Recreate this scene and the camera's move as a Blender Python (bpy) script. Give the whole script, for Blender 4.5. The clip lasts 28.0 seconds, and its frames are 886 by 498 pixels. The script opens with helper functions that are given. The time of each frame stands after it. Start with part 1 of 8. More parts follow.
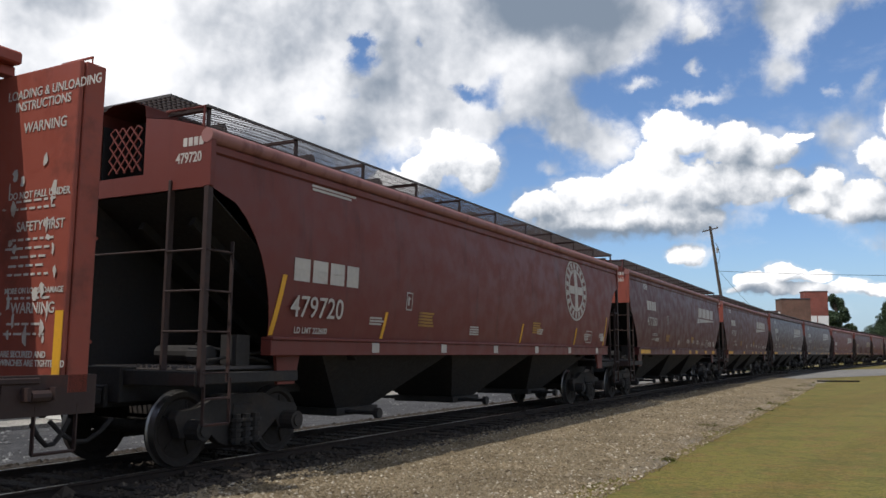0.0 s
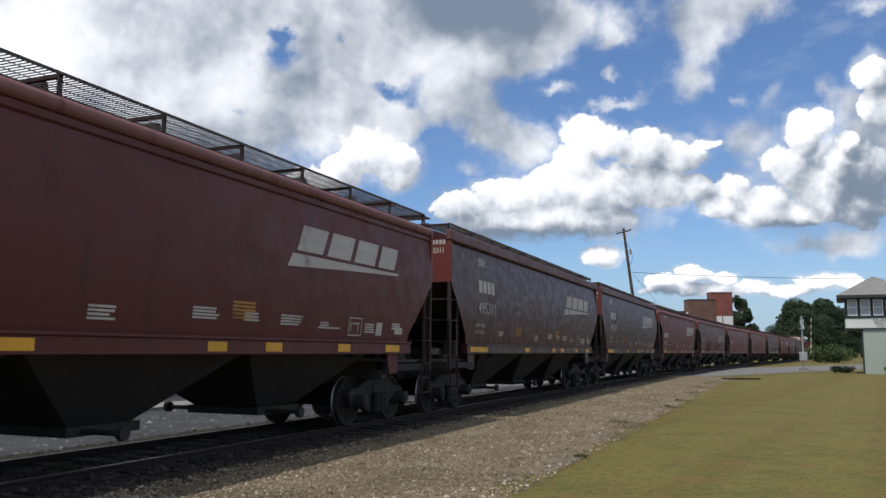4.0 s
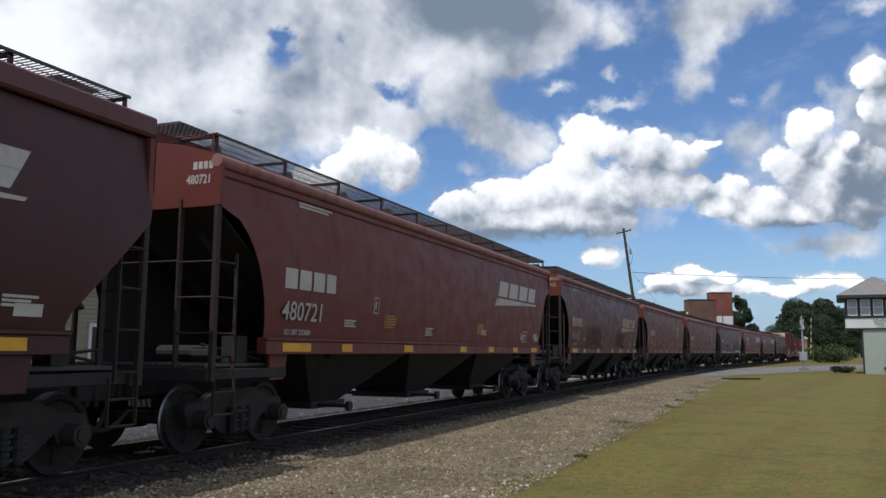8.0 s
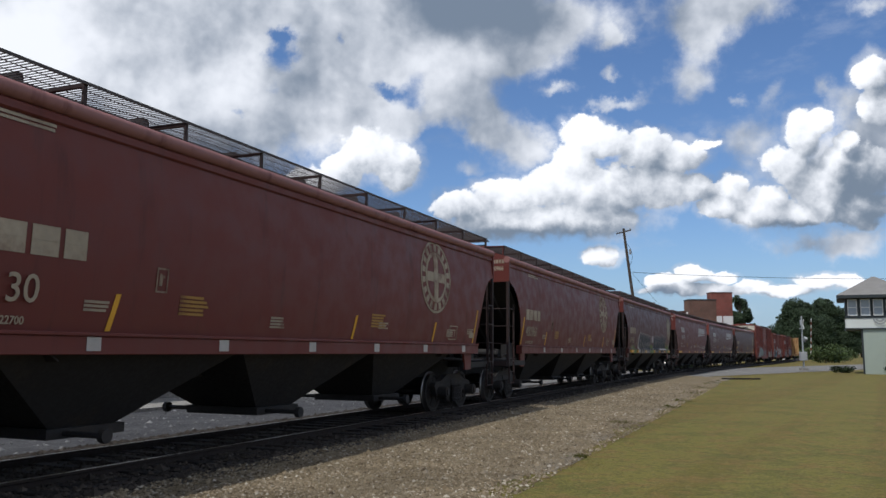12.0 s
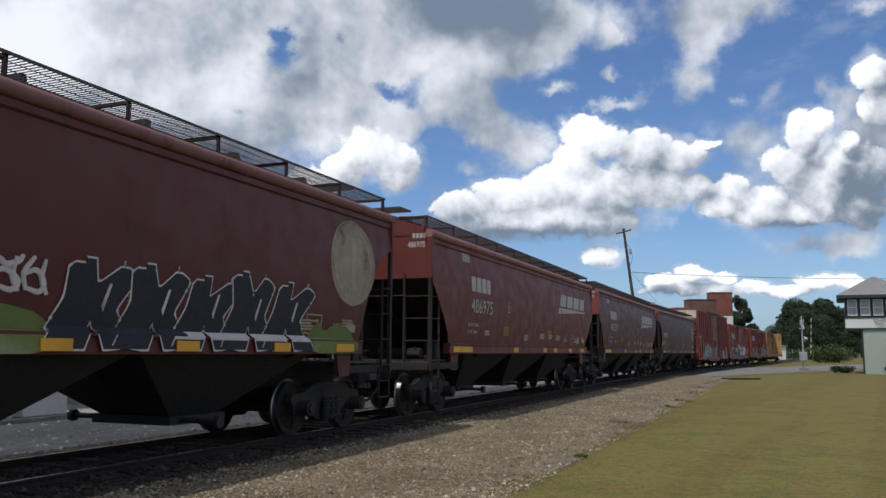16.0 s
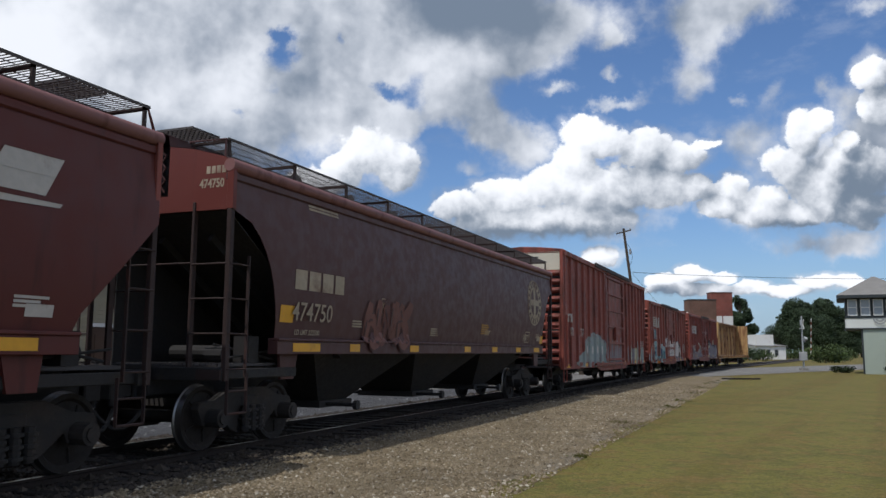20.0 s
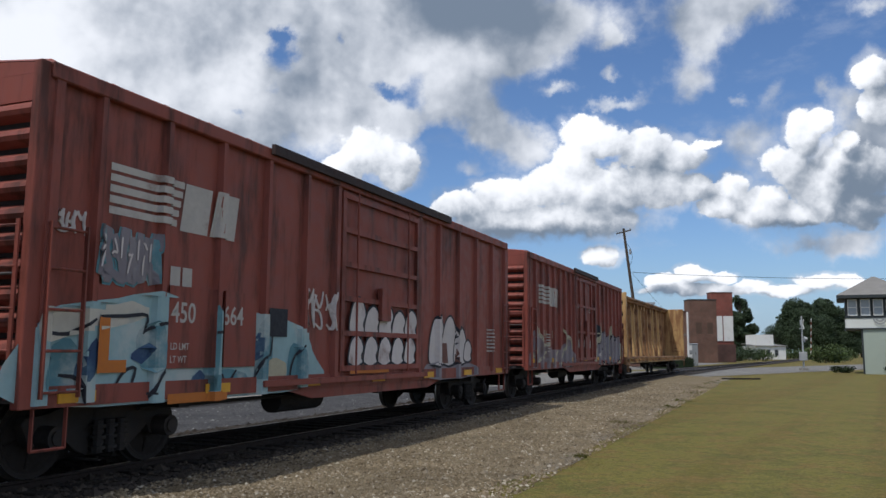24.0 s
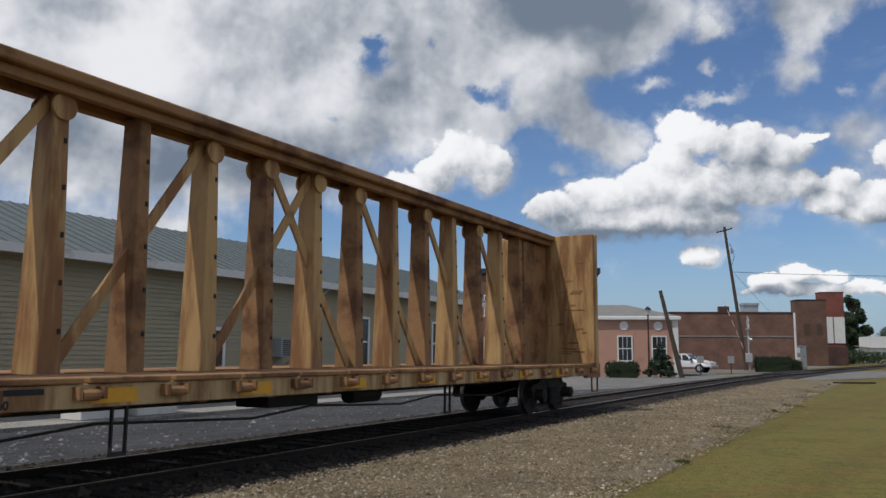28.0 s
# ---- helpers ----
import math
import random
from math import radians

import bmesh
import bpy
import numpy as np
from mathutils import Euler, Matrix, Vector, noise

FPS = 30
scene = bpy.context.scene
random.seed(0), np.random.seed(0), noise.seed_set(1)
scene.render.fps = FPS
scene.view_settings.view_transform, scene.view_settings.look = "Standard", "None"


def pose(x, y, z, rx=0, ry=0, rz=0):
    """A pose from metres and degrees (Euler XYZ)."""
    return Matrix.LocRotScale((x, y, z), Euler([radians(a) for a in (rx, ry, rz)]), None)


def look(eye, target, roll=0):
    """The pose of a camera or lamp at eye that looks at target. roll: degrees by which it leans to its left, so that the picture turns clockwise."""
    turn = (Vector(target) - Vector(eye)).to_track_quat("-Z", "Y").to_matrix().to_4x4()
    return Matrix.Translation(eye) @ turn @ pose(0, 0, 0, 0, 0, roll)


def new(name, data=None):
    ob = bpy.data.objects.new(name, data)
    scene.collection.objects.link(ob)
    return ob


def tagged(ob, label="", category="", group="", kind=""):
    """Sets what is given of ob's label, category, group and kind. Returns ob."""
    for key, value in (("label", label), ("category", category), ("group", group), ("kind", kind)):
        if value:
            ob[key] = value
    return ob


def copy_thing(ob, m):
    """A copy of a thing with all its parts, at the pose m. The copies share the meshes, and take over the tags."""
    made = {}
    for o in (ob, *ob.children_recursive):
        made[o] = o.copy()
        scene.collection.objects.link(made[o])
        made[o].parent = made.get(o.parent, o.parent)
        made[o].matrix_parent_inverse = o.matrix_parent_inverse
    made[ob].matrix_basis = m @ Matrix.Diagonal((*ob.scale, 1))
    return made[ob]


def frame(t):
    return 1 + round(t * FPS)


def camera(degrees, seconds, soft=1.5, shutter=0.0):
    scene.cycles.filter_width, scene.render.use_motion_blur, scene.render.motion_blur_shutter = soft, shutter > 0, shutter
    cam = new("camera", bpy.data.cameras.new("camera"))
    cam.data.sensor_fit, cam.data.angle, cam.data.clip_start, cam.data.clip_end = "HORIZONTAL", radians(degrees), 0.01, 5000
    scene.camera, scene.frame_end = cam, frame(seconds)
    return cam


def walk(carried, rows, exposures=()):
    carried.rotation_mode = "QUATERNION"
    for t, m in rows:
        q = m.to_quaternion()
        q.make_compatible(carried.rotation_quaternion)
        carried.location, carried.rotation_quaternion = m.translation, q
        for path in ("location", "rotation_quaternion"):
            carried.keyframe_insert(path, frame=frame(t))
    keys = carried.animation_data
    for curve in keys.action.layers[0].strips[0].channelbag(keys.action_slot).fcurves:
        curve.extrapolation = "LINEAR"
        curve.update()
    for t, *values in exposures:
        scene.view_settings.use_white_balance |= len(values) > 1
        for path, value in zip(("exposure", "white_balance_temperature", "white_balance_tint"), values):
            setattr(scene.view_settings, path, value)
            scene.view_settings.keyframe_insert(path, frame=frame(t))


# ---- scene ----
import itertools

# the camera: held by hand at eye level beside the line, panning a little at the start and at the end
cam = camera(57.47, 28.0, soft=1.5)
EYE = (0.0, 0.0, 1.653)
PATH = [
    (0.0, 97.198, -0.406, 5.714), (0.5, 97.248, -0.451, 3.402), (1.0, 97.283, -0.370, 1.776),
    (1.5, 97.321, -0.338, 0.392), (2.0, 97.328, -0.379, -0.093), (2.5, 97.220, -0.398, -0.045),
    (3.0, 97.172, -0.360, 0.048), (3.5, 97.159, -0.403, -0.051), (26.0, 97.159, -0.403, -0.051),
    (26.5, 97.164, -0.425, -0.098), (27.0, 97.275, -0.393, 0.194), (27.5, 97.280, -0.449, 3.007),
    (28.0, 97.272, -0.447, 6.614)]
walk(cam, [(t, pose(*EYE, rx, ry, rz)) for t, rx, ry, rz in PATH],
     exposures=[(0.0, 0.04, 6480, 10), (4.0, -0.06, 6250, 10), (10.0, -0.17, 6130, 10), (20.0, -0.24, 6110, 10), (26.5, -0.20, 6180, 10), (28.0, -0.42, 6350, 10)])

# ---- light ----
SUN_TO = Vector((-0.394, -0.378, 1.0)).normalized()
sun = new("sun", bpy.data.lights.new("sun", "SUN"))
sun.data.energy, sun.data.angle, sun.data.color = 3.3, radians(0.53), (1.0, 0.95, 0.87)
sun.matrix_world = look(SUN_TO * 100, (0, 0, 0))

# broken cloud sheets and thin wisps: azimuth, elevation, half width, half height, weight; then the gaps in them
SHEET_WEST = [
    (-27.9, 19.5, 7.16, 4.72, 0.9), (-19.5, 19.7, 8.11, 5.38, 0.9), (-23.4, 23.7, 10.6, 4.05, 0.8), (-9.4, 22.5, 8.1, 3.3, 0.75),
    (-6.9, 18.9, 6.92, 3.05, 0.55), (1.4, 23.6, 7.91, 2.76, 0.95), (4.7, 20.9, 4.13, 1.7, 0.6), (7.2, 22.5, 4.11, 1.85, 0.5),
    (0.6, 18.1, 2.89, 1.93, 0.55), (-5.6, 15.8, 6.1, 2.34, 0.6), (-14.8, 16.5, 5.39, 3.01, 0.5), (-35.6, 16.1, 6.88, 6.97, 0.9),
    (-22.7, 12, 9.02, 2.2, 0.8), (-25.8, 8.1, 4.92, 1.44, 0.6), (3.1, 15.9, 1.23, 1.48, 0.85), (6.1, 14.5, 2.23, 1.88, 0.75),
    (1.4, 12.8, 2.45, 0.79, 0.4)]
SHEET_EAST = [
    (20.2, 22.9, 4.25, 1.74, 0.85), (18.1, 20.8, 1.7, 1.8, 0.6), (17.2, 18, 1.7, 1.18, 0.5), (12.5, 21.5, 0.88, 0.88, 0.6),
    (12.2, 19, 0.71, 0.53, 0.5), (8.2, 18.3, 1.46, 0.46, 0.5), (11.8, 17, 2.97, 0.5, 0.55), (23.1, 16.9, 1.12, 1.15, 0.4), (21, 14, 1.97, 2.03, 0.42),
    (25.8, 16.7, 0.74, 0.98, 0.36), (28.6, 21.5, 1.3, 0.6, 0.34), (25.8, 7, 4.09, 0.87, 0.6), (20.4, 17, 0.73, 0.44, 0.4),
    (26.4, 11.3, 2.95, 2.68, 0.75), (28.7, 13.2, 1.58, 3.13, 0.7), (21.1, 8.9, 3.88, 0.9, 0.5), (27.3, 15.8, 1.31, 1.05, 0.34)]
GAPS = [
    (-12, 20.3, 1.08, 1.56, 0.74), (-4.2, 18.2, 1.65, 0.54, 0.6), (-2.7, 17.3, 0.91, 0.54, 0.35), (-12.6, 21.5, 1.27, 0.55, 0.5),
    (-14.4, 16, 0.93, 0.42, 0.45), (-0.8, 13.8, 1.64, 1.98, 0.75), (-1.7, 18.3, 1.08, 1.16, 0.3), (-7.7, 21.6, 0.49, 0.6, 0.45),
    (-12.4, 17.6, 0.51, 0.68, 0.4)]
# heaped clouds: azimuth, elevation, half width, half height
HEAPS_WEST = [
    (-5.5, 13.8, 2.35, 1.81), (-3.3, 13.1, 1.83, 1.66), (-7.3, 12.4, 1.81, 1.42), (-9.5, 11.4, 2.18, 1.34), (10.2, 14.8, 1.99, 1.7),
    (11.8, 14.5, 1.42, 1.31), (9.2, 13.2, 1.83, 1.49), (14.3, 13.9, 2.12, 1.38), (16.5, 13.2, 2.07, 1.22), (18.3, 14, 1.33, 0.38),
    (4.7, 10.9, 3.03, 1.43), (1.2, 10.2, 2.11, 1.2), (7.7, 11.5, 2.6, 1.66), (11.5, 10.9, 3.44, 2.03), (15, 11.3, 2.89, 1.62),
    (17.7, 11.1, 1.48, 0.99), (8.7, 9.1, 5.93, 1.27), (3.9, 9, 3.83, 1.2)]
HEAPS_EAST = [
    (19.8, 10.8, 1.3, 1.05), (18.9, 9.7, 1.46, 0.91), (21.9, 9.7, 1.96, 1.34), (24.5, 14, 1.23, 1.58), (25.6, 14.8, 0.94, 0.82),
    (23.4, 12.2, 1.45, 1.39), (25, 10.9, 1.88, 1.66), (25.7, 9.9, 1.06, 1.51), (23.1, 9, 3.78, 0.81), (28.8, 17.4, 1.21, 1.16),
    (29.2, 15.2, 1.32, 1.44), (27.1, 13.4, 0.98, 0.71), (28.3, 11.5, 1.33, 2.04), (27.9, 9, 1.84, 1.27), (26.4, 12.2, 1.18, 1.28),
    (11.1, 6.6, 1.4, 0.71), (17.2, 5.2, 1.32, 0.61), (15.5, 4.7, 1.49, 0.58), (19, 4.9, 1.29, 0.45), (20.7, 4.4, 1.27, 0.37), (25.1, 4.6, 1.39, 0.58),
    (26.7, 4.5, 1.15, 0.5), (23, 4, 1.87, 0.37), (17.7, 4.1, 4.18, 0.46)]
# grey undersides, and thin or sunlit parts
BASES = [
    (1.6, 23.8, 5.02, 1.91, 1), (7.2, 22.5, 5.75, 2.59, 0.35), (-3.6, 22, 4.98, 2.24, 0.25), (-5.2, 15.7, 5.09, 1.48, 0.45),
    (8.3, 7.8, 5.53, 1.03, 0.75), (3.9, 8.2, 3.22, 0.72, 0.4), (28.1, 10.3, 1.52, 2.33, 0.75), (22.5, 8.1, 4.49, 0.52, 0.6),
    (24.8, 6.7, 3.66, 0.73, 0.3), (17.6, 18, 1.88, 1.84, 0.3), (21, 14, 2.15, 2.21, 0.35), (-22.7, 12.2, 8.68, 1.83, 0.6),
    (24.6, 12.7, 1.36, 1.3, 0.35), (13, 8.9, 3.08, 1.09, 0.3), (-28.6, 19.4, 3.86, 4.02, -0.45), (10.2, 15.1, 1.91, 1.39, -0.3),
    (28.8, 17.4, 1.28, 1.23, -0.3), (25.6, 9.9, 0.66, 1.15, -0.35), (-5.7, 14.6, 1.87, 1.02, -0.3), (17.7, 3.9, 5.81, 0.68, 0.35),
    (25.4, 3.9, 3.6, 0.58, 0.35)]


class Nodes:
    """Short ways to add and link shader nodes."""

    def __init__(self, tree):
        self.tree = tree

    def add(self, kind, **values):
        n = self.tree.nodes.new(kind)
        for k, v in values.items():
            setattr(n, k, v)
        return n

    def put(self, socket, value):
        if isinstance(value, bpy.types.NodeSocket):
            self.tree.links.new(value, socket)
        else:
            socket.default_value = value

    def math(self, op, a, b=0.0, c=0.0, clamp=False):
        n = self.add("ShaderNodeMath", operation=op, use_clamp=clamp)
        for i, v in enumerate((a, b, c)):
            self.put(n.inputs[i], v)
        return n.outputs[0]

    def ramp(self, v, lo, hi, a=0.0, b=1.0):
        n = self.add("ShaderNodeMapRange", interpolation_type="SMOOTHSTEP")
        for i, x in enumerate((v, lo, hi, a, b)):
            self.put(n.inputs[i], x)
        return n.outputs[0]

    def noise(self, vec, scale, detail=4.0, rough=0.55, lac=2.0):
        n = self.add("ShaderNodeTexNoise")
        self.put(n.inputs["Vector"], vec)
        n.inputs["Scale"].default_value, n.inputs["Detail"].default_value = scale, detail
        n.inputs["Roughness"].default_value, n.inputs["Lacunarity"].default_value = rough, lac
        return n.outputs["Fac"]

    def mix(self, fac, a, b):
        n = self.add("ShaderNodeMix", data_type="RGBA")
        self.put(n.inputs[0], fac)
        for i, v in ((6, a), (7, b)):
            self.put(n.inputs[i], v if isinstance(v, bpy.types.NodeSocket) else (*v[:3], 1.0))
        return n.outputs[2]


def blob_group(name, blobs):
    """A node group: the sum of soft ovals over azimuth and elevation in degrees."""
    g = bpy.data.node_groups.new(name, "ShaderNodeTree")
    g.interface.new_socket("U", in_out="INPUT", socket_type="NodeSocketFloat")
    g.interface.new_socket("V", in_out="INPUT", socket_type="NodeSocketFloat")
    g.interface.new_socket("D", in_out="OUTPUT", socket_type="NodeSocketFloat")
    n = Nodes(g)
    i, o = n.add("NodeGroupInput"), n.add("NodeGroupOutput")
    total = None
    for u, v, a, b, w in blobs:
        du = n.math("MULTIPLY_ADD", i.outputs[0], 1 / a, -u / a)
        dv = n.math("MULTIPLY_ADD", i.outputs[1], 1 / b, -v / b)
        r = n.math("MULTIPLY_ADD", dv, dv, n.math("MULTIPLY", du, du))
        e = n.math("POWER", 0.37, r)
        total = n.math("MULTIPLY", e, w) if total is None else n.math("MULTIPLY_ADD", e, w, total)
    g.links.new(total, o.inputs[0])
    return g


def heap_group(name, heaps):
    """A node group: the highest of a set of domes over azimuth and elevation, above zero inside them."""
    g = bpy.data.node_groups.new(name, "ShaderNodeTree")
    g.interface.new_socket("U", in_out="INPUT", socket_type="NodeSocketFloat")
    g.interface.new_socket("V", in_out="INPUT", socket_type="NodeSocketFloat")
    g.interface.new_socket("D", in_out="OUTPUT", socket_type="NodeSocketFloat")
    n = Nodes(g)
    i, o = n.add("NodeGroupInput"), n.add("NodeGroupOutput")
    top = None
    for u, v, a, b in heaps:
        du = n.math("MULTIPLY_ADD", i.outputs[0], 1 / a, -u / a)
        dv = n.math("MULTIPLY_ADD", i.outputs[1], 1 / b, -v / b)
        r = n.math("SUBTRACT", 1.0, n.math("MULTIPLY_ADD", dv, dv, n.math("MULTIPLY", du, du)))
        top = r if top is None else n.math("SMOOTH_MAX", top, r, 0.12)
    g.links.new(n.math("MAXIMUM", top, -1.5), o.inputs[0])
    return g


def make_world():
    w = bpy.data.worlds.new("sky")
    scene.world = w
    w.use_nodes = True
    w.node_tree.nodes.clear()
    n = Nodes(w.node_tree)
    out, bg = n.add("ShaderNodeOutputWorld"), n.add("ShaderNodeBackground")
    sky = n.add("ShaderNodeTexSky", sky_type="NISHITA", sun_disc=False)
    sky.sun_elevation = math.asin(SUN_TO.z)
    sky.sun_rotation = math.atan2(SUN_TO.x, SUN_TO.y)
    sky.air_density, sky.dust_density, sky.ozone_density = 1.0, 0.6, 2.0
    blue = n.add("ShaderNodeVectorMath", operation="SCALE")
    n.put(blue.inputs[0], sky.outputs[0])
    blue.inputs["Scale"].default_value = SKY_STRENGTH
    tc = n.add("ShaderNodeTexCoord")
    way = tc.outputs["Generated"]
    xyz = n.add("ShaderNodeSeparateXYZ")
    n.put(xyz.inputs[0], way)
    deg = 180 / math.pi
    az = n.math("MULTIPLY", n.math("ARCTAN2", xyz.outputs[0], xyz.outputs[1]), deg)
    el = n.math("MULTIPLY", n.math("ARCSINE", xyz.outputs[2]), deg)

    def moved(x, z):
        k = n.add("ShaderNodeVectorMath", operation="ADD")
        n.put(k.inputs[0], way)
        k.inputs[1].default_value = (x, 0.0, z)
        return k.outputs[0]

    def wobble(seed, coarse, fine):
        a = n.math("SUBTRACT", n.noise(moved(seed, 0.3), 8.0, 3.0, 0.5), 0.5)
        b = n.math("SUBTRACT", n.noise(moved(0.7, seed), 34.0, 7.0, 0.60), 0.5)
        return n.math("MULTIPLY_ADD", b, fine, n.math("MULTIPLY", a, coarse))

    def billows(x, z):
        """Round puffs with sharp creases between them."""
        p = moved(x, z)
        a = n.math("ABSOLUTE", n.math("MULTIPLY_ADD", n.noise(p, 19.0, 2.0, 0.5), 2.0, -1.0))
        b = n.math("ABSOLUTE", n.math("MULTIPLY_ADD", n.noise(p, 47.0, 4.0, 0.55), 2.0, -1.0))
        return n.math("ADD", n.math("MULTIPLY_ADD", a, 1.5, -0.36), n.math("MULTIPLY", b, 1.1))

    u = n.math("ADD", az, wobble(1.3, 2.4, 2.6))
    v = n.math("ADD", el, wobble(4.1, 1.8, 2.2))
    uh = n.math("ADD", az, wobble(1.3, 1.2, 1.3))
    vh = n.math("ADD", el, wobble(4.1, 0.9, 1.1))
    # the same heaps a little nearer to the sun, for the light on them
    u2, v2 = n.math("ADD", uh, -0.6), n.math("ADD", vh, 0.9)

    def group(g, uu, vv):
        k = n.add("ShaderNodeGroup", node_tree=g)
        n.put(k.inputs[0], uu), n.put(k.inputs[1], vv)
        return k.outputs[0]

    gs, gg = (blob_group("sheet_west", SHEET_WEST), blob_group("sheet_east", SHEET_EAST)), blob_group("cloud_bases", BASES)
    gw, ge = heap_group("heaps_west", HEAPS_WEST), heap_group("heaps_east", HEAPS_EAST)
    fine = n.noise(way, 15.0, 9.0, 0.62)
    mid = n.noise(way, 5.0, 6.0, 0.6)
    # away from the named clouds the same weather goes on as broken cumulus
    away = n.math("MULTIPLY", n.ramp(n.math("ABSOLUTE", u), 34.0, 48.0), n.ramp(mid, 0.42, 0.56))
    over = n.math("MULTIPLY", n.ramp(v, 26.0, 34.0), n.ramp(mid, 0.44, 0.58))
    wild = n.math("MULTIPLY", n.math("MAXIMUM", away, over), 0.8)
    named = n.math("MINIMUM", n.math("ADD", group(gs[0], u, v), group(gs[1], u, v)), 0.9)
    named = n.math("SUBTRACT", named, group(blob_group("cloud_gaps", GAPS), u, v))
    sheet = n.math("ADD", n.math("ADD", named, wild), n.math("MULTIPLY", n.math("SUBTRACT", fine, 0.5), 1.0))
    cover = n.ramp(sheet, 0.14, 0.66)
    mpv = n.add("ShaderNodeMapping")
    n.put(mpv.inputs[0], way)
    mpv.inputs["Rotation"].default_value = (0.0, 0.5, 0.3)
    mpv.inputs["Scale"].default_value = (1.0, 1.0, 2.6)
    veil = n.math("MULTIPLY", n.ramp(n.noise(mpv.outputs[0], 9.0, 8.0, 0.62), 0.54, 0.82), 0.25)
    cover = n.math("MAXIMUM", cover, veil)
    # relief: billows turned to the light are brighter
    puffs = billows(0.0, 0.0)
    crest = n.math("SUBTRACT", puffs, billows(-0.008, 0.014))
    swell = n.math("SUBTRACT", n.noise(way, 7.5, 4.0, 0.5), n.noise(moved(-0.03, 0.05), 7.5, 4.0, 0.5))
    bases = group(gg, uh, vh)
    lit = n.math("ADD", 0.56, n.math("MULTIPLY_ADD", swell, 1.6, n.math("MULTIPLY", crest, 0.10)))
    lit = n.math("SUBTRACT", lit, n.math("MULTIPLY", bases, 0.72))
    lit = n.math("ADD", lit, n.math("MULTIPLY", n.math("SUBTRACT", mid, 0.5), 0.55))
    white, grey = (1.10, 1.10, 1.12), (0.225, 0.28, 0.36)
    cloud = n.mix(n.ramp(lit, 0.0, 1.0), grey, white)
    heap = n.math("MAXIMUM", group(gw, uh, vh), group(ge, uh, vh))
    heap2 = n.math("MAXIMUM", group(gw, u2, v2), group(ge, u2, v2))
    slope = n.math("SUBTRACT", heap, heap2)
    heap = n.math("MULTIPLY_ADD", puffs, 0.75, heap)
    lit2 = n.math("MULTIPLY_ADD", slope, 0.32, n.math("MULTIPLY_ADD", crest, 0.26, n.math("MULTIPLY_ADD", swell, 1.0, 0.55)))
    lit2 = n.math("SUBTRACT", lit2, n.math("MULTIPLY", bases, 0.62))
    cloud2 = n.mix(n.ramp(lit2, 0.0, 1.0), (0.23, 0.285, 0.36), (1.24, 1.23, 1.23))
    # crisp tops, soft undersides
    cover2 = n.ramp(heap, -0.05, n.math("MULTIPLY_ADD", n.math("MAXIMUM", bases, 0.0), 0.6, 0.24))
    # a torn fringe of thinner cloud round the heaps
    fringe = n.ramp(n.math("MULTIPLY_ADD", n.math("SUBTRACT", fine, 0.5), 3.2, heap), -0.9, 0.6, 0.0, 0.55)
    cover = n.math("MAXIMUM", cover, fringe)
    tint = n.add("ShaderNodeMix", data_type="RGBA", blend_type="MULTIPLY")
    tint.inputs[0].default_value = 1.0
    n.put(tint.inputs[6], blue.outputs[0])
    tint.inputs[7].default_value = (0.86, 1.0, 1.20, 1.0)
    haze = n.mix(n.ramp(xyz.outputs[2], -0.02, 0.15, 0.65, 0.0), tint.outputs[2], (0.38, 0.53, 0.72))
    n.put(bg.inputs[0], n.mix(cover2, n.mix(cover, haze, cloud), cloud2))
    bg.inputs[1].default_value = 1.0
    n.put(out.inputs[0], bg.outputs[0])


SKY_STRENGTH = 0.107
make_world()

# ---- materials ----
MATS = {}


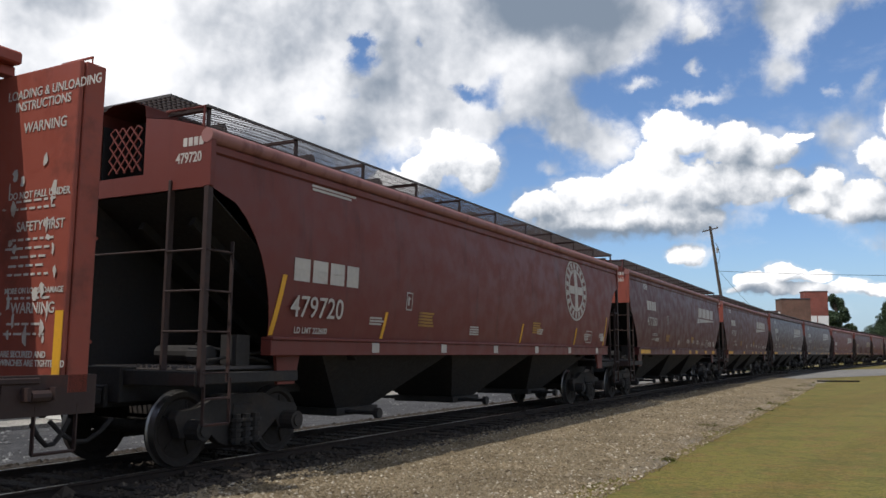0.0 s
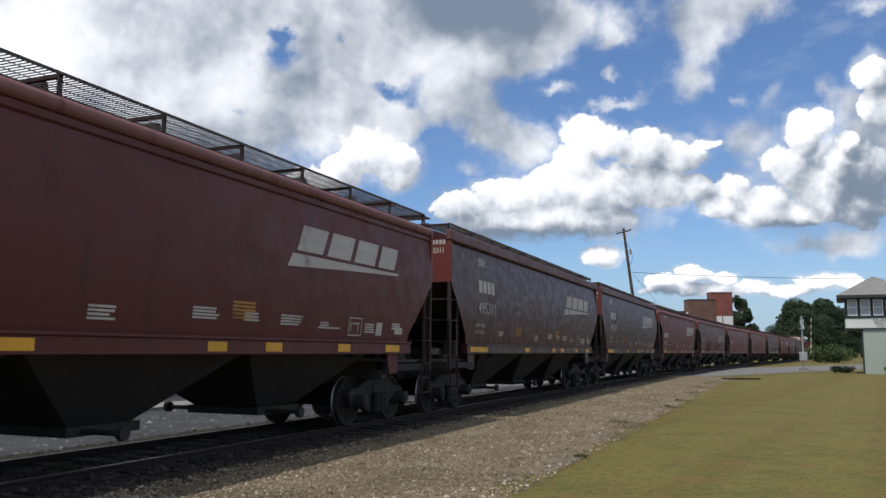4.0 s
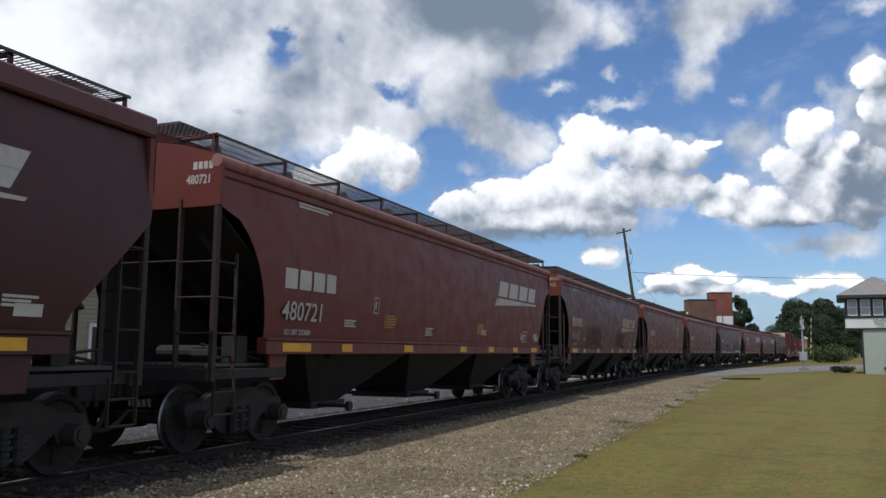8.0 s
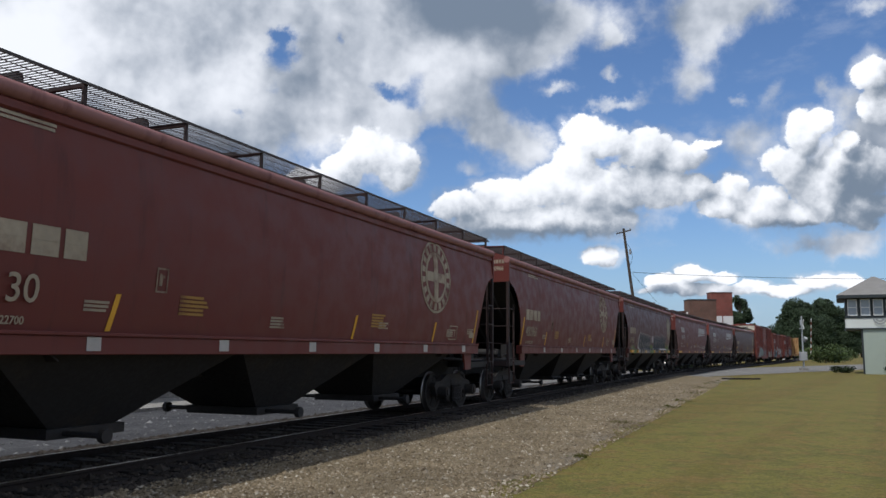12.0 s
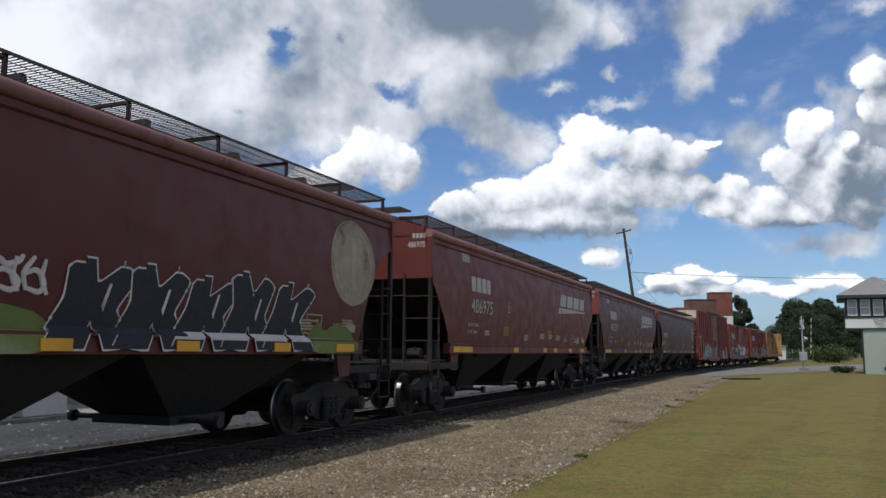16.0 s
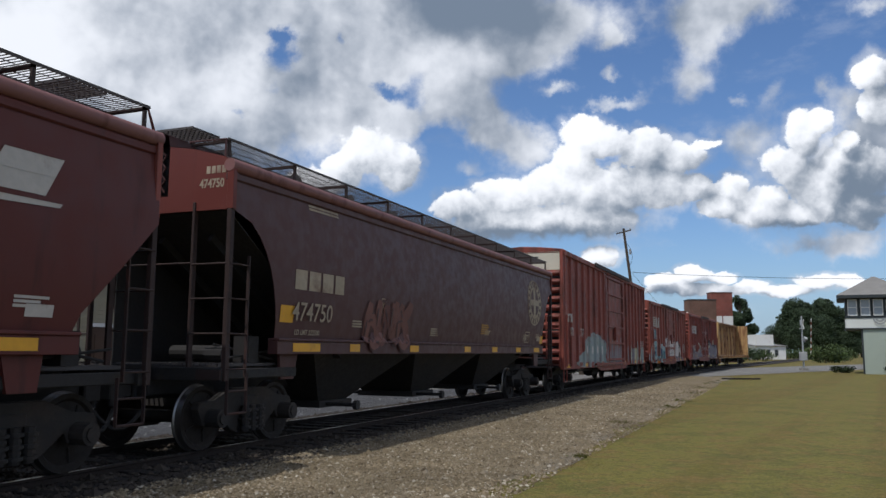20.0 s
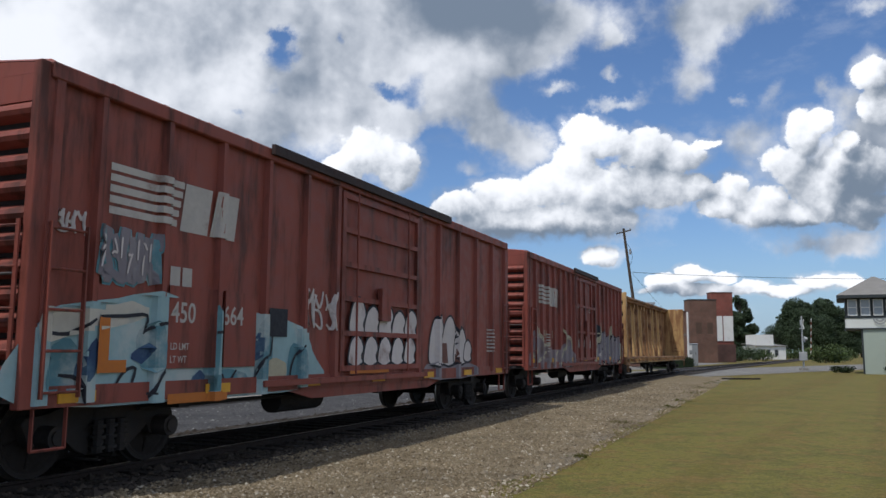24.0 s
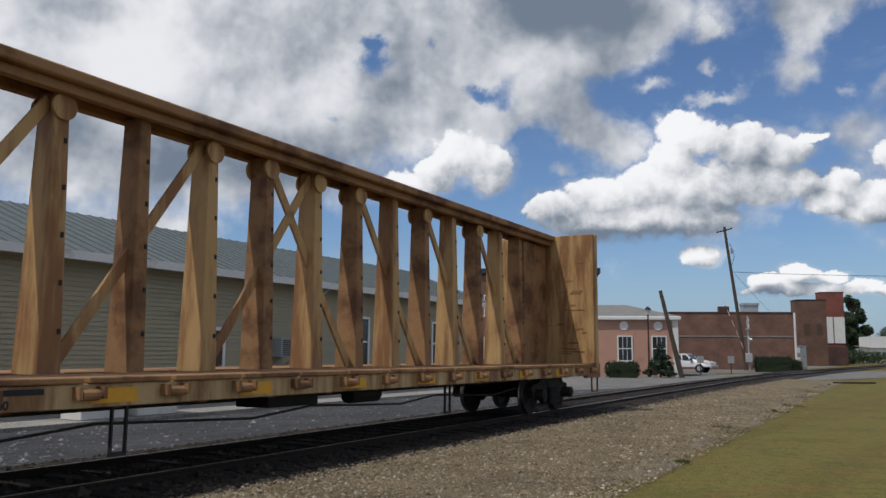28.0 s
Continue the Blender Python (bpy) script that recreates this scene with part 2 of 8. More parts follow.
def mat(name, colour, rough=0.7, metal=0.0, vary=0.25, scale=3.0, stretch=(1, 1, 1), dirt=None, dirt_amount=0.0, dirt_scale=1.2,
        bump=0.15, bump_scale=60.0, coat=0.0, rnd=0.0, streak=False, spec=None):
    """A painted or plain surface with two scales of variation, stains and fine relief, in the thing's own space."""
    if name in MATS:
        return MATS[name]
    m = bpy.data.materials.new(name)
    m.use_nodes = True
    n = Nodes(m.node_tree)
    bsdf = m.node_tree.nodes["Principled BSDF"]
    tc = n.add("ShaderNodeTexCoord")
    mp = n.add("ShaderNodeMapping")
    n.put(mp.inputs[0], tc.outputs["Object"])
    mp.inputs["Scale"].default_value = stretch
    big, small = n.noise(mp.outputs[0], scale * 0.35, 3.0), n.noise(mp.outputs[0], scale * 6, 5.0)
    k = n.math("ADD", n.math("MULTIPLY", n.math("SUBTRACT", big, 0.5), vary * 2.0), n.math("MULTIPLY", n.math("SUBTRACT", small, 0.5), vary * 1.2))
    if rnd:
        info = n.add("ShaderNodeObjectInfo")
        k = n.math("ADD", k, n.math("MULTIPLY", n.math("SUBTRACT", info.outputs["Random"], 0.5), rnd))
    hsv = n.add("ShaderNodeHueSaturation")
    n.put(hsv.inputs["Value"], n.math("ADD", k, 1.0))
    hsv.inputs["Color"].default_value = (*colour, 1)
    col = hsv.outputs[0]
    if dirt:
        mp2 = n.add("ShaderNodeMapping")
        n.put(mp2.inputs[0], tc.outputs["Object"])
        mp2.inputs["Scale"].default_value = (1.0, 1.0, 0.16) if streak else (1, 1, 1)
        d = n.noise(mp2.outputs[0], dirt_scale * (2.2 if streak else 1.0), 7.0, 0.65)
        col = n.mix(n.ramp(d, 0.62 - dirt_amount * 0.3, 0.80 - dirt_amount * 0.25, 0.0, 0.85), col, dirt)
    n.put(bsdf.inputs["Base Color"], col)
    n.put(bsdf.inputs["Roughness"], n.ramp(small, 0.3, 0.7, max(0.05, rough - 0.1), min(1.0, rough + 0.1)))
    bsdf.inputs["Metallic"].default_value = metal
    bsdf.inputs["Coat Weight"].default_value = coat
    bsdf.inputs["Specular IOR Level"].default_value = spec if spec is not None else 0.3 if metal == 0.0 and rough > 0.3 else 0.5
    if bump:
        b = n.add("ShaderNodeBump")
        b.inputs["Strength"].default_value, b.inputs["Distance"].default_value = bump, 0.01
        n.put(b.inputs["Height"], n.noise(mp.outputs[0], bump_scale, 3.0))
        n.put(bsdf.inputs["Normal"], b.outputs[0])
    MATS[name] = m
    return m


RUST, SOOT, DUST = (0.09, 0.035, 0.018), (0.02, 0.018, 0.017), (0.22, 0.18, 0.15)
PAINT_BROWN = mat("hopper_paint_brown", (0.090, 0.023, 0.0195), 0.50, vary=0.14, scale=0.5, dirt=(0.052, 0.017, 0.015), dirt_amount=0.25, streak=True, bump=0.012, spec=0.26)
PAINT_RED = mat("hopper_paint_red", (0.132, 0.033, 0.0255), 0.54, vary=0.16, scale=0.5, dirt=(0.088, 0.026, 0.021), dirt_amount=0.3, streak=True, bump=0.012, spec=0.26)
PAINT_DARK = mat("hopper_paint_dark", (0.054, 0.0155, 0.0155), 0.42, vary=0.10, scale=0.8, dirt=(0.035, 0.015, 0.015), dirt_amount=0.2, streak=True, bump=0.010, spec=0.3)
PAINT_DUSTY = mat("hopper_paint_dusty", (0.074, 0.032, 0.030), 0.55, vary=0.2, scale=0.9, dirt=(0.088, 0.043, 0.038), dirt_amount=0.35, streak=True, bump=0.014)
# paints of the rolled roof edges, lightened for the sun and sky on them
EDGE_BROWN = mat("lit_edge_brown", (0.20, 0.094, 0.087), 0.6, vary=0.2, scale=0.6, dirt=(0.10, 0.036, 0.031), dirt_amount=0.35, streak=True, bump=0.04)
EDGE_RED = mat("lit_edge_red", (0.255, 0.118, 0.106), 0.6, vary=0.2, scale=0.6, dirt=(0.13, 0.045, 0.038), dirt_amount=0.35, streak=True, bump=0.04)
EDGE_DARK = mat("lit_edge_maroon", (0.115, 0.046, 0.045), 0.5, vary=0.2, scale=0.6, dirt=(0.05, 0.02, 0.02), dirt_amount=0.3, streak=True, bump=0.04)
# black steel; on slope sheets, recesses and boxcar ends it stands for shade
BLACK_STEEL = mat("black_steel_and_shade", (0.026, 0.024, 0.0236), 0.75, vary=0.35, dirt=(0.045, 0.035, 0.028), dirt_amount=0.3, bump=0.3)
TRUCK_STEEL = mat("grimy_cast_steel", (0.030, 0.027, 0.0255), 0.8, vary=0.4, dirt=(0.055, 0.041, 0.033), dirt_amount=0.35, bump=0.4)
TREAD = mat("worn_wheel_tread", (0.26, 0.25, 0.24), 0.42, metal=1.0, vary=0.1, bump=0.05)
WHEEL_FACE = mat("rusty_wheel_steel", (0.016, 0.012, 0.010), 0.7, vary=0.3, bump=0.2)
# dark brown with reddish patches, for posts, ladders, steps and brackets
POST_BROWN = mat("dark_brown_steel", (0.036, 0.022, 0.020), 0.7, vary=0.35, dirt=(0.07, 0.025, 0.018), dirt_amount=0.3, bump=0.1)
GALV = mat("galvanised_grating", (0.075, 0.066, 0.064), 0.7, metal=0.0, vary=0.3)
LETTER = mat("faded_white_lettering", (0.44, 0.41, 0.375), 0.8, vary=0.3, scale=2.0, dirt=(0.16, 0.08, 0.06), dirt_amount=0.25, bump=0.0)
LETTER_OLD = mat("worn_cream_lettering", (0.36, 0.30, 0.22), 0.85, vary=0.4, scale=2.0, dirt=(0.13, 0.06, 0.045), dirt_amount=0.5, bump=0.0)
YELLOW = mat("yellow_reflective_stripe", (0.62, 0.32, 0.03), 0.5, vary=0.25, bump=0.0, dirt=(0.2, 0.1, 0.03), dirt_amount=0.2)
YELLOW_OLD = mat("faded_yellow_marking", (0.34, 0.19, 0.05), 0.7, vary=0.35, bump=0.0, dirt=(0.12, 0.05, 0.03), dirt_amount=0.4)
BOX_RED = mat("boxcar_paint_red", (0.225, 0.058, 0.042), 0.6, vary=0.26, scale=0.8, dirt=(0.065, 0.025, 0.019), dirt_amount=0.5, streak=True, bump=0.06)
BOX_BROWN = mat("boxcar_paint_brown", (0.235, 0.064, 0.046), 0.6, vary=0.26, scale=0.8, dirt=(0.06, 0.024, 0.018), dirt_amount=0.5, streak=True, bump=0.06)
CREAM = mat("cream_end_band", (0.55, 0.50, 0.40), 0.7, vary=0.12, dirt=(0.3, 0.22, 0.15), dirt_amount=0.3)
SILL_YELLOW = mat("pale_worn_yellow_paint", (0.46, 0.33, 0.17), 0.7, vary=0.25, scale=1.5, dirt=(0.16, 0.07, 0.03), dirt_amount=0.75, streak=True, bump=0.1)
BEAM_YELLOW = mat("weathered_yellow_paint", (0.47, 0.295, 0.125), 0.65, vary=0.22, scale=1.2, dirt=(0.20, 0.085, 0.036), dirt_amount=0.66, streak=True, bump=0.08)
BEAM_DARK = mat("rusted_yellow_paint", (0.30, 0.165, 0.075), 0.75, vary=0.35, scale=1.5, dirt=(0.10, 0.042, 0.022), dirt_amount=0.6, bump=0.1)
BULK_RED = mat("bulkhead_red_paint", (0.25, 0.06, 0.04), 0.6, vary=0.2, scale=1.2, dirt=(0.12, 0.035, 0.025), dirt_amount=0.35, bump=0.06)
RAIL_RUST = mat("rail_rust", (0.022, 0.015, 0.012), 0.8, vary=0.3, bump=0.3)
RAIL_HEAD = mat("polished_rail_head", (0.42, 0.40, 0.38), 0.3, metal=1.0, vary=0.1, bump=0.05)
TIE_WOOD = mat("creosoted_timber", (0.016, 0.0125, 0.0105), 0.85, vary=0.5, scale=4, stretch=(1, 8, 8), bump=0.6, rnd=0.5)

# ---- mesh helpers ----


def box(bm, x0, x1, y0, y1, z0, z1):
    v = [bm.verts.new((x, y, z)) for z in (z0, z1) for y in (y0, y1) for x in (x0, x1)]
    for f in ((0, 2, 3, 1), (4, 5, 7, 6), (0, 1, 5, 4), (2, 6, 7, 3), (0, 4, 6, 2), (1, 3, 7, 5)):
        bm.faces.new([v[i] for i in f])
    return v


def rod(bm, a, b, r, n=8, r2=None):
    a, b = Vector(a), Vector(b)
    d = (b - a).normalized()
    s = d.orthogonal().normalized()
    t = d.cross(s)
    rings = []
    for p, rr in ((a, r), (b, r if r2 is None else r2)):
        rings.append([bm.verts.new(p + (s * math.cos(2 * math.pi * i / n) + t * math.sin(2 * math.pi * i / n)) * rr) for i in range(n)])
    for i in range(n):
        bm.faces.new((rings[0][i], rings[0][(i + 1) % n], rings[1][(i + 1) % n], rings[1][i]))
    bm.faces.new(rings[0][::-1])
    bm.faces.new(rings[1])


def bar(bm, a, b, w, h):
    """A square bar from a to b, w wide across and h deep."""
    a, b = Vector(a), Vector(b)
    d = (b - a).normalized()
    up = Vector((0, 0, 1)) if abs(d.z) < 0.9 else Vector((1, 0, 0))
    s = d.cross(up).normalized() * (w / 2)
    t = s.cross(d).normalized() * (h / 2)
    r = [[bm.verts.new(p + i * s + j * t) for i, j in ((-1, -1), (1, -1), (1, 1), (-1, 1))] for p in (a, b)]
    for i in range(4):
        bm.faces.new((r[0][i], r[0][(i + 1) % 4], r[1][(i + 1) % 4], r[1][i]))
    bm.faces.new(r[0][::-1])
    bm.faces.new(r[1])


def plate(bm, pts, thick):
    """A flat plate from an outline in space, thickened along its normal."""
    v = [Vector(p) for p in pts]
    nrm = Vector((0, 0, 0))
    for i in range(len(v)):
        nrm += v[i].cross(v[(i + 1) % len(v)])
    off = nrm.normalized() * thick
    a, b = [bm.verts.new(p) for p in v], [bm.verts.new(p + off) for p in v]
    k = len(v)
    bm.faces.new(a[::-1])
    bm.faces.new(b)
    for i in range(k):
        bm.faces.new((a[i], a[(i + 1) % k], b[(i + 1) % k], b[i]))


def tube(bm, pts, r, n=6):
    """One bent pipe through pts, its rings joined."""
    p = [Vector(q) for q in pts]
    rings = []
    for i, q in enumerate(p):
        d = (p[min(i + 1, len(p) - 1)] - p[max(i - 1, 0)]).normalized()
        s = d.cross(Vector((0, 1, 0)) if abs(d.y) < 0.9 else Vector((1, 0, 0))).normalized()
        t = d.cross(s)
        rings.append([bm.verts.new(q + (s * math.cos(2 * math.pi * k / n) + t * math.sin(2 * math.pi * k / n)) * r) for k in range(n)])
    for a, b in zip(rings, rings[1:]):
        for k in range(n):
            bm.faces.new((a[k], a[(k + 1) % n], b[(k + 1) % n], b[k]))
    bm.faces.new(rings[0][::-1]), bm.faces.new(rings[-1])


def extrude(bm, pts, vec):
    """A flat outline drawn out along a given way."""
    a = [bm.verts.new(Vector(p)) for p in pts]
    b = [bm.verts.new(Vector(p) + Vector(vec)) for p in pts]
    k = len(a)
    bm.faces.new(a[::-1])
    bm.faces.new(b)
    for i in range(k):
        bm.faces.new((a[i], a[(i + 1) % k], b[(i + 1) % k], b[i]))


def part(name, bm, material, parent=None, label="", smooth=False, bevel=0.0):
    """Links a bmesh as one mesh object under a thing or a part."""
    if bevel:
        bmesh.ops.bevel(bm, geom=list(bm.edges), offset=bevel, segments=1, affect="EDGES", clamp_overlap=True)
    bmesh.ops.recalc_face_normals(bm, faces=list(bm.faces))
    me = bpy.data.meshes.new(name)
    bm.to_mesh(me)
    bm.free()
    if smooth:
        me.polygons.foreach_set("use_smooth", [True] * len(me.polygons))
        me.set_sharp_from_angle(angle=radians(35))
    for mm in material if isinstance(material, (list, tuple)) else (material,):
        me.materials.append(mm)
    ob = new(name, me)
    if parent is not None:
        ob.parent = parent
    if label:
        ob["label"] = label
    return ob


def share(name, me, parent, m, label=""):
    """One more object on a mesh that is there already."""
    ob = new(name, me)
    ob.parent = parent
    ob.matrix_basis = m
    if label:
        ob["label"] = label
    return ob


TEXTS = {}


def text_mesh(body, size, material, shear=0.0, bold=0.0, squeeze=1.0):
    key = (body, size, material.name, shear, bold, squeeze)
    if key in TEXTS:
        return TEXTS[key]
    cu = bpy.data.curves.new("writing", "FONT")
    cu.body, cu.size, cu.shear, cu.offset, cu.extrude, cu.resolution_u = body, size, shear, bold, 0.0015, 3
    cu.space_line = 0.95
    ob = new("writing", cu)
    me = bpy.data.meshes.new_from_object(ob.evaluated_get(bpy.context.evaluated_depsgraph_get()))
    bpy.data.objects.remove(ob)
    bpy.data.curves.remove(cu)
    me.transform(Matrix.Diagonal((squeeze, 1, 1, 1)))
    me.materials.clear()
    me.materials.append(material)
    me.name = "writing"
    TEXTS[key] = me
    return me


# ---- the line: straight beside the camera, bending gently to the right farther on ----
BEND_S = np.array([-400.0, 35.0, 60.0, 85.0, 110.0, 160.0, 260.0, 400.0])
BEND_H = np.array([0.3912, 0.3912, 0.4447, 0.4790, 0.4878, 0.4742, 0.4464, 0.43])
LINE_S = np.arange(-400.0, 400.01, 0.5)
_h = np.interp(LINE_S, BEND_S, BEND_H)
_h = np.convolve(np.pad(_h, 20, mode="edge"), np.ones(41) / 41, mode="valid")
_x = np.concatenate([[0], np.cumsum(np.sin((_h[1:] + _h[:-1]) / 2)) * 0.5])
_y = np.concatenate([[0], np.cumsum(np.cos((_h[1:] + _h[:-1]) / 2)) * 0.5])
_o = int(np.argmin(np.abs(LINE_S)))
LINE_X = _x - _x[_o] - 3.282 - 1.6 * math.cos(0.3912)
LINE_Y = _y - _y[_o] + 10.0 + 1.6 * math.sin(0.3912)
RAIL_Z = 0.22


def along(s, left=0.0, z=0.0):
    """A point at s metres along the line and so far to the left of its centre (seen going away from the camera)."""
    h = float(np.interp(s, LINE_S, _h))
    return Vector((float(np.interp(s, LINE_S, LINE_X)) - left * math.cos(h), float(np.interp(s, LINE_S, LINE_Y)) + left * math.sin(h), z))


def heading(s):
    """Degrees about z by which a thing's x axis is turned to lie along the line."""
    return math.degrees(math.pi / 2 - float(np.interp(s, LINE_S, _h)))


def gone(t):
    """Metres that the train has run at t seconds."""
    return 10.878 * t - 0.00606 * t * t


def strip(name, material, s0, s1, step, profile, kind="structure", label="", category="", wobble=None, smooth=True):
    """A band along the line; profile: (left, z) pairs across it."""
    verts, faces = [], []
    ss = np.arange(s0, s1 + 1e-6, step)
    k = len(profile)
    for s in ss:
        for j, (l, z) in enumerate(profile):
            dl, dz = wobble(s, l, j) if wobble else (0, 0)
            verts.append(along(s, l + dl, z + dz))
    for i in range(len(ss) - 1):
        for j in range(k - 1):
            faces.append((i * k + j, i * k + j + 1, (i + 1) * k + j + 1, (i + 1) * k + j))
    me = bpy.data.meshes.new(name)
    me.from_pydata(verts, [], faces)
    me.materials.append(material)
    if smooth:
        me.polygons.foreach_set("use_smooth", [True] * len(me.polygons))
    me.update()
    ob = new(name, me)
    return tagged(ob, label, category, kind=kind)

# ---- ground ----


def ground_mat(name, stops, scale=0.25, fine=14.0, bump=0.6, rough=0.95, bump_scale=40.0, streaks=None, lane=None, grain=0.45, mottle=None):
    """Ground in world space: three colours blended by broad patches and fine grain."""
    m = bpy.data.materials.new(name)
    m.use_nodes = True
    n = Nodes(m.node_tree)
    bsdf = m.node_tree.nodes["Principled BSDF"]
    geo = n.add("ShaderNodeNewGeometry")
    vec = geo.outputs["Position"]
    a, b = n.noise(vec, scale, 5.0, 0.6), n.noise(vec, fine, 6.0, 0.7)
    broad = n.noise(vec, scale * 4.3, 4.0, 0.6)
    col = n.mix(n.ramp(a, 0.36, 0.62), stops[0], stops[1])
    col = n.mix(n.ramp(broad, 0.45, 0.70, 0.0, 0.8), col, stops[2])
    if streaks:
        mp = n.add("ShaderNodeMapping")
        n.put(mp.inputs[0], vec)
        mp.vector_type = "TEXTURE"
        mp.inputs["Rotation"].default_value = (0, 0, -streaks[0])
        mp.inputs["Scale"].default_value = (1.0, 50.0, 1.0)
        w = n.noise(mp.outputs[0], streaks[1], 2.0, 0.4)
        col = n.mix(n.ramp(w, 0.46, 0.54, 0.0, 0.85), col, streaks[2])
    for size, tone, amount in mottle or ():
        col = n.mix(n.ramp(n.noise(vec, size, 6.0, 0.7), 0.48, 0.60, 0.0, amount), col, tone)
    if lane:
        dot = n.add("ShaderNodeVectorMath", operation="DOT_PRODUCT")
        n.put(dot.inputs[0], vec)
        dot.inputs[1].default_value = lane[0]
        q = n.math("ADD", dot.outputs["Value"], n.math("MULTIPLY", n.math("SUBTRACT", n.noise(vec, 0.55, 4.0), 0.5), 2.6))
        col = n.mix(n.ramp(q, lane[1], lane[2], 0.0, 0.8), col, lane[3])
    hsv = n.add("ShaderNodeHueSaturation")
    n.put(hsv.inputs["Color"], col)
    n.put(hsv.inputs["Value"], n.ramp(b, 0.25, 0.75, 1.0 - grain, 1.0 + grain))
    n.put(bsdf.inputs["Base Color"], hsv.outputs[0])
    bsdf.inputs["Roughness"].default_value = rough
    bsdf.inputs["Specular IOR Level"].default_value = 0.2
    bp = n.add("ShaderNodeBump")
    bp.inputs["Strength"].default_value, bp.inputs["Distance"].default_value = bump, 0.03
    n.put(bp.inputs["Height"], n.noise(vec, bump_scale, 5.0, 0.7))
    n.put(bsdf.inputs["Normal"], bp.outputs[0])
    return m


GRASS = ground_mat("dry_mown_grass", ((0.112, 0.096, 0.018), (0.140, 0.100, 0.026), (0.086, 0.086, 0.017)), 0.16, 30.0, 0.35, grain=0.50, bump_scale=34.0,
                   streaks=(0.506, 0.7, (0.142, 0.124, 0.028)), mottle=((0.55, (0.072, 0.080, 0.018), 0.6), (1.7, (0.160, 0.100, 0.034), 0.7), (6.0, (0.066, 0.066, 0.018), 0.55), (9.0, (0.185, 0.145, 0.055), 0.4)))
GRAVEL = ground_mat("brown_grey_gravel", ((0.175, 0.136, 0.082), (0.215, 0.172, 0.108), (0.120, 0.090, 0.050)), 0.5, 30.0, 1.0, bump_scale=55.0,
                    lane=((math.cos(0.3912), -math.sin(0.3912), 0.0), -3.6, -2.4, (0.20, 0.185, 0.165)))
YARD = ground_mat("grey_yard_gravel", ((0.062, 0.062, 0.066), (0.085, 0.085, 0.088), (0.05, 0.05, 0.053)), 0.6, 22.0, 0.9, bump_scale=45.0)
BALLAST = ground_mat("dark_ballast", ((0.046, 0.038, 0.032), (0.062, 0.051, 0.043), (0.034, 0.028, 0.025)), 0.8, 26.0, 1.0, bump_scale=40.0)
ASPHALT = ground_mat("worn_asphalt", ((0.155, 0.15, 0.14), (0.195, 0.185, 0.17), (0.125, 0.12, 0.11)), 0.3, 30.0, 0.3, bump_scale=80.0)
CONCRETE = ground_mat("pale_concrete", ((0.25, 0.24, 0.22), (0.30, 0.285, 0.26), (0.20, 0.19, 0.17)), 0.4, 20.0, 0.25, bump_scale=60.0)


def make_ground():
    bm = bmesh.new()
    xs = [-2500, -300, -60, -20, 0, 20, 60, 120, 300, 2500]
    grid = [[bm.verts.new((x, y, 0)) for x in xs] for y in (-2500, -100, -20, 0, 20, 60, 140, 400, 3200)]
    for a, b in zip(grid, grid[1:]):
        for i in range(len(xs) - 1):
            bm.faces.new((a[i], a[i + 1], b[i + 1], b[i]))
    tagged(part("ground", bm, GRASS), "mown lawn, dry and yellowed in patches", "grass", kind="structure")
    # gravel between the lawn and the rails, with a ragged edge
    edge = lambda s, l, j: ((noise.noise((s * 0.35, 0, 0)) * 0.45 + noise.noise((s * 1.7, 3, 0)) * 0.22 if j == 0 else 0), 0)
    strip("gravel_shoulder", GRAVEL, -30, 49.5, 0.25, [(-5.35, 0.006), (-4.9, 0.02), (-3.4, 0.05), (-2.0, 0.095)],
          label="brown and grey gravel shoulder beside the rails", category="gravel", wobble=edge)
    strip("ballast_bed", BALLAST, -60, 330, 1.0, [(-2.12, 0.08), (-1.7, 0.10), (-1.2, 0.11), (0, 0.11), (1.2, 0.11), (1.7, 0.10), (2.4, 0.02)],
          label="dark stone ballast under the sleepers", category="ballast")
    strip("yard_surface", YARD, -40, 60, 2.0, [(2.3, 0.03), (3.0, 0.012), (6.9, 0.012)], label="grey gravel yard between the rails and the depot", category="gravel")


make_ground()


def make_track():
    track = tagged(new("track"), "single railway track with worn steel rails on timber sleepers", "railway track", kind="structure")
    prof = [(-0.07, 0.0), (-0.07, 0.012), (-0.012, 0.035), (-0.010, 0.115), (-0.036, 0.13), (-0.036, 0.150), (-0.028, 0.158),
            (0.028, 0.158), (0.036, 0.150), (0.036, 0.13), (0.010, 0.115), (0.012, 0.035), (0.07, 0.012), (0.07, 0.0)]
    for side in (-0.7535, 0.7535):
        rail = strip("rail", RAIL_RUST, -60, 340, 1.0, [(side - l, RAIL_Z - 0.158 + z) for l, z in prof], kind="", smooth=False)
        rail.data.materials.append(RAIL_HEAD)
        k = len(prof) - 1
        for p in rail.data.polygons:
            p.material_index = 1 if p.index % k in (6,) else 0
        rail.parent = track
    for i, s in enumerate(np.arange(-20, 130, 0.53)):
        bm = None
        if i == 0:
            bm = bmesh.new()
            box(bm, -0.11, 0.11, -1.28, 1.28, -0.16, 0.0)
            tie = part("sleeper", bm, TIE_WOOD, track, bevel=0.012)
        m = Matrix.Translation(along(s, random.uniform(-0.04, 0.04), 0.135 + random.uniform(-0.012, 0.01))) @ pose(0, 0, 0, 0, 0, heading(s) + random.uniform(-1.2, 1.2))
        if i == 0:
            tie.matrix_basis = m
        elif i < 280:
            share("sleeper", tie.data, track, m)
    return track


make_track()


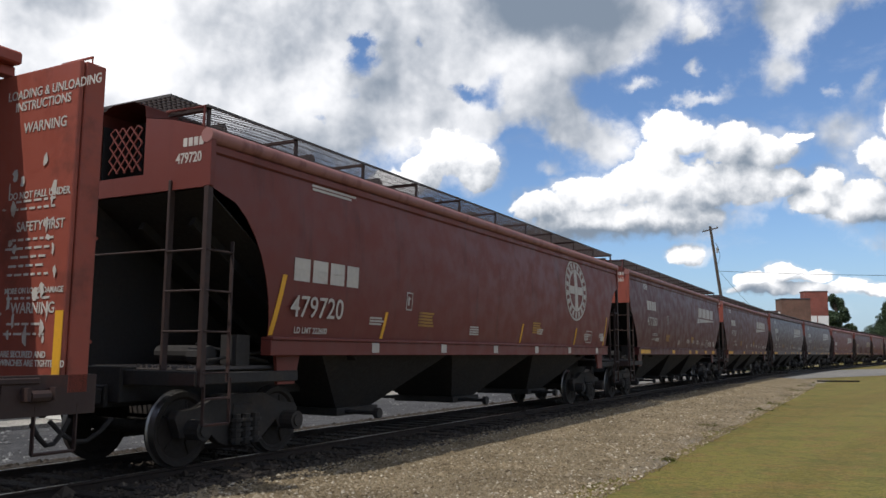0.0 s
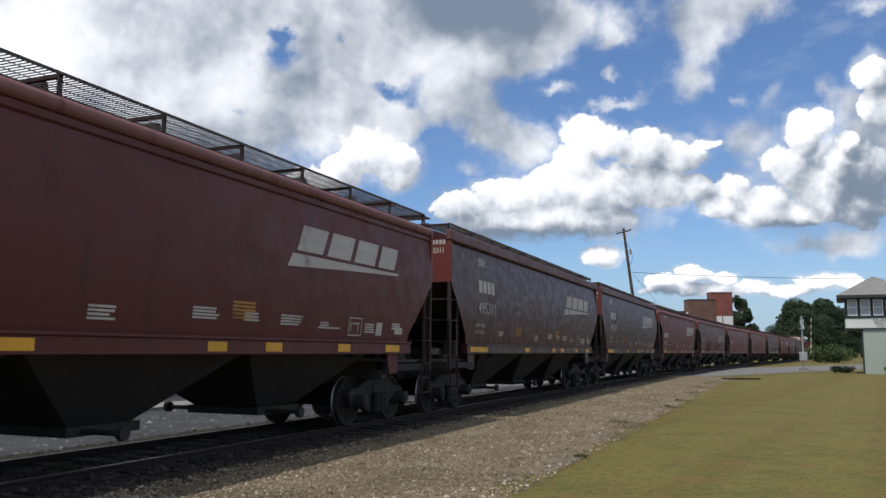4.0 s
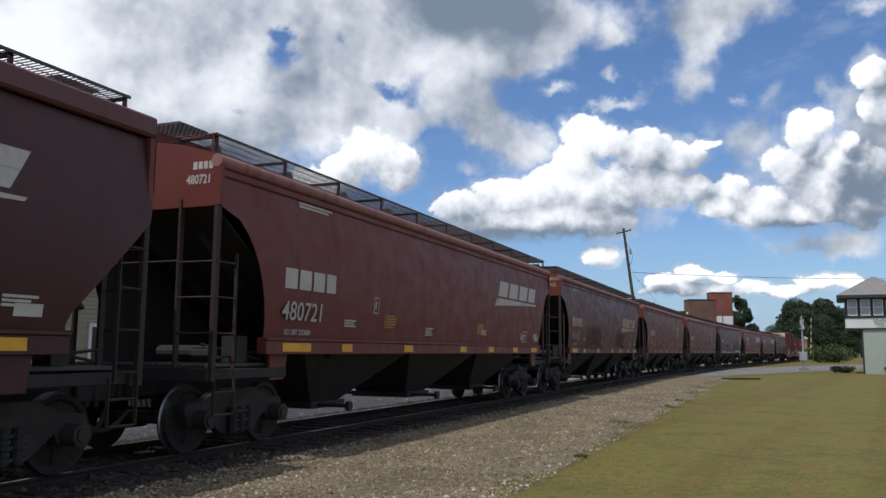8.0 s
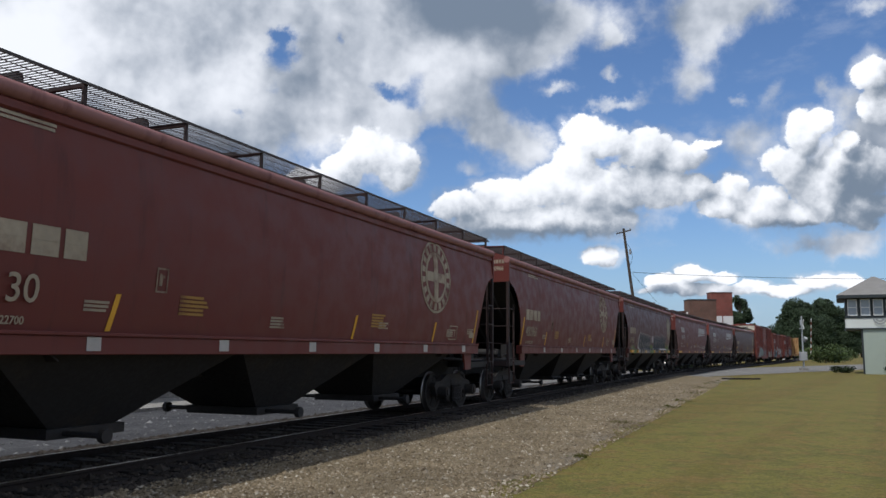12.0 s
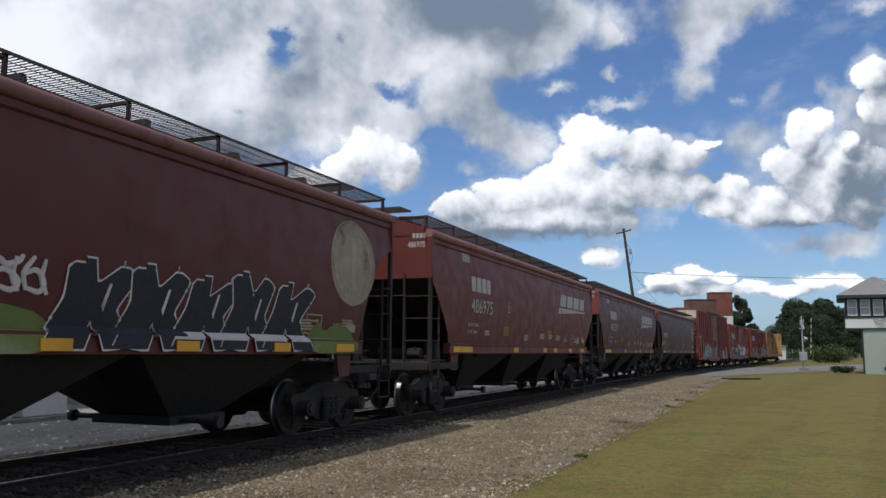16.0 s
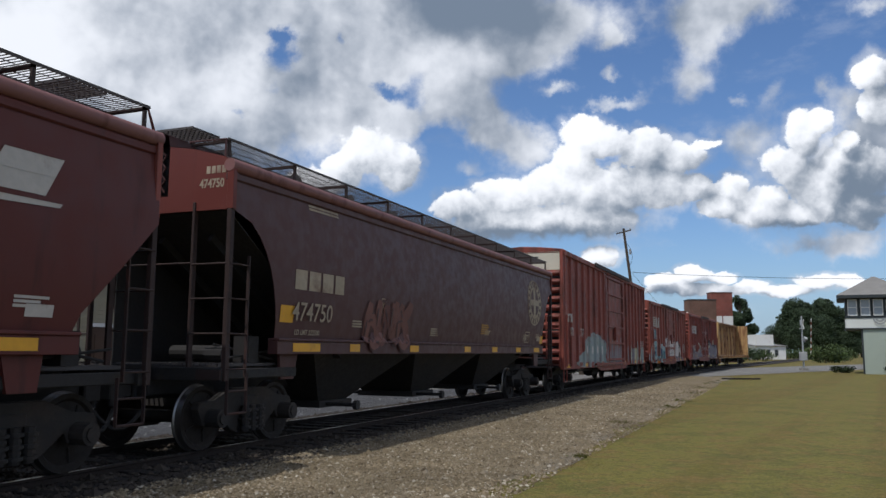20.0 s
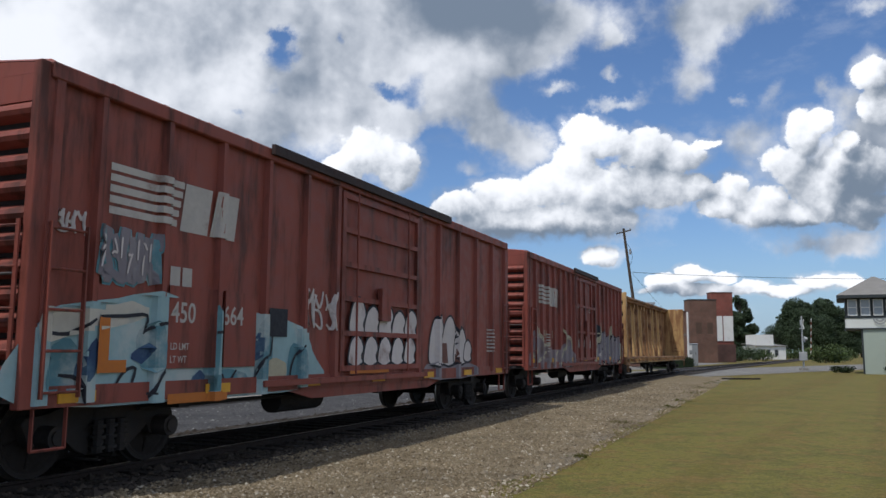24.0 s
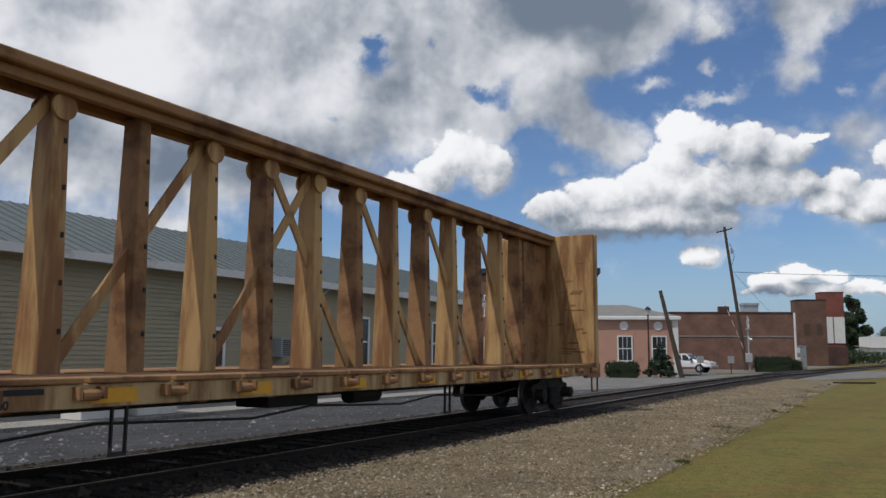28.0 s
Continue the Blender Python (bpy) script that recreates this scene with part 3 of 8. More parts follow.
def island_mat(name, stops, rough=0.9):
    """Loose pieces joined in one mesh: each takes its own shade between the given colours."""
    m = bpy.data.materials.new(name)
    m.use_nodes = True
    n = Nodes(m.node_tree)
    bsdf = m.node_tree.nodes["Principled BSDF"]
    geo = n.add("ShaderNodeNewGeometry")
    ramp = n.add("ShaderNodeValToRGB")
    el = ramp.color_ramp.elements
    while len(el) < len(stops):
        el.new(0.5)
    for i, c in enumerate(stops):
        el[i].position, el[i].color = i / (len(stops) - 1), (*c, 1)
    n.put(ramp.inputs[0], geo.outputs["Random Per Island"])
    hsv = n.add("ShaderNodeHueSaturation")
    n.put(hsv.inputs["Color"], ramp.outputs[0])
    n.put(hsv.inputs["Value"], n.ramp(n.noise(geo.outputs["Position"], 0.8, 3.0), 0.3, 0.7, 0.75, 1.2))
    n.put(bsdf.inputs["Base Color"], hsv.outputs[0])
    bsdf.inputs["Roughness"].default_value = rough
    bsdf.inputs["Specular IOR Level"].default_value = 0.2
    return m


STONES = island_mat("mixed_stones", ((0.070, 0.050, 0.029), (0.175, 0.134, 0.082), (0.235, 0.186, 0.120), (0.11, 0.081, 0.047), (0.27, 0.225, 0.158), (0.18, 0.137, 0.085), (0.42, 0.375, 0.295)))
DARK_STONES = island_mat("grimy_ballast_stones", ((0.018, 0.015, 0.012), (0.036, 0.029, 0.023), (0.052, 0.042, 0.034), (0.030, 0.024, 0.019), (0.08, 0.066, 0.054)))
BLADES = ground_mat("grass_blades", ((0.116, 0.100, 0.020), (0.146, 0.106, 0.029), (0.090, 0.092, 0.019)), 0.16, 9.0, 0.0, grain=0.22, streaks=(0.506, 0.7, (0.146, 0.133, 0.041)))
WEEDS = island_mat("weed_leaves", ((0.08, 0.085, 0.022), (0.11, 0.11, 0.03), (0.14, 0.13, 0.042)))


def see_through(m):
    """Thin blades and leaves let half of the light through."""
    n = Nodes(m.node_tree)
    bsdf = m.node_tree.nodes["Principled BSDF"]
    out = m.node_tree.nodes["Material Output"]
    thin, both = n.add("ShaderNodeBsdfTranslucent"), n.add("ShaderNodeMixShader")
    n.put(thin.inputs["Color"], bsdf.inputs["Base Color"].links[0].from_socket)
    both.inputs[0].default_value = 0.62
    n.put(both.inputs[1], bsdf.outputs[0]), n.put(both.inputs[2], thin.outputs[0])
    n.put(out.inputs["Surface"], both.outputs[0])


see_through(WEEDS)


def scatter_stones(name, label, count, s_lo, s_hi, l_lo, l_hi, size, seed, height, material=None):
    """Loose stones on the shoulder, thicker on the ground near the camera."""
    rng = np.random.RandomState(seed)
    u = rng.uniform(0, 1, count)
    s = s_lo + (s_hi - s_lo) * u ** 1.9
    l = rng.uniform(l_lo, l_hi, count)
    h = np.interp(s, LINE_S, _h)
    x = np.interp(s, LINE_S, LINE_X) - l * np.cos(h)
    y = np.interp(s, LINE_S, LINE_Y) + l * np.sin(h)
    z = np.interp(-l, (-2.4, -1.3, 1.3, 1.7, 2.2, 3.4, 4.9, 5.35), (0.02, 0.11, 0.11, 0.10, 0.09, 0.05, 0.02, 0.006)) + height
    c = np.stack([x, y, z], 1)
    r = size * rng.lognormal(0.0, 0.42, count)
    base = np.array([(1, 0, 0), (0.2, 0.95, 0), (-0.9, 0.3, 0), (-0.2, -0.95, 0), (0.05, 0.1, 0.8), (0, 0, -0.5)], float)
    pts = base[None] * rng.uniform(0.65, 1.25, (count, 6, 3))
    a = rng.uniform(0, 6.283, count)
    ca, sa = np.cos(a)[:, None], np.sin(a)[:, None]
    px, py = pts[..., 0] * ca - pts[..., 1] * sa, pts[..., 0] * sa + pts[..., 1] * ca
    v = np.stack([px, py, pts[..., 2] * 0.8], 2) * r[:, None, None] + c[:, None, :]
    f = np.array([(0, 1, 4), (1, 2, 4), (2, 3, 4), (3, 0, 4), (1, 0, 5), (2, 1, 5), (3, 2, 5), (0, 3, 5)])
    faces = (f[None] + (np.arange(count) * 6)[:, None, None]).reshape(-1, 3)
    me = bpy.data.meshes.new(name)
    me.from_pydata(v.reshape(-1, 3).tolist(), [], faces.tolist())
    me.materials.append(material or STONES)
    tagged(new(name, me), label, "stones", kind="stuff")


scatter_stones("gravel_stones", "loose brown and grey gravel stones on the shoulder", 60000, -3.0, 36.0, -5.6, -1.65, 0.016, 11, 0.002)
scatter_stones("ballast_stones", "loose dark ballast stones between and beside the sleepers", 16000, -4.0, 45.0, -1.75, 2.3, 0.030, 12, 0.01, DARK_STONES)
scatter_stones("yard_stones", "scattered pale stones on the yard", 1500, -2.0, 30.0, 2.3, 6.8, 0.026, 13, 0.0, island_mat("pale_yard_stones", ((0.10, 0.10, 0.105), (0.22, 0.22, 0.22), (0.07, 0.07, 0.074), (0.32, 0.32, 0.31))))


def grass():
    rng = np.random.RandomState(21)
    n = 160000
    t = rng.uniform(0, 1, n)
    y = 7.5 * (45.0 / 7.5) ** t
    x = y * rng.uniform(-0.02, 0.62, n)
    # keep to the lawn: right of the gravel's edge, with strays on it
    wob = np.array([noise.noise((k * 0.35, 0, 0)) * 0.45 + noise.noise((k * 1.7, 3, 0)) * 0.22 for k in np.arange(-40, 90, 0.25)])
    h = 0.3912
    dx, dy = x - float(np.interp(0, LINE_S, LINE_X)), y - float(np.interp(0, LINE_S, LINE_Y))
    s, l = dx * math.sin(h) + dy * math.cos(h), -(dx * math.cos(h) - dy * math.sin(h))
    edge = -5.35 + np.interp(s, np.arange(-40, 90, 0.25), wob)
    far = np.maximum(0, s - 35.0) ** 2 * 0.0011
    keep = l < edge + far * -1.0 + rng.exponential(0.10, n) - 0.05
    # the mown sward itself is the ground's surface; single blades stand along its ragged edge
    keep &= (l > edge - far - rng.exponential(0.22, n)) & (y < 45 + x * 0.75)
    x, y = x[keep], y[keep]
    n = len(x)
    g = 0.011 * (1 + y / 70.0) * rng.uniform(0.5, 1.4, n)
    w = 0.0032 * (1 + y / 14.0)
    a = rng.uniform(0, 6.283, n)
    lean = rng.normal(0, 1.3, (n, 2)) * g[:, None]
    v = np.zeros((n, 3, 3))
    v[:, 0] = np.stack([x - w * np.cos(a), y - w * np.sin(a), np.zeros(n)], 1)
    v[:, 1] = np.stack([x + w * np.cos(a), y + w * np.sin(a), np.zeros(n)], 1)
    v[:, 2] = np.stack([x + lean[:, 0], y + lean[:, 1], g], 1)
    # all blades wind the same way, so that they shade alike
    e1, e2 = v[:, 1] - v[:, 0], v[:, 2] - v[:, 0]
    down = (e1[:, 0] * e2[:, 1] - e1[:, 1] * e2[:, 0]) < 0
    v[down] = v[down][:, ::-1]
    me = bpy.data.meshes.new("grass_blades")
    me.from_pydata(v.reshape(-1, 3).tolist(), [], np.arange(n * 3).reshape(-1, 3).tolist())
    me.materials.append(BLADES)
    # soft upward shading, as of a dense short sward
    me.normals_split_custom_set([(0.0, 0.0, 1.0)] * len(me.loops))
    tagged(new("grass_blades", me), "short dry yellow and green grass blades", "grass", kind="stuff")
    # weeds straggling along the gravel's edge
    pts = []
    for k in range(12):
        s = rng.uniform(0, 44)
        p = along(s, -5.3 + rng.normal(0, 0.35), 0)
        r = rng.uniform(0.08, 0.3)
        pts.append((p.x, p.y, 0.015, r, r, 0.03))
    for s, l, r in ((26.0, -5.2, 0.4), (31.0, -5.2, 0.4)):
        p = along(s, l, 0)
        pts.append((p.x, p.y, 0.04, r, r, 0.07))
    rngs = np.array(pts)
    c = rngs[rng.randint(0, len(pts), 1800)]
    d = rng.normal(size=(1800, 3)) * 0.55
    p = c[:, :3] + d * c[:, 3:]
    p[:, 2] = np.abs(p[:, 2]) + 0.01
    q = rng.normal(size=(1800, 3, 3)) * 0.014
    v = p[:, None, :] + q
    me = bpy.data.meshes.new("weeds")
    me.from_pydata(v.reshape(-1, 3).tolist(), [], np.arange(5400).reshape(-1, 3).tolist())
    me.materials.append(WEEDS)
    tagged(new("weeds", me), "low green weeds along the edge of the gravel", "weeds", kind="stuff")


grass()

# ---- rolling stock ----
# each car: x away from the camera along the line, y to the far side, z = 0 on the rail; the camera sees the -y side
WHEELS_FRONT, WHEELS_REAR, CARS = [], [], []


def wheel_mesh():
    bm = bmesh.new()
    rod(bm, (0, -0.72, 0), (0, 0.72, 0), 0.085, 12)
    n = 40
    for sd in (-1, 1):
        prof = [(0.10, 0.03), (0.10, 0.085), (0.17, 0.075), (0.36, 0.045), (0.395, 0.075), (0.452, 0.075), (0.458, -0.02), (0.478, -0.04), (0.478, -0.06), (0.40, -0.06), (0.36, 0.0), (0.17, 0.02)]
        rings = [[bm.verts.new((r * math.cos(2 * math.pi * i / n), sd * (0.7535 + o), r * math.sin(2 * math.pi * i / n))) for i in range(n)] for r, o in prof]
        for a in range(len(prof)):
            ra, rb = rings[a], rings[(a + 1) % len(prof)]
            for i in range(n):
                f = bm.faces.new((ra[i], ra[(i + 1) % n], rb[(i + 1) % n], rb[i]))
                f.material_index = 1 if a in (5, 6) else 0
        # cast ribs and chalk-pale grease marks make the turning visible
        for k in range(5):
            a = 2 * math.pi * k / 5
            p, q = 0.16, 0.34
            rod(bm, (p * math.cos(a), sd * 0.835, p * math.sin(a)), (q * math.cos(a + 0.12), sd * 0.805, q * math.sin(a + 0.12)), 0.018, 5)
    return bm


def bogie(car, x, proto=None):
    bm = bmesh.new()
    box(bm, -0.19, 0.19, -1.0, 1.0, 0.52, 0.74)
    box(bm, -0.26, 0.26, -0.3, 0.3, 0.74, 0.86)
    b = part("bogie", bm, TRUCK_STEEL, car, "cast steel bogie, black with grime", bevel=0.02)
    b.matrix_basis = pose(x, 0, 0)
    for sd in (-1, 1):
        bm = bmesh.new()
        y0, y1 = sd * 0.98, sd * 1.12
        outline = [(-1.17, 0.60), (-1.12, 0.68), (-0.80, 0.70), (-0.42, 0.86), (0.42, 0.86), (0.80, 0.70), (1.12, 0.68), (1.17, 0.60), (1.12, 0.50), (1.06, 0.36),
                   (0.76, 0.36), (0.70, 0.50), (0.42, 0.26), (0.28, 0.20), (-0.28, 0.20), (-0.42, 0.26), (-0.70, 0.50), (-0.76, 0.36), (-1.06, 0.36), (-1.12, 0.50)]
        plate(bm, [(px, y0, pz) for px, pz in outline], 0.14 * (1 if sd < 0 else 1))
        part("side_frame", bm, TRUCK_STEEL, b, bevel=0.012)
        for k in (-0.18, 0, 0.18):
            bm = bmesh.new()
            for lvl in range(5):
                rod(bm, (k, sd * 1.05, 0.26 + lvl * 0.062), (k, sd * 1.05, 0.297 + lvl * 0.062), 0.095 - 0.02 * (lvl % 2), 10)
            rod(bm, (k, sd * 1.05, 0.22), (k, sd * 1.05, 0.60), 0.06, 8)
            part("spring", bm, TRUCK_STEEL, b)
        for ax in (-0.89, 0.89):
            bm = bmesh.new()
            rod(bm, (ax, sd * 0.92, 0.46), (ax, sd * 1.20, 0.46), 0.13, 14)
            rod(bm, (ax, sd * 1.19, 0.46), (ax, sd * 1.225, 0.46), 0.085, 10)
            part("axle_bearing", bm, TRUCK_STEEL, b)
    for ax in (-0.89, 0.89):
        if "wheelset" not in MESHES:
            bm = wheel_mesh()
            w = part("wheelset", bm, [WHEEL_FACE, TREAD], b, "rusty wheels with a bright worn tread", smooth=True)
            MESHES["wheelset"] = w.data
            w.matrix_basis = pose(ax, 0, 0.458)
        else:
            w = share("wheelset", MESHES["wheelset"], b, pose(ax, 0, 0.458), "rusty wheels with a bright worn tread")
        w["axle"] = 1 if ax > 0 else 0
    for ax in (-0.36, 0.36):
        bm = bmesh.new()
        box(bm, ax - 0.07, ax + 0.07, -0.8, 0.8, 0.36, 0.50)
        part("brake_beam", bm, TRUCK_STEEL, b)
    return b


MESHES = {}


def coupler(car, x, sd):
    bm = bmesh.new()
    box(bm, min(x, x - sd * 0.9), max(x, x - sd * 0.9), -0.14, 0.14, 0.72, 1.0)
    box(bm, min(x, x + sd * 0.28), max(x, x + sd * 0.28), -0.10, 0.10, 0.76, 0.96)
    box(bm, min(x + sd * 0.22, x + sd * 0.50), max(x + sd * 0.22, x + sd * 0.50), -0.20, 0.17, 0.74, 0.98)
    rod(bm, (x + sd * 0.42, -0.15, 0.66), (x + sd * 0.42, -0.15, 1.05), 0.05, 8)
    part("coupler", bm, BLACK_STEEL, car, bevel=0.02)
    bm = bmesh.new()
    pts = [(x + sd * (0.1 + 0.13 * i), -0.42 + 0.05 * i, 0.62 - 0.26 * math.sin(math.pi * i / 5)) for i in range(6)]
    tube(bm, pts, 0.028, 8)
    part("air_hose", bm, BLACK_STEEL, car)


def ladder(name, car, material, a, b, z0, z1, step=0.42, r=0.016, rails=True):
    """A ladder between two upright stiles at a and b (x, y)."""
    bm = bmesh.new()
    if rails:
        for p in (a, b):
            bar(bm, (*p, z0), (*p, z1), 0.05, 0.02)
    z = z0 + 0.06
    if not rails:
        rod(bm, (*a, 0), (*b, 0), r, 6)
        rung = part("rung", bm, material, car)
        rung.matrix_basis = pose(0, 0, z)
        while z + step < z1:
            z += step
            share("rung", rung.data, car, pose(0, 0, z))
        return rung
    while z < z1:
        rod(bm, (*a, z), (*b, z), r, 6)
        z += step
    return part(name, bm, material, car)


def hopper_side(style, half, ze):
    """How far the side sheet reaches at height z: the end cut that shows the slope sheet."""
    if style == "A":
        zs = [3.36, 3.22, 3.05, 2.85, 2.62, 2.36, 2.08, 1.80, 1.55]
        return [(ze, half), (3.7, half)] + [(z, half - 1.22 * math.sqrt(max(0, 1 - ((z - 1.2) / 2.16) ** 2))) for z in zs]
    return [(ze, half), (3.5, half), (2.92, half), (2.6, half - 0.30), (2.2, half - 0.67), (1.80, half - 1.04), (1.60, half - 1.12)]


def hopper(style, half):
    """A three-bay covered grain hopper. A: rounded end cut; B, C: straight end cut; C with a deep smooth roof edge."""
    car = tagged(new("hopper_car"), "x", "freight car", group="covered hoppers of the train")
    ze = 3.94
    width = lambda z: 1.60 - 0.13 * ((z - 2.75) / 1.35) ** 2
    rows = hopper_side(style, half, ze)
    fine = []
    for (za, xa), (zb, xb) in zip(rows, rows[1:]):
        k = max(1, int(abs(za - zb) / 0.2))
        fine += [(za + (zb - za) * i / k, xa + (xb - xa) * i / k) for i in range(k)]
    fine.append(rows[-1])
    for sd in (-1, 1):
        bm = bmesh.new()
        cols = 25
        g = [[bm.verts.new((x * (-1 + 2 * c / (cols - 1)), sd * width(z), z)) for c in range(cols)] for z, x in fine]
        h = [[bm.verts.new((x * (-1 + 2 * c / (cols - 1)), sd * (width(z) - 0.012), z)) for c in range(cols)] for z, x in fine]
        for gg in (g, h):
            for a, b in zip(gg, gg[1:]):
                for i in range(cols - 1):
                    bm.faces.new((a[i], a[i + 1], b[i + 1], b[i]))
        for a, b, ha, hb in zip(g, g[1:], h, h[1:]):
            bm.faces.new((a[0], b[0], hb[0], ha[0]))
            bm.faces.new((a[-1], b[-1], hb[-1], ha[-1]))
        part("side_sheet", bm, PAINT_BROWN, car, smooth=True)
        # side sill under the sheet, a rolled channel
        bm = bmesh.new()
        e = rows[-1][1] + (0.02 if style == "A" else 0.05)
        y0, y1 = sorted((sd * 1.40, sd * 1.575))
        box(bm, -e, e, y0, y1, 1.36, 1.56)
        y0, y1 = sorted((sd * 1.40, sd * 1.60))
        box(bm, -e, e, y0, y1, 1.56, 1.60)
        part("side_sill", bm, PAINT_BROWN, car, bevel=0.008)
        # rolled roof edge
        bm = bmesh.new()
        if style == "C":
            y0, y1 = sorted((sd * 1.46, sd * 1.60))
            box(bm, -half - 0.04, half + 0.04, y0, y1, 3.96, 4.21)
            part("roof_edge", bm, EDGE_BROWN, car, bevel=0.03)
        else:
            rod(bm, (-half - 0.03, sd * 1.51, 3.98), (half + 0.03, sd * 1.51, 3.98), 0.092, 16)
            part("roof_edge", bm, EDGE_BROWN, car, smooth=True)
            bm = bmesh.new()
            y0, y1 = sorted((sd * 1.44, sd * 1.555))
            box(bm, -half - 0.02, half + 0.02, y0, y1, 3.77, 3.885)
            part("top_rail", bm, PAINT_BROWN, car, bevel=0.02)
    # roof, cambered, open trough hatch along the middle
    bm = bmesh.new()
    prof = [(-1.55, 4.03), (-1.4, 4.12), (-0.9, 4.26), (-0.42, 4.34), (-0.40, 4.50), (-0.2, 4.58), (0.2, 4.58), (0.40, 4.50), (0.42, 4.34), (0.9, 4.26), (1.4, 4.12), (1.55, 4.03)]
    ends = [[bm.verts.new((x, y, z)) for y, z in prof] for x in (-half, half)]
    for i in range(len(prof) - 1):
        bm.faces.new((ends[0][i], ends[0][i + 1], ends[1][i + 1], ends[1][i]))
    for e, x in zip(ends, (-half, half)):
        # the trough of the rounded cars is open at its ends, and their end panels close the rest
        if style != "A":
            low = [bm.verts.new((x, y, 3.92)) for y in (-1.52, 1.52)]
            bm.faces.new([low[0], *e, low[1]])
    part("roof", bm, PAINT_BROWN, car, bevel=0.0)
    bm = bmesh.new()
    for k in range(8):
        x = -half + 1.4 + k * (2 * half - 2.8) / 7
        box(bm, x - 0.04, x + 0.04, -0.41, 0.41, 4.52, 4.62)
        rod(bm, (x, -0.43, 4.42), (x, -0.43, 4.56), 0.03, 6)
    part("hatch_clamp", bm, BLACK_STEEL, car)
    for sd in (-1, 1):
        red_end = half - 0.03
        # flat end panel, its red brightened for the sun, open corner posts below it
        bm = bmesh.new()
        x0, x1 = sorted((sd * (half - 0.05), sd * half))
        zb = 3.36 if style == "A" else 3.0
        if style == "A":
            for ys in (-1, 1):
                v = [(ys * 0.43, zb), (ys * 1.49, zb), (ys * 1.53, 4.02), (ys * 1.4, 4.11), (ys * 0.9, 4.25), (ys * 0.43, 4.33)]
                extrude(bm, [(x0, q, z) for q, z in v], (x1 - x0, 0, 0))
            box(bm, x0, x1, -0.43, 0.43, zb, 3.60)
        else:
            box(bm, x0, x1, -1.49, 1.49, zb, 3.98)
        part("end_panel", bm, PAINT_RED, car, "end panel in brighter red paint for the sun on it")
        if style == "A":
            # recess under the trough, lined in black for its shade, with an open lattice
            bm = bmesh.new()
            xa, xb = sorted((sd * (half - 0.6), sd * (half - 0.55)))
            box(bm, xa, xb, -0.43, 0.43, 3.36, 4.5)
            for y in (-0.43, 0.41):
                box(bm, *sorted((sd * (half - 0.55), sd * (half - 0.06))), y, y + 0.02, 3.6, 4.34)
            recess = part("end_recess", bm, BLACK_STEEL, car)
            bm = bmesh.new()
            for i in range(7):
                y = -0.42 + i * 0.14
                bar(bm, (sd * (half - 0.07), max(-0.3, y - 0.3), 3.68 + max(0, -0.3 - (y - 0.3)) * 1.3), (sd * (half - 0.07), min(0.3, y + 0.2), 4.28 - max(0, y + 0.2 - 0.3) * 1.3), 0.018, 0.018)
                bar(bm, (sd * (half - 0.075), min(0.3, 0.3 - y), 3.68 + max(0, -y) * 1.3), (sd * (half - 0.075), max(-0.3, -0.2 - y), 4.28 - max(0, y - 0.1) * 1.3), 0.018, 0.018)
            part("lattice", bm, PAINT_BROWN, recess)
        for y in (-1.53, -0.92, 0.92, 1.53):
            bm = bmesh.new()
            w = 0.036 if abs(y) > 1 else 0.022
            x0, x1 = sorted((sd * (half - 0.06), sd * (half + 0.025)))
            box(bm, x0, x1, y - w, y + w, 1.0, zb + (0.0 if abs(y) > 1.3 else 0.12))
            part("end_post", bm, POST_BROWN, car, bevel=0.006)
        # corner posts beside the panel share its brightened red
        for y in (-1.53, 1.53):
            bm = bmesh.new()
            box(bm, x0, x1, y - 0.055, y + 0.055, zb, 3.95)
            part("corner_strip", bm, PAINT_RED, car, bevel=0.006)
        # slope sheet of the end bay with its stiffeners, coloured black for shade
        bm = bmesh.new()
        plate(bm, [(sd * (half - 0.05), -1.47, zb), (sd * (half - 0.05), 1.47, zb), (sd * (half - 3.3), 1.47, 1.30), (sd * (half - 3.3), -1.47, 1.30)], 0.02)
        sheet = part("slope_sheet", bm, BLACK_STEEL, car, "slope sheet of the end bay, black for shade")
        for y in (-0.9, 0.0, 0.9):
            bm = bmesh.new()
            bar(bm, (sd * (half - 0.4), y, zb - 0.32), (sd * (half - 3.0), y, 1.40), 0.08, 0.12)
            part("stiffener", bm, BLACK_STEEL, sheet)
        # added black plate that blocks the bright view through the open end
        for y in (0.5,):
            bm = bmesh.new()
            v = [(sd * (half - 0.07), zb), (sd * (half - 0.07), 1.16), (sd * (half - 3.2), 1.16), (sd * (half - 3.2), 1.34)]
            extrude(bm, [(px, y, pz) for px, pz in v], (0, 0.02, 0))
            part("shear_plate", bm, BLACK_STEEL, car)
        # end platform, sill and brake gear
        bm = bmesh.new()
        x0, x1 = sorted((sd * (half - 1.9), sd * (half + 0.05)))
        box(bm, x0, x1, -1.46, -1.36, 1.02, 1.16), box(bm, x0, x1, 1.36, 1.46, 1.02, 1.16)
        x0, x1 = sorted((sd * (half - 0.12), sd * (half + 0.05)))
        box(bm, x0, x1, -1.52, 1.52, 1.0, 1.18)
        x0, x1 = sorted((sd * (half - 3.4), sd * (half + 0.1)))
        box(bm, x0, x1, -0.33, 0.33, 0.78, 1.22)
        part("end_sill", bm, BLACK_STEEL, car, bevel=0.01)
        bm = bmesh.new()
        x0, x1 = sorted((sd * (half - 1.55), sd * (half - 0.15)))
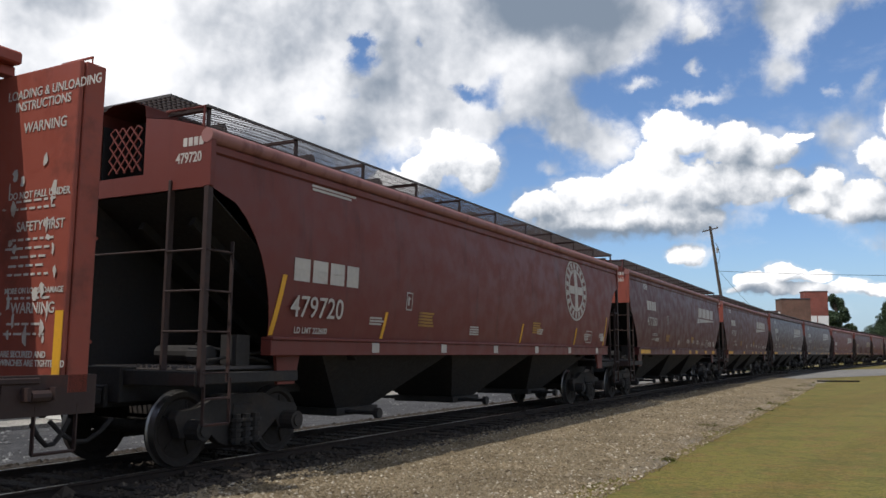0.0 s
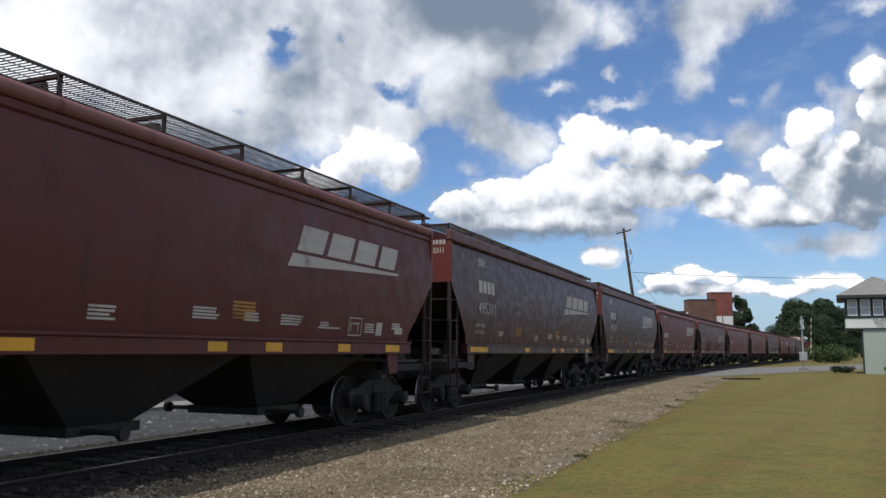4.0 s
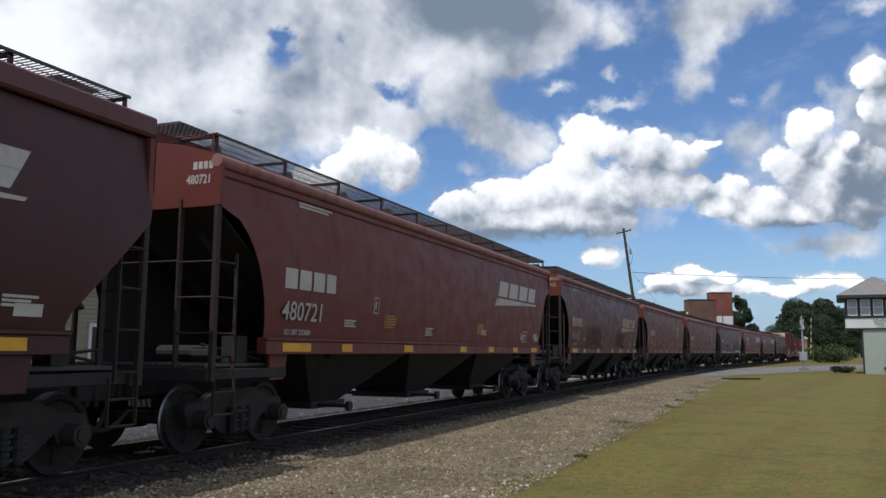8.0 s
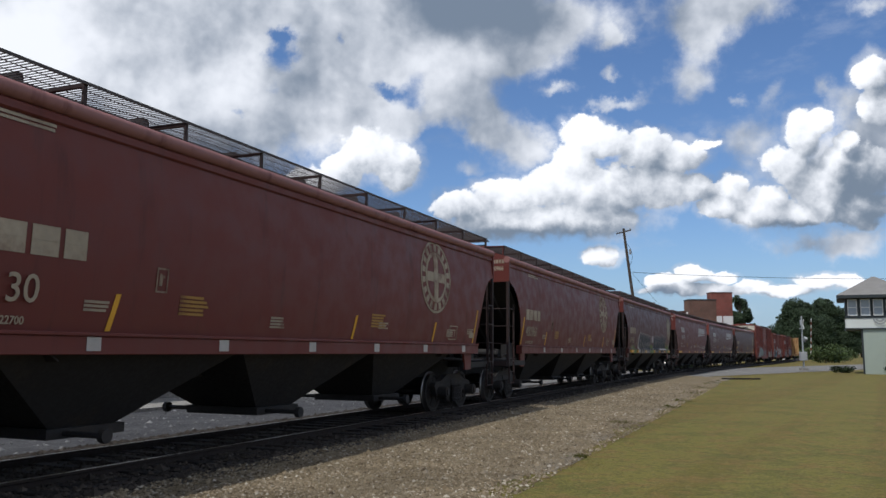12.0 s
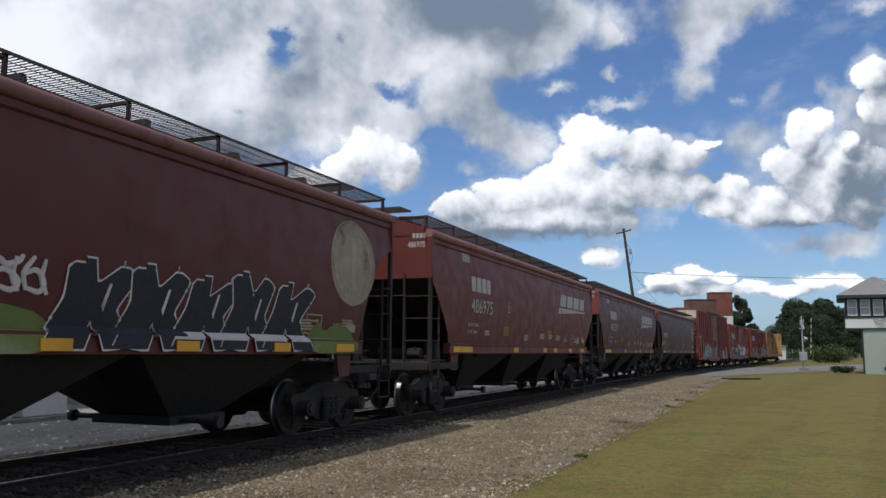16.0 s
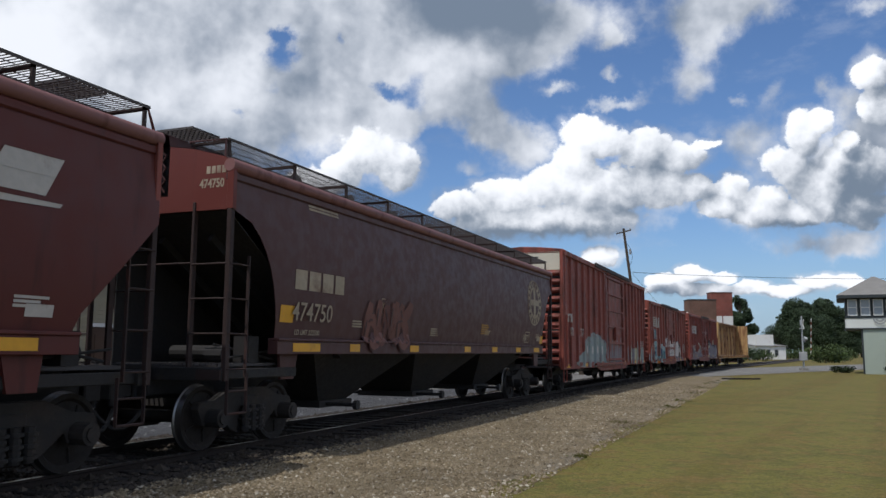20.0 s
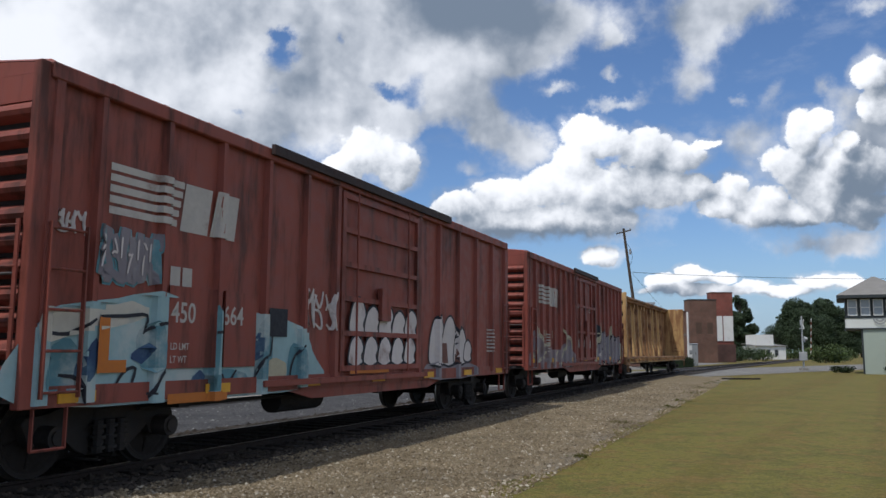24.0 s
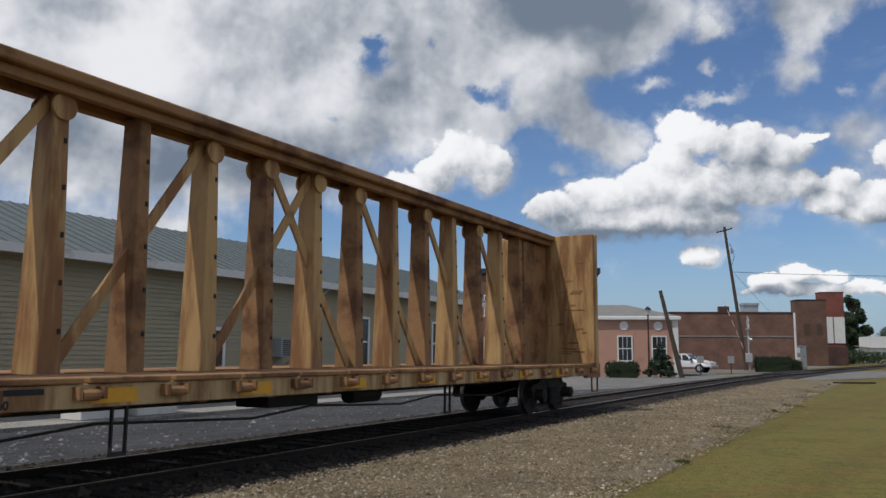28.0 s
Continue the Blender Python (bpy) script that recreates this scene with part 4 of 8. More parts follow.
        for y in np.arange(-1.3, 1.31, 0.1):
            box(bm, x0, x1, y - 0.012, y + 0.012, 1.19, 1.23)
        for x in np.linspace(x0, x1, 6):
            box(bm, x - 0.01, x + 0.01, -1.32, 1.32, 1.185, 1.205)
        part("end_platform", bm, GALV, car)["kind"] = "stuff"
        bm = bmesh.new()
        xx = sd * (half - 0.95)
        rod(bm, (xx, -0.75, 1.38), (xx, 0.15, 1.38), 0.11, 12)
        rod(bm, (xx + sd * 0.3, -1.05, 1.36), (xx + sd * 0.3, -0.75, 1.36), 0.12, 10)
        box(bm, xx - 0.12, xx + 0.12, -1.32, -1.05, 1.24, 1.62)
        rod(bm, (xx - 0.5, -1.2, 1.3), (xx + 0.7, -1.2, 1.42), 0.02, 6)
        rod(bm, (xx - 0.4, -0.9, 1.5), (xx + 0.5, -1.3, 1.28), 0.018, 6)
        part("brake_gear", bm, BLACK_STEEL, car)
        for ys in (-1, 1):
            ladder("side_ladder", car, POST_BROWN, (sd * (half + 0.0), ys * 1.565), (sd * (half - 0.42), ys * 1.565), 1.10, 2.72, 0.48, 0.013, False)
            bm = bmesh.new()
            bar(bm, (sd * (half - 0.42), ys * 1.565, 1.05), (sd * (half - 0.42), ys * 1.565, 2.74), 0.045, 0.02)
            part("ladder_stile", bm, POST_BROWN, car)
            ladder("end_ladder", car, POST_BROWN, (sd * (half + 0.02), ys * 1.53), (sd * (half + 0.02), ys * 0.92), 1.10, 2.72, 0.48, 0.013, False)
            bm = bmesh.new()
            box(bm, *sorted((sd * (half + 0.052), sd * (half + 0.075))), *sorted((ys * 1.52, ys * 1.12)), 1.02, 1.15)
            part("corner_plate", bm, POST_BROWN, car)
            bm = bmesh.new()
            for x in (half - 0.05, half - 0.48):
                bar(bm, (sd * x, ys * 1.55, 0.56), (sd * x, ys * 1.55, 1.1), 0.045, 0.015)
            rod(bm, (sd * (half - 0.05), ys * 1.55, 0.56), (sd * (half - 0.48), ys * 1.55, 0.56), 0.018, 6)
            rod(bm, (sd * (half - 0.05), ys * 1.55, 0.86), (sd * (half - 0.48), ys * 1.55, 0.86), 0.016, 6)
            part("sill_step", bm, POST_BROWN, car)
        bm = bmesh.new()
        rod(bm, (sd * (half + 0.02), -0.92, 2.62), (sd * (half + 0.02), 0.92, 2.62), 0.013, 6)
        part("grab_iron", bm, POST_BROWN, car)
        coupler(car, sd * (half + 0.15), sd)
        bogie(car, sd * (half - 1.35))
        # bracket plate between sill and bolster
        for ys in (-1, 1):
            bm = bmesh.new()
            plate(bm, [(sd * (half - 1.45), ys * 1.44, 1.38), (sd * (half - 1.95), ys * 1.44, 1.38), (sd * (half - 1.85), ys * 1.44, 0.98), (sd * (half - 1.5), ys * 1.44, 0.98)], 0.05)
            part("bolster_bracket", bm, PAINT_BROWN, car)
    # three discharge bays with gates
    pitch = (half - 2.75) * 0.70
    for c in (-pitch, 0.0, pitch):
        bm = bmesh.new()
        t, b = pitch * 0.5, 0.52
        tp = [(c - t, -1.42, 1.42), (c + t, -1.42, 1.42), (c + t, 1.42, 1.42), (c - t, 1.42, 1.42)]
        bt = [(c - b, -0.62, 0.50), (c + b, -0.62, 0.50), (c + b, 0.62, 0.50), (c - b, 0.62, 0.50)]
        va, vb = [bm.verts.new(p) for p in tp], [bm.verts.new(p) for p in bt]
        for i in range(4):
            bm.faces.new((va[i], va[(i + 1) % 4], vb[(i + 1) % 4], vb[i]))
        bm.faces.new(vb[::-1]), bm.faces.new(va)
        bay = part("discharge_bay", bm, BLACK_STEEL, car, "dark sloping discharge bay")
        bm = bmesh.new()
        box(bm, c - 0.60, c + 0.60, -0.70, 0.70, 0.38, 0.50)
        rod(bm, (c - 0.35, -1.28, 0.44), (c - 0.35, 1.28, 0.44), 0.035, 8)
        rod(bm, (c - 0.35, -1.36, 0.44), (c - 0.35, -1.28, 0.44), 0.085, 10)
        rod(bm, (c - 0.35, 1.28, 0.44), (c - 0.35, 1.36, 0.44), 0.085, 10)
        part("gate", bm, BLACK_STEEL, bay)
    bm = bmesh.new()
    box(bm, -half + 1.5, half - 1.5, -0.22, 0.22, 1.0, 1.3)
    part("center_sill", bm, BLACK_STEEL, car)
    # running boards: expanded metal on brackets along both roof edges and across the ends
    zr = 4.37 if style != "C" else 4.40
    out = 1.28
    for ys in (-1, 1):
        bm = bmesh.new()
        y0, y1 = sorted((ys * (out - 0.54), ys * (out + 0.13)))
        e = half - (0.05 if style != "C" else 0.25)
        for y in np.linspace(y0, y1, 4)[1:-1]:
            box(bm, -e, e, y - 0.004, y + 0.004, zr + 0.002, zr + 0.010)
        for x in np.arange(-e, e, 0.062):
            box(bm, x, x + 0.016, y0, y1, zr, zr + 0.007)
        for y in (y0, y1):
            box(bm, -e, e, y - 0.010, y + 0.010, zr - 0.012, zr + 0.022)
        rb = part("running_board", bm, GALV, car, "rusty steel grating walkway")
        bm = bmesh.new()
        yb = ys * (out + 0.12)
        box(bm, -0.025, 0.025, min(yb, yb - ys * 0.03), max(yb, yb - ys * 0.03), 4.08, zr)
        bar(bm, (0, yb, zr - 0.02), (0, ys * (out - 0.56), zr - 0.02), 0.05, 0.04)
        first = part("bracket", bm, POST_BROWN, rb)
        first.matrix_basis = pose(-e + 0.06, 0, 0)
        for k in range(1, 11):
            share("bracket", first.data, rb, pose(-e + 0.06 + k * (2 * e - 0.12) / 10, 0, 0))
    for sd in (-1, 1):
        bm = bmesh.new()
        x0, x1 = sorted((sd * (half - 0.10), sd * (half - 0.70)))
        for x in np.linspace(x0, x1, 8):
            box(bm, x - 0.008, x + 0.008, -0.74, 0.74, 4.60, 4.635)
        for y in np.arange(-0.74, 0.74, 0.085):
            box(bm, x0, x1, y, y + 0.012, 4.608, 4.63)
        part("cross_walk", bm, GALV, car)
        if style != "C":
            for ys in (-1, 1):
                x, y = sd * (half - 0.05), ys * 1.38
                bm = bmesh.new()
                tube(bm, [(x + sd * (0.16 if style == "B" else 0.02), y, 4.03), (x, y, zr), (x, ys * 0.74, zr + 0.01)], 0.021, 6)
                part("roof_grab", bm, PAINT_BROWN, car)
    return car


def repaint(car, wanted):
    """Gives a copy of a car its own coat of paint."""
    for ob in car.children_recursive:
        for slot in ob.material_slots:
            if slot.material in wanted:
                new_coat = wanted[slot.material]
                slot.link = "OBJECT"
                slot.material = new_coat


def side_text(car, body, x, z, size, material, y=-1.607, bold=0.0, squeeze=1.0, shear=0.0, tilt=0.0, name="lettering"):
    me = text_mesh(body, size, material, shear, bold, squeeze)
    return share(name, me, car, pose(x, y, z, 90 + tilt, 0, 0))


def end_text(car, body, y, z, size, material, x, squeeze=1.0):
    me = text_mesh(body, size, material, 0.0, 0.004, squeeze)
    return share("lettering", me, car, pose(x, y, z, 90, 0, -90))


def flat_bars(car, name, rects, y, material, shear=0.0):
    """Thin painted marks on the near side: x, z, width, height each."""
    bm = bmesh.new()
    for x, z, w, h in rects:
        v = [(x, y, z), (x + w, y, z), (x + w + shear * h, y, z + h), (x + shear * h, y, z + h)]
        plate(bm, v, 0.002)
    return part(name, bm, material, car)


def hopper_y(z):
    return -(1.60 - 0.13 * ((z - 2.75) / 1.35) ** 2) - 0.005


def hopper_tilt(z):
    return -math.degrees(math.atan(0.26 * (z - 2.75) / 1.8225))


def mark(car, body, x, z, h, material, squeeze=1.0, bold=0.002, shear=0.0):
    """Writing on a hopper's curved side, h high, with its lower left corner at x, z."""
    zc = z + h / 2
    me = text_mesh(body, h * 1.38, material, shear, bold, squeeze)
    a = hopper_tilt(zc)
    return share("lettering", me, car, pose(x, hopper_y(zc) - math.sin(radians(-a)) * -h / 2, z, 90 + a, 0, 0))


def side_patch(bm, pts, off=0.004):
    """A thin painted patch laid on a hopper's curved side; pts: (x, z)."""
    for a in (pts,):
        v = [bm.verts.new((x, hopper_y(z) - off + 0.004, z)) for x, z in a]
        w = [bm.verts.new((x, hopper_y(z) - off + 0.001, z)) for x, z in a]
        bm.faces.new(v)
        k = len(v)
        for i in range(k):
            bm.faces.new((v[i], v[(i + 1) % k], w[(i + 1) % k], w[i]))


def strips(car, name, rects, material, slant=0.0, split=0.25):
    """Painted rectangles (x, z, w, h) on the curved side, cut into short rows so that they follow it."""
    bm = bmesh.new()
    for x, z, w, h in rects:
        k = max(1, int(math.ceil(h / split)))
        for i in range(k):
            za, zb = z + h * i / k, z + h * (i + 1) / k
            sa, sb = slant * (za - z), slant * (zb - z)
            side_patch(bm, [(x + sa, za), (x + w + sa, za), (x + w + sb, zb), (x + sb, zb)])
    return part(name, bm, material, car)


def block_mark(car, x, z, w, h, material, slant=0.0):
    """The owner's mark as four plain blocks, slanted for the emblem."""
    k = w / 4
    for i in range(4):
        bm = bmesh.new()
        a, c = x + i * k, k * (0.84 if i < 3 else 0.74)
        for j in range(2):
            z0, z1 = z + h * j / 2, z + h * (j + 1) / 2
            s0, s1 = slant * (z0 - z), slant * (z1 - z)
            side_patch(bm, [(a + s0, z0), (a + c + s0, z0), (a + c + s1, z1), (a + s1, z1)])
        part("owner_mark", bm, material, car)


def wedge_logo(car, x, z, w, material):
    block_mark(car, x + 0.25, z + 0.27, w - 0.3, 0.42, material, 0.55)
    bm = bmesh.new()
    side_patch(bm, [(x, z), (x + w * 0.5, z + 0.10), (x + w - 0.12, z + 0.17), (x + w - 0.08, z + 0.215), (x + w * 0.5, z + 0.215), (x + 0.14, z + 0.215)])
    part("wedge_emblem", bm, material, car)


def cross_logo(car, x, z, rx, material):
    """Round emblem: a pale disc with a ring of blank bars and a cross cut into quarters."""
    bm = bmesh.new()
    n, rz = 40, rx * 0.95

    def ring(r0, r1, a0=0.0, a1=2 * math.pi, k=n):
        for i in range(k):
            a, b = a0 + (a1 - a0) * i / k, a0 + (a1 - a0) * (i + 1) / k
            side_patch(bm, [(x + rx * r0 * math.cos(a), z + rz * r0 * math.sin(a)), (x + rx * r1 * math.cos(a), z + rz * r1 * math.sin(a)),
                            (x + rx * r1 * math.cos(b), z + rz * r1 * math.sin(b)), (x + rx * r0 * math.cos(b), z + rz * r0 * math.sin(b))])

    ring(0.93, 1.0)
    ring(0.60, 0.70)
    for i in range(18):
        a = 2 * math.pi * i / 18
        ring(0.72, 0.91, a + 0.05, a + 0.24, 2)
    for i in range(6):
        q = -0.6 + 0.2 * i
        side_patch(bm, [(x - rx * 0.14, z + rz * q), (x + rx * 0.14, z + rz * q), (x + rx * 0.14, z + rz * (q + 0.2)), (x - rx * 0.14, z + rz * (q + 0.2))])
    for a, b in ((-0.6, -0.14), (0.14, 0.6)):
        side_patch(bm, [(x + rx * a, z - rz * 0.13), (x + rx * b, z - rz * 0.13), (x + rx * b, z + rz * 0.13), (x + rx * a, z + rz * 0.13)])
    part("round_emblem", bm, material, car)


def plate_lines(car, x, z, rows, w, h, material, gap=0.5):
    """Small print: rows of plain bars."""
    r = []
    for i in range(rows):
        k = w * (0.75 + 0.25 * random.random())
        r.append((x, z - i * h * (1 + gap), k, h))
    return strips(car, "small_print", r, material)


def data_frame(car, x, z, w, h, material):
    t = 0.022
    strips(car, "data_plate", [(x, z, w, t), (x, z + h - t, w, t), (x, z, t, h), (x + w - t, z, t, h), (x + 0.07, z + 0.08, 0.03, h - 0.16), (x + w - 0.15, z + 0.08, 0.03, h * 0.5), (x + 0.14, z + h - 0.12, w - 0.24, 0.03)], material)


def dress_hopper(car, style, half, number, logo, ends, stripes="yellow", old=False, shift=0.0, disc=None, big=1.0):
    L = LETTER_OLD if old else LETTER
    a = style == "A"
    xm = -half + (1.58 if a else 1.82) + shift
    zb, zn = (2.36, 1.88) if a else (2.88, 2.36)
    block_mark(car, xm, zb, (1.42 if a else 1.12) * big, 0.27 * big, L)
    mark(car, number, xm - 0.05, zn, 0.26 * big, L, 0.98 if a else 1.12)
    zs = zn - 0.22
    aside = 0.1 if a else 0.7 if shift == 0.35 else -0.2
    mark(car, ends[0], xm + aside, zs - (0 if a else 0.12), 0.085, L, 0.95, 0.002)
    mark(car, ends[1], xm + aside, zs - 0.14 - (0 if a else 0.15), 0.085, L, 0.95, 0.002)
    data_frame(car, -half + (4.55 if a else 5.1 if shift < 0.5 else 5.3), zn + (0.22 if a else 0.12), 0.20, 0.30, L)
    if logo == "wedge":
        wedge_logo(car, half - (5.65 if shift < 0.5 else 5.55), (2.62 if number == "480721" else 2.34) if a else 2.70, 4.0 if shift < 0.5 else 4.2, L)
    else:
        cross_logo(car, *(disc or (half - 3.95, 3.02, 0.83)), L)
    # faint print near the top corner, along the sill, and the outlined plates at the far end
    plate_lines(car, -half + (2.0 if a else 1.9), 3.72, 4 if not a else 2, 0.62 if not a else 1.1, 0.035, L)
    for k, x in enumerate((-half + 3.5, -half + 7.0, half - 6.6, half - (3.2 if a else 3.0), half - 1.9)):
        plate_lines(car, x, 1.92 - 0.04 * (k % 2), 3 + k % 2, 0.42, 0.030, L)
    data_frame(car, half - (3.05 if a else 3.6), 1.68, 0.48, 0.32, L)
    if not a:
        # blocks of small print along the sill, as on the newer cars
        for x, z, rows, w in ((half - 7.7, 1.95, 4, 0.55), (half - 5.7, 1.93, 4, 0.62), (half - 4.6, 1.78, 1, 0.75), (half - 4.55, 1.86, 2, 0.30)):
            plate_lines(car, x, z, rows, w, 0.028, L)
        strips(car, "placard", [(half - 2.55, 1.70, 0.24, 0.24)], L)
    strips(car, "placard", [(half - 1.75, 1.74, 0.34, 0.13)], L)
    for x in (-half + 5.0, half - 6.9):
        plate_lines(car, x, 2.06, 5, 0.58, 0.035, YELLOW_OLD)
    if stripes == "yellow":
        xs = [(-half + (1.60 if a else 1.30), 0.8), (-half + (3.4 if a else 2.1), 0.36 if a else 0.45), (-half + 5.9, 0.42), (-half + 9.0, 0.4), (half - 6.1, 0.42), (half - 4.0, 0.42), (half - 2.2, 0.6)]
        for x, w in xs:
            bm = bmesh.new()
            # on the tagged car the stripes were stuck over the paint
            box(bm, x, x + w, -1.632 if number == "479345" else -1.580, -1.574, 1.40, 1.53)
            part("reflective_stripe", bm, YELLOW, car, "yellow reflective stripe")
    else:
        for k in range(6):
            bm = bmesh.new()
            x = -half + 3.55 + k * 2.25
            box(bm, x, x + 0.20, -1.580, -1.574, 1.40, 1.55)
            part("reflective_square", bm, LETTER, car, "pale square reflector")
        for x, w, h in ((-half + 1.18, 0.085, 0.80), (-half + 3.85, 0.075, 0.42), (half - 7.6, 0.075, 0.42), (half - 4.0, 0.075, 0.42), (half - 1.5, 0.075, 0.8)):
            strips(car, "reflective_stripe", [(x, 1.62, w, h)], YELLOW, 0.22)
    # owner's mark and number on both end panels
    for sd in (-1, 1):
        if sd < 0:
            for i in range(4):
                bm = bmesh.new()
                y = -1.10 - i * 0.088
                box(bm, -half - 0.004, -half + 0.001, y - 0.066, y, 3.88, 3.985)
                part("owner_mark", bm, L, car)
            end_text(car, number, -0.99, 3.68, 0.175, L, -half - 0.003, 0.80)
            if not a:
                bm = bmesh.new()
                for i in range(7):
                    w = 0.28 + 0.22 * ((i * 7) % 5) / 5
                    box(bm, -half - 0.004, -half + 0.001, 0.30 - w, 0.30, 3.42 - i * 0.062, 3.455 - i * 0.062)
                part("small_print", bm, L, car)


def ribbon(bm, pts, width, off, lay, low=0.84):
    """A painted stroke through pts (x, z), swelling in its middle; lay(x, z) gives the side's y."""
    p = [np.array(q, float) for q in pts]
    p = [2 * p[0] - p[1], *p, 2 * p[-1] - p[-2]]
    run = []
    for a, b, c, d in zip(p, p[1:], p[2:], p[3:]):
        k = max(3, int(np.linalg.norm(c - b) / 0.09))
        for i in range(k):
            t = i / k
            run.append(0.5 * (2 * b + (c - a) * t + (2 * a - 5 * b + 4 * c - d) * t * t + (3 * b - a - 3 * c + d) * t ** 3))
    run.append(p[-2])
    m = len(run) - 1
    rows = []
    for i, q in enumerate(run):
        g = run[min(i + 1, m)] - run[max(i - 1, 0)]
        g = np.array((-g[1], g[0])) / (np.linalg.norm(g) + 1e-6)
        w = width * (0.45 + 0.55 * math.sin(math.pi * (i + 0.4) / (m + 0.8)) ** 0.6)
        row = []
        for s in (-1, 0, 1):
            px, pz = q[0] + s * g[0] * w, max(low + 0.001 * i + 0.0003 * s, q[1] + s * g[1] * w)
            row.append(bm.verts.new((px, lay(px, pz) - off, pz)))
        rows.append(row)
    for a, b in zip(rows, rows[1:]):
        for j in (0, 1):
            bm.faces.new((a[j], a[j + 1], b[j + 1], b[j]))


POSTS = {}


def box_y(car, x):
    """How far out the near side of a boxcar stands at x: sheet, post or door."""
    d0, d1, posts = POSTS[car.name]
    if d0 < x < d1:
        return -1.562
    near = min(abs(x - p) for p in posts)
    return -1.524 - 0.086 * min(1.0, max(0.0, (0.125 - near) / 0.04))


def graffiti(car, name, x, z, w, h, fill, edge, y, lumps=5, seed=1, glints=None, fat=0.13, rim=0.045):
    """A sprayed tag as overlapping fat strokes with an outline and cut-in highlights."""
    rng = random.Random(seed)
    lay = on_hopper if y is None else (lambda p, q: box_y(car, p) + y)
    bm, bo, bs = bmesh.new(), bmesh.new(), bmesh.new()
    k, low = 0, 1.37 if y is None else 0.84
    cell = w / lumps
    for i in range(lumps):
        cx = x + cell * (i + 0.5)
        for s in range(3):
            j = lambda a: rng.uniform(-a, a)
            ax, bx = cx - cell * 0.36 + j(cell * 0.1), cx + cell * 0.36 + j(cell * 0.1)
            kind = (s + i + seed) % 4
            if kind == 0:
                pts = [(ax, z + 0.12 * h), (ax + j(0.08), z + h * 0.55), (ax + cell * 0.2, z + h * (0.9 + j(0.08)))]
            elif kind == 1:
                pts = [(ax, z + h * (0.86 + j(0.08))), (cx, z + h * (0.62 + j(0.1))), (bx, z + h * (0.78 + j(0.12))), (bx + cell * 0.1, z + h * (0.95 + j(0.05)))]
            elif kind == 2:
                pts = [(ax, z + h * 0.5), (cx, z + h * (0.56 + j(0.1))), (bx, z + h * 0.32), (cx + j(0.1), z + h * 0.10), (ax + cell * 0.08, z + h * 0.2)]
            else:
                pts = [(bx, z + h * (0.92 + j(0.06))), (bx - cell * 0.08, z + h * 0.45), (bx + cell * 0.16, z + h * (0.08 + j(0.04)))]
            ribbon(bo, pts, fat + min(rim, fat * 0.5), 0.003 + 0.00025 * k, lay, low)
            ribbon(bm, pts, fat, 0.012 + 0.00025 * k, lay, low)
            g0 = 0.25 + j(0.1)
            a, b = pts[0], pts[1]
            ribbon(bs, [(a[0] + (b[0] - a[0]) * g0 - fat * 0.4, a[1] + (b[1] - a[1]) * g0), (a[0] + (b[0] - a[0]) * 0.55 - fat * 0.42, a[1] + (b[1] - a[1]) * 0.55 + 0.02), (b[0] - fat * 0.35, b[1])], fat * 0.20, 0.026, lay, low)
            k += 1
    g = part(name, bm, fill, car, "sprayed overlapping shapes")
    part("outline", bo, edge, g)
    part("highlight", bs, glints or edge, g)
    return g


def rounded(pts, k=5):
    """A closed outline smoothed through pts."""
    p = [np.array(q, float) for q in pts]
    m, out = len(p), []
    for i in range(m):
        a, b, c, d = p[i - 1], p[i], p[(i + 1) % m], p[(i + 2) % m]
        for j in range(k):
            t = j / k
            out.append(0.5 * (2 * b + (c - a) * t + (2 * a - 5 * b + 4 * c - d) * t * t + (3 * b - a - 3 * c + d) * t ** 3))
    return out


def swollen(pts, r):
    """An outline moved outwards by r."""
    p = [np.array(q, float) for q in pts]
    area = sum(a[0] * b[1] - a[1] * b[0] for a, b in zip(p, p[1:] + p[:1]))
    out = []
    for i in range(len(p)):
        a, b, c = p[i - 1], p[i], p[(i + 1) % len(p)]
        e, f = (b - a) / (np.linalg.norm(b - a) + 1e-9), (c - b) / (np.linalg.norm(c - b) + 1e-9)
        g = e + f
        g = np.array((g[1], -g[0])) / (np.linalg.norm(g) + 1e-6)
        out.append(b + g * (r if area > 0 else -r))
    return out


def daub(bm, pts, off, lay, low, row=0.06, col=0.035):
    """A filled patch of paint with the outline pts (x, z), laid on a car's side; lay(x, z) gives the side's y."""
    p = [(float(a), max(low, float(b))) for a, b in pts]
    z0, z1 = min(b for _, b in p) + 0.002, max(b for _, b in p) - 0.002
    k = max(2, int((z1 - z0) / row))

    def cross(z):
        xs = []
        for (xa, za), (xb, zb) in zip(p, p[1:] + p[:1]):
            if (za > z) != (zb > z):
                xs.append(xa + (xb - xa) * (z - za) / (zb - za))
        xs.sort()
        return list(zip(xs[::2], xs[1::2]))

    for i in range(k):
        za, zb = z0 + (z1 - z0) * i / k, z0 + (z1 - z0) * (i + 1) / k
        a, b = cross(za), cross(zb)
        if len(a) != len(b):
            a = b = cross((za + zb) / 2)
        for (a0, a1), (b0, b1) in zip(a, b):
            # columns on one common grid, so that layers of paint never cut through each other
            j0, j1 = math.ceil(max(a0, b0) / col + 0.1), math.floor(min(a1, b1) / col - 0.1)
            mid = [j * col for j in range(j0, j1 + 1)]
            lo = [bm.verts.new((x, lay(x, za) - off, za)) for x in (a0, *mid, a1)]
            hi = [bm.verts.new((x, lay(x, zb) - off, zb)) for x in (b0, *mid, b1)]
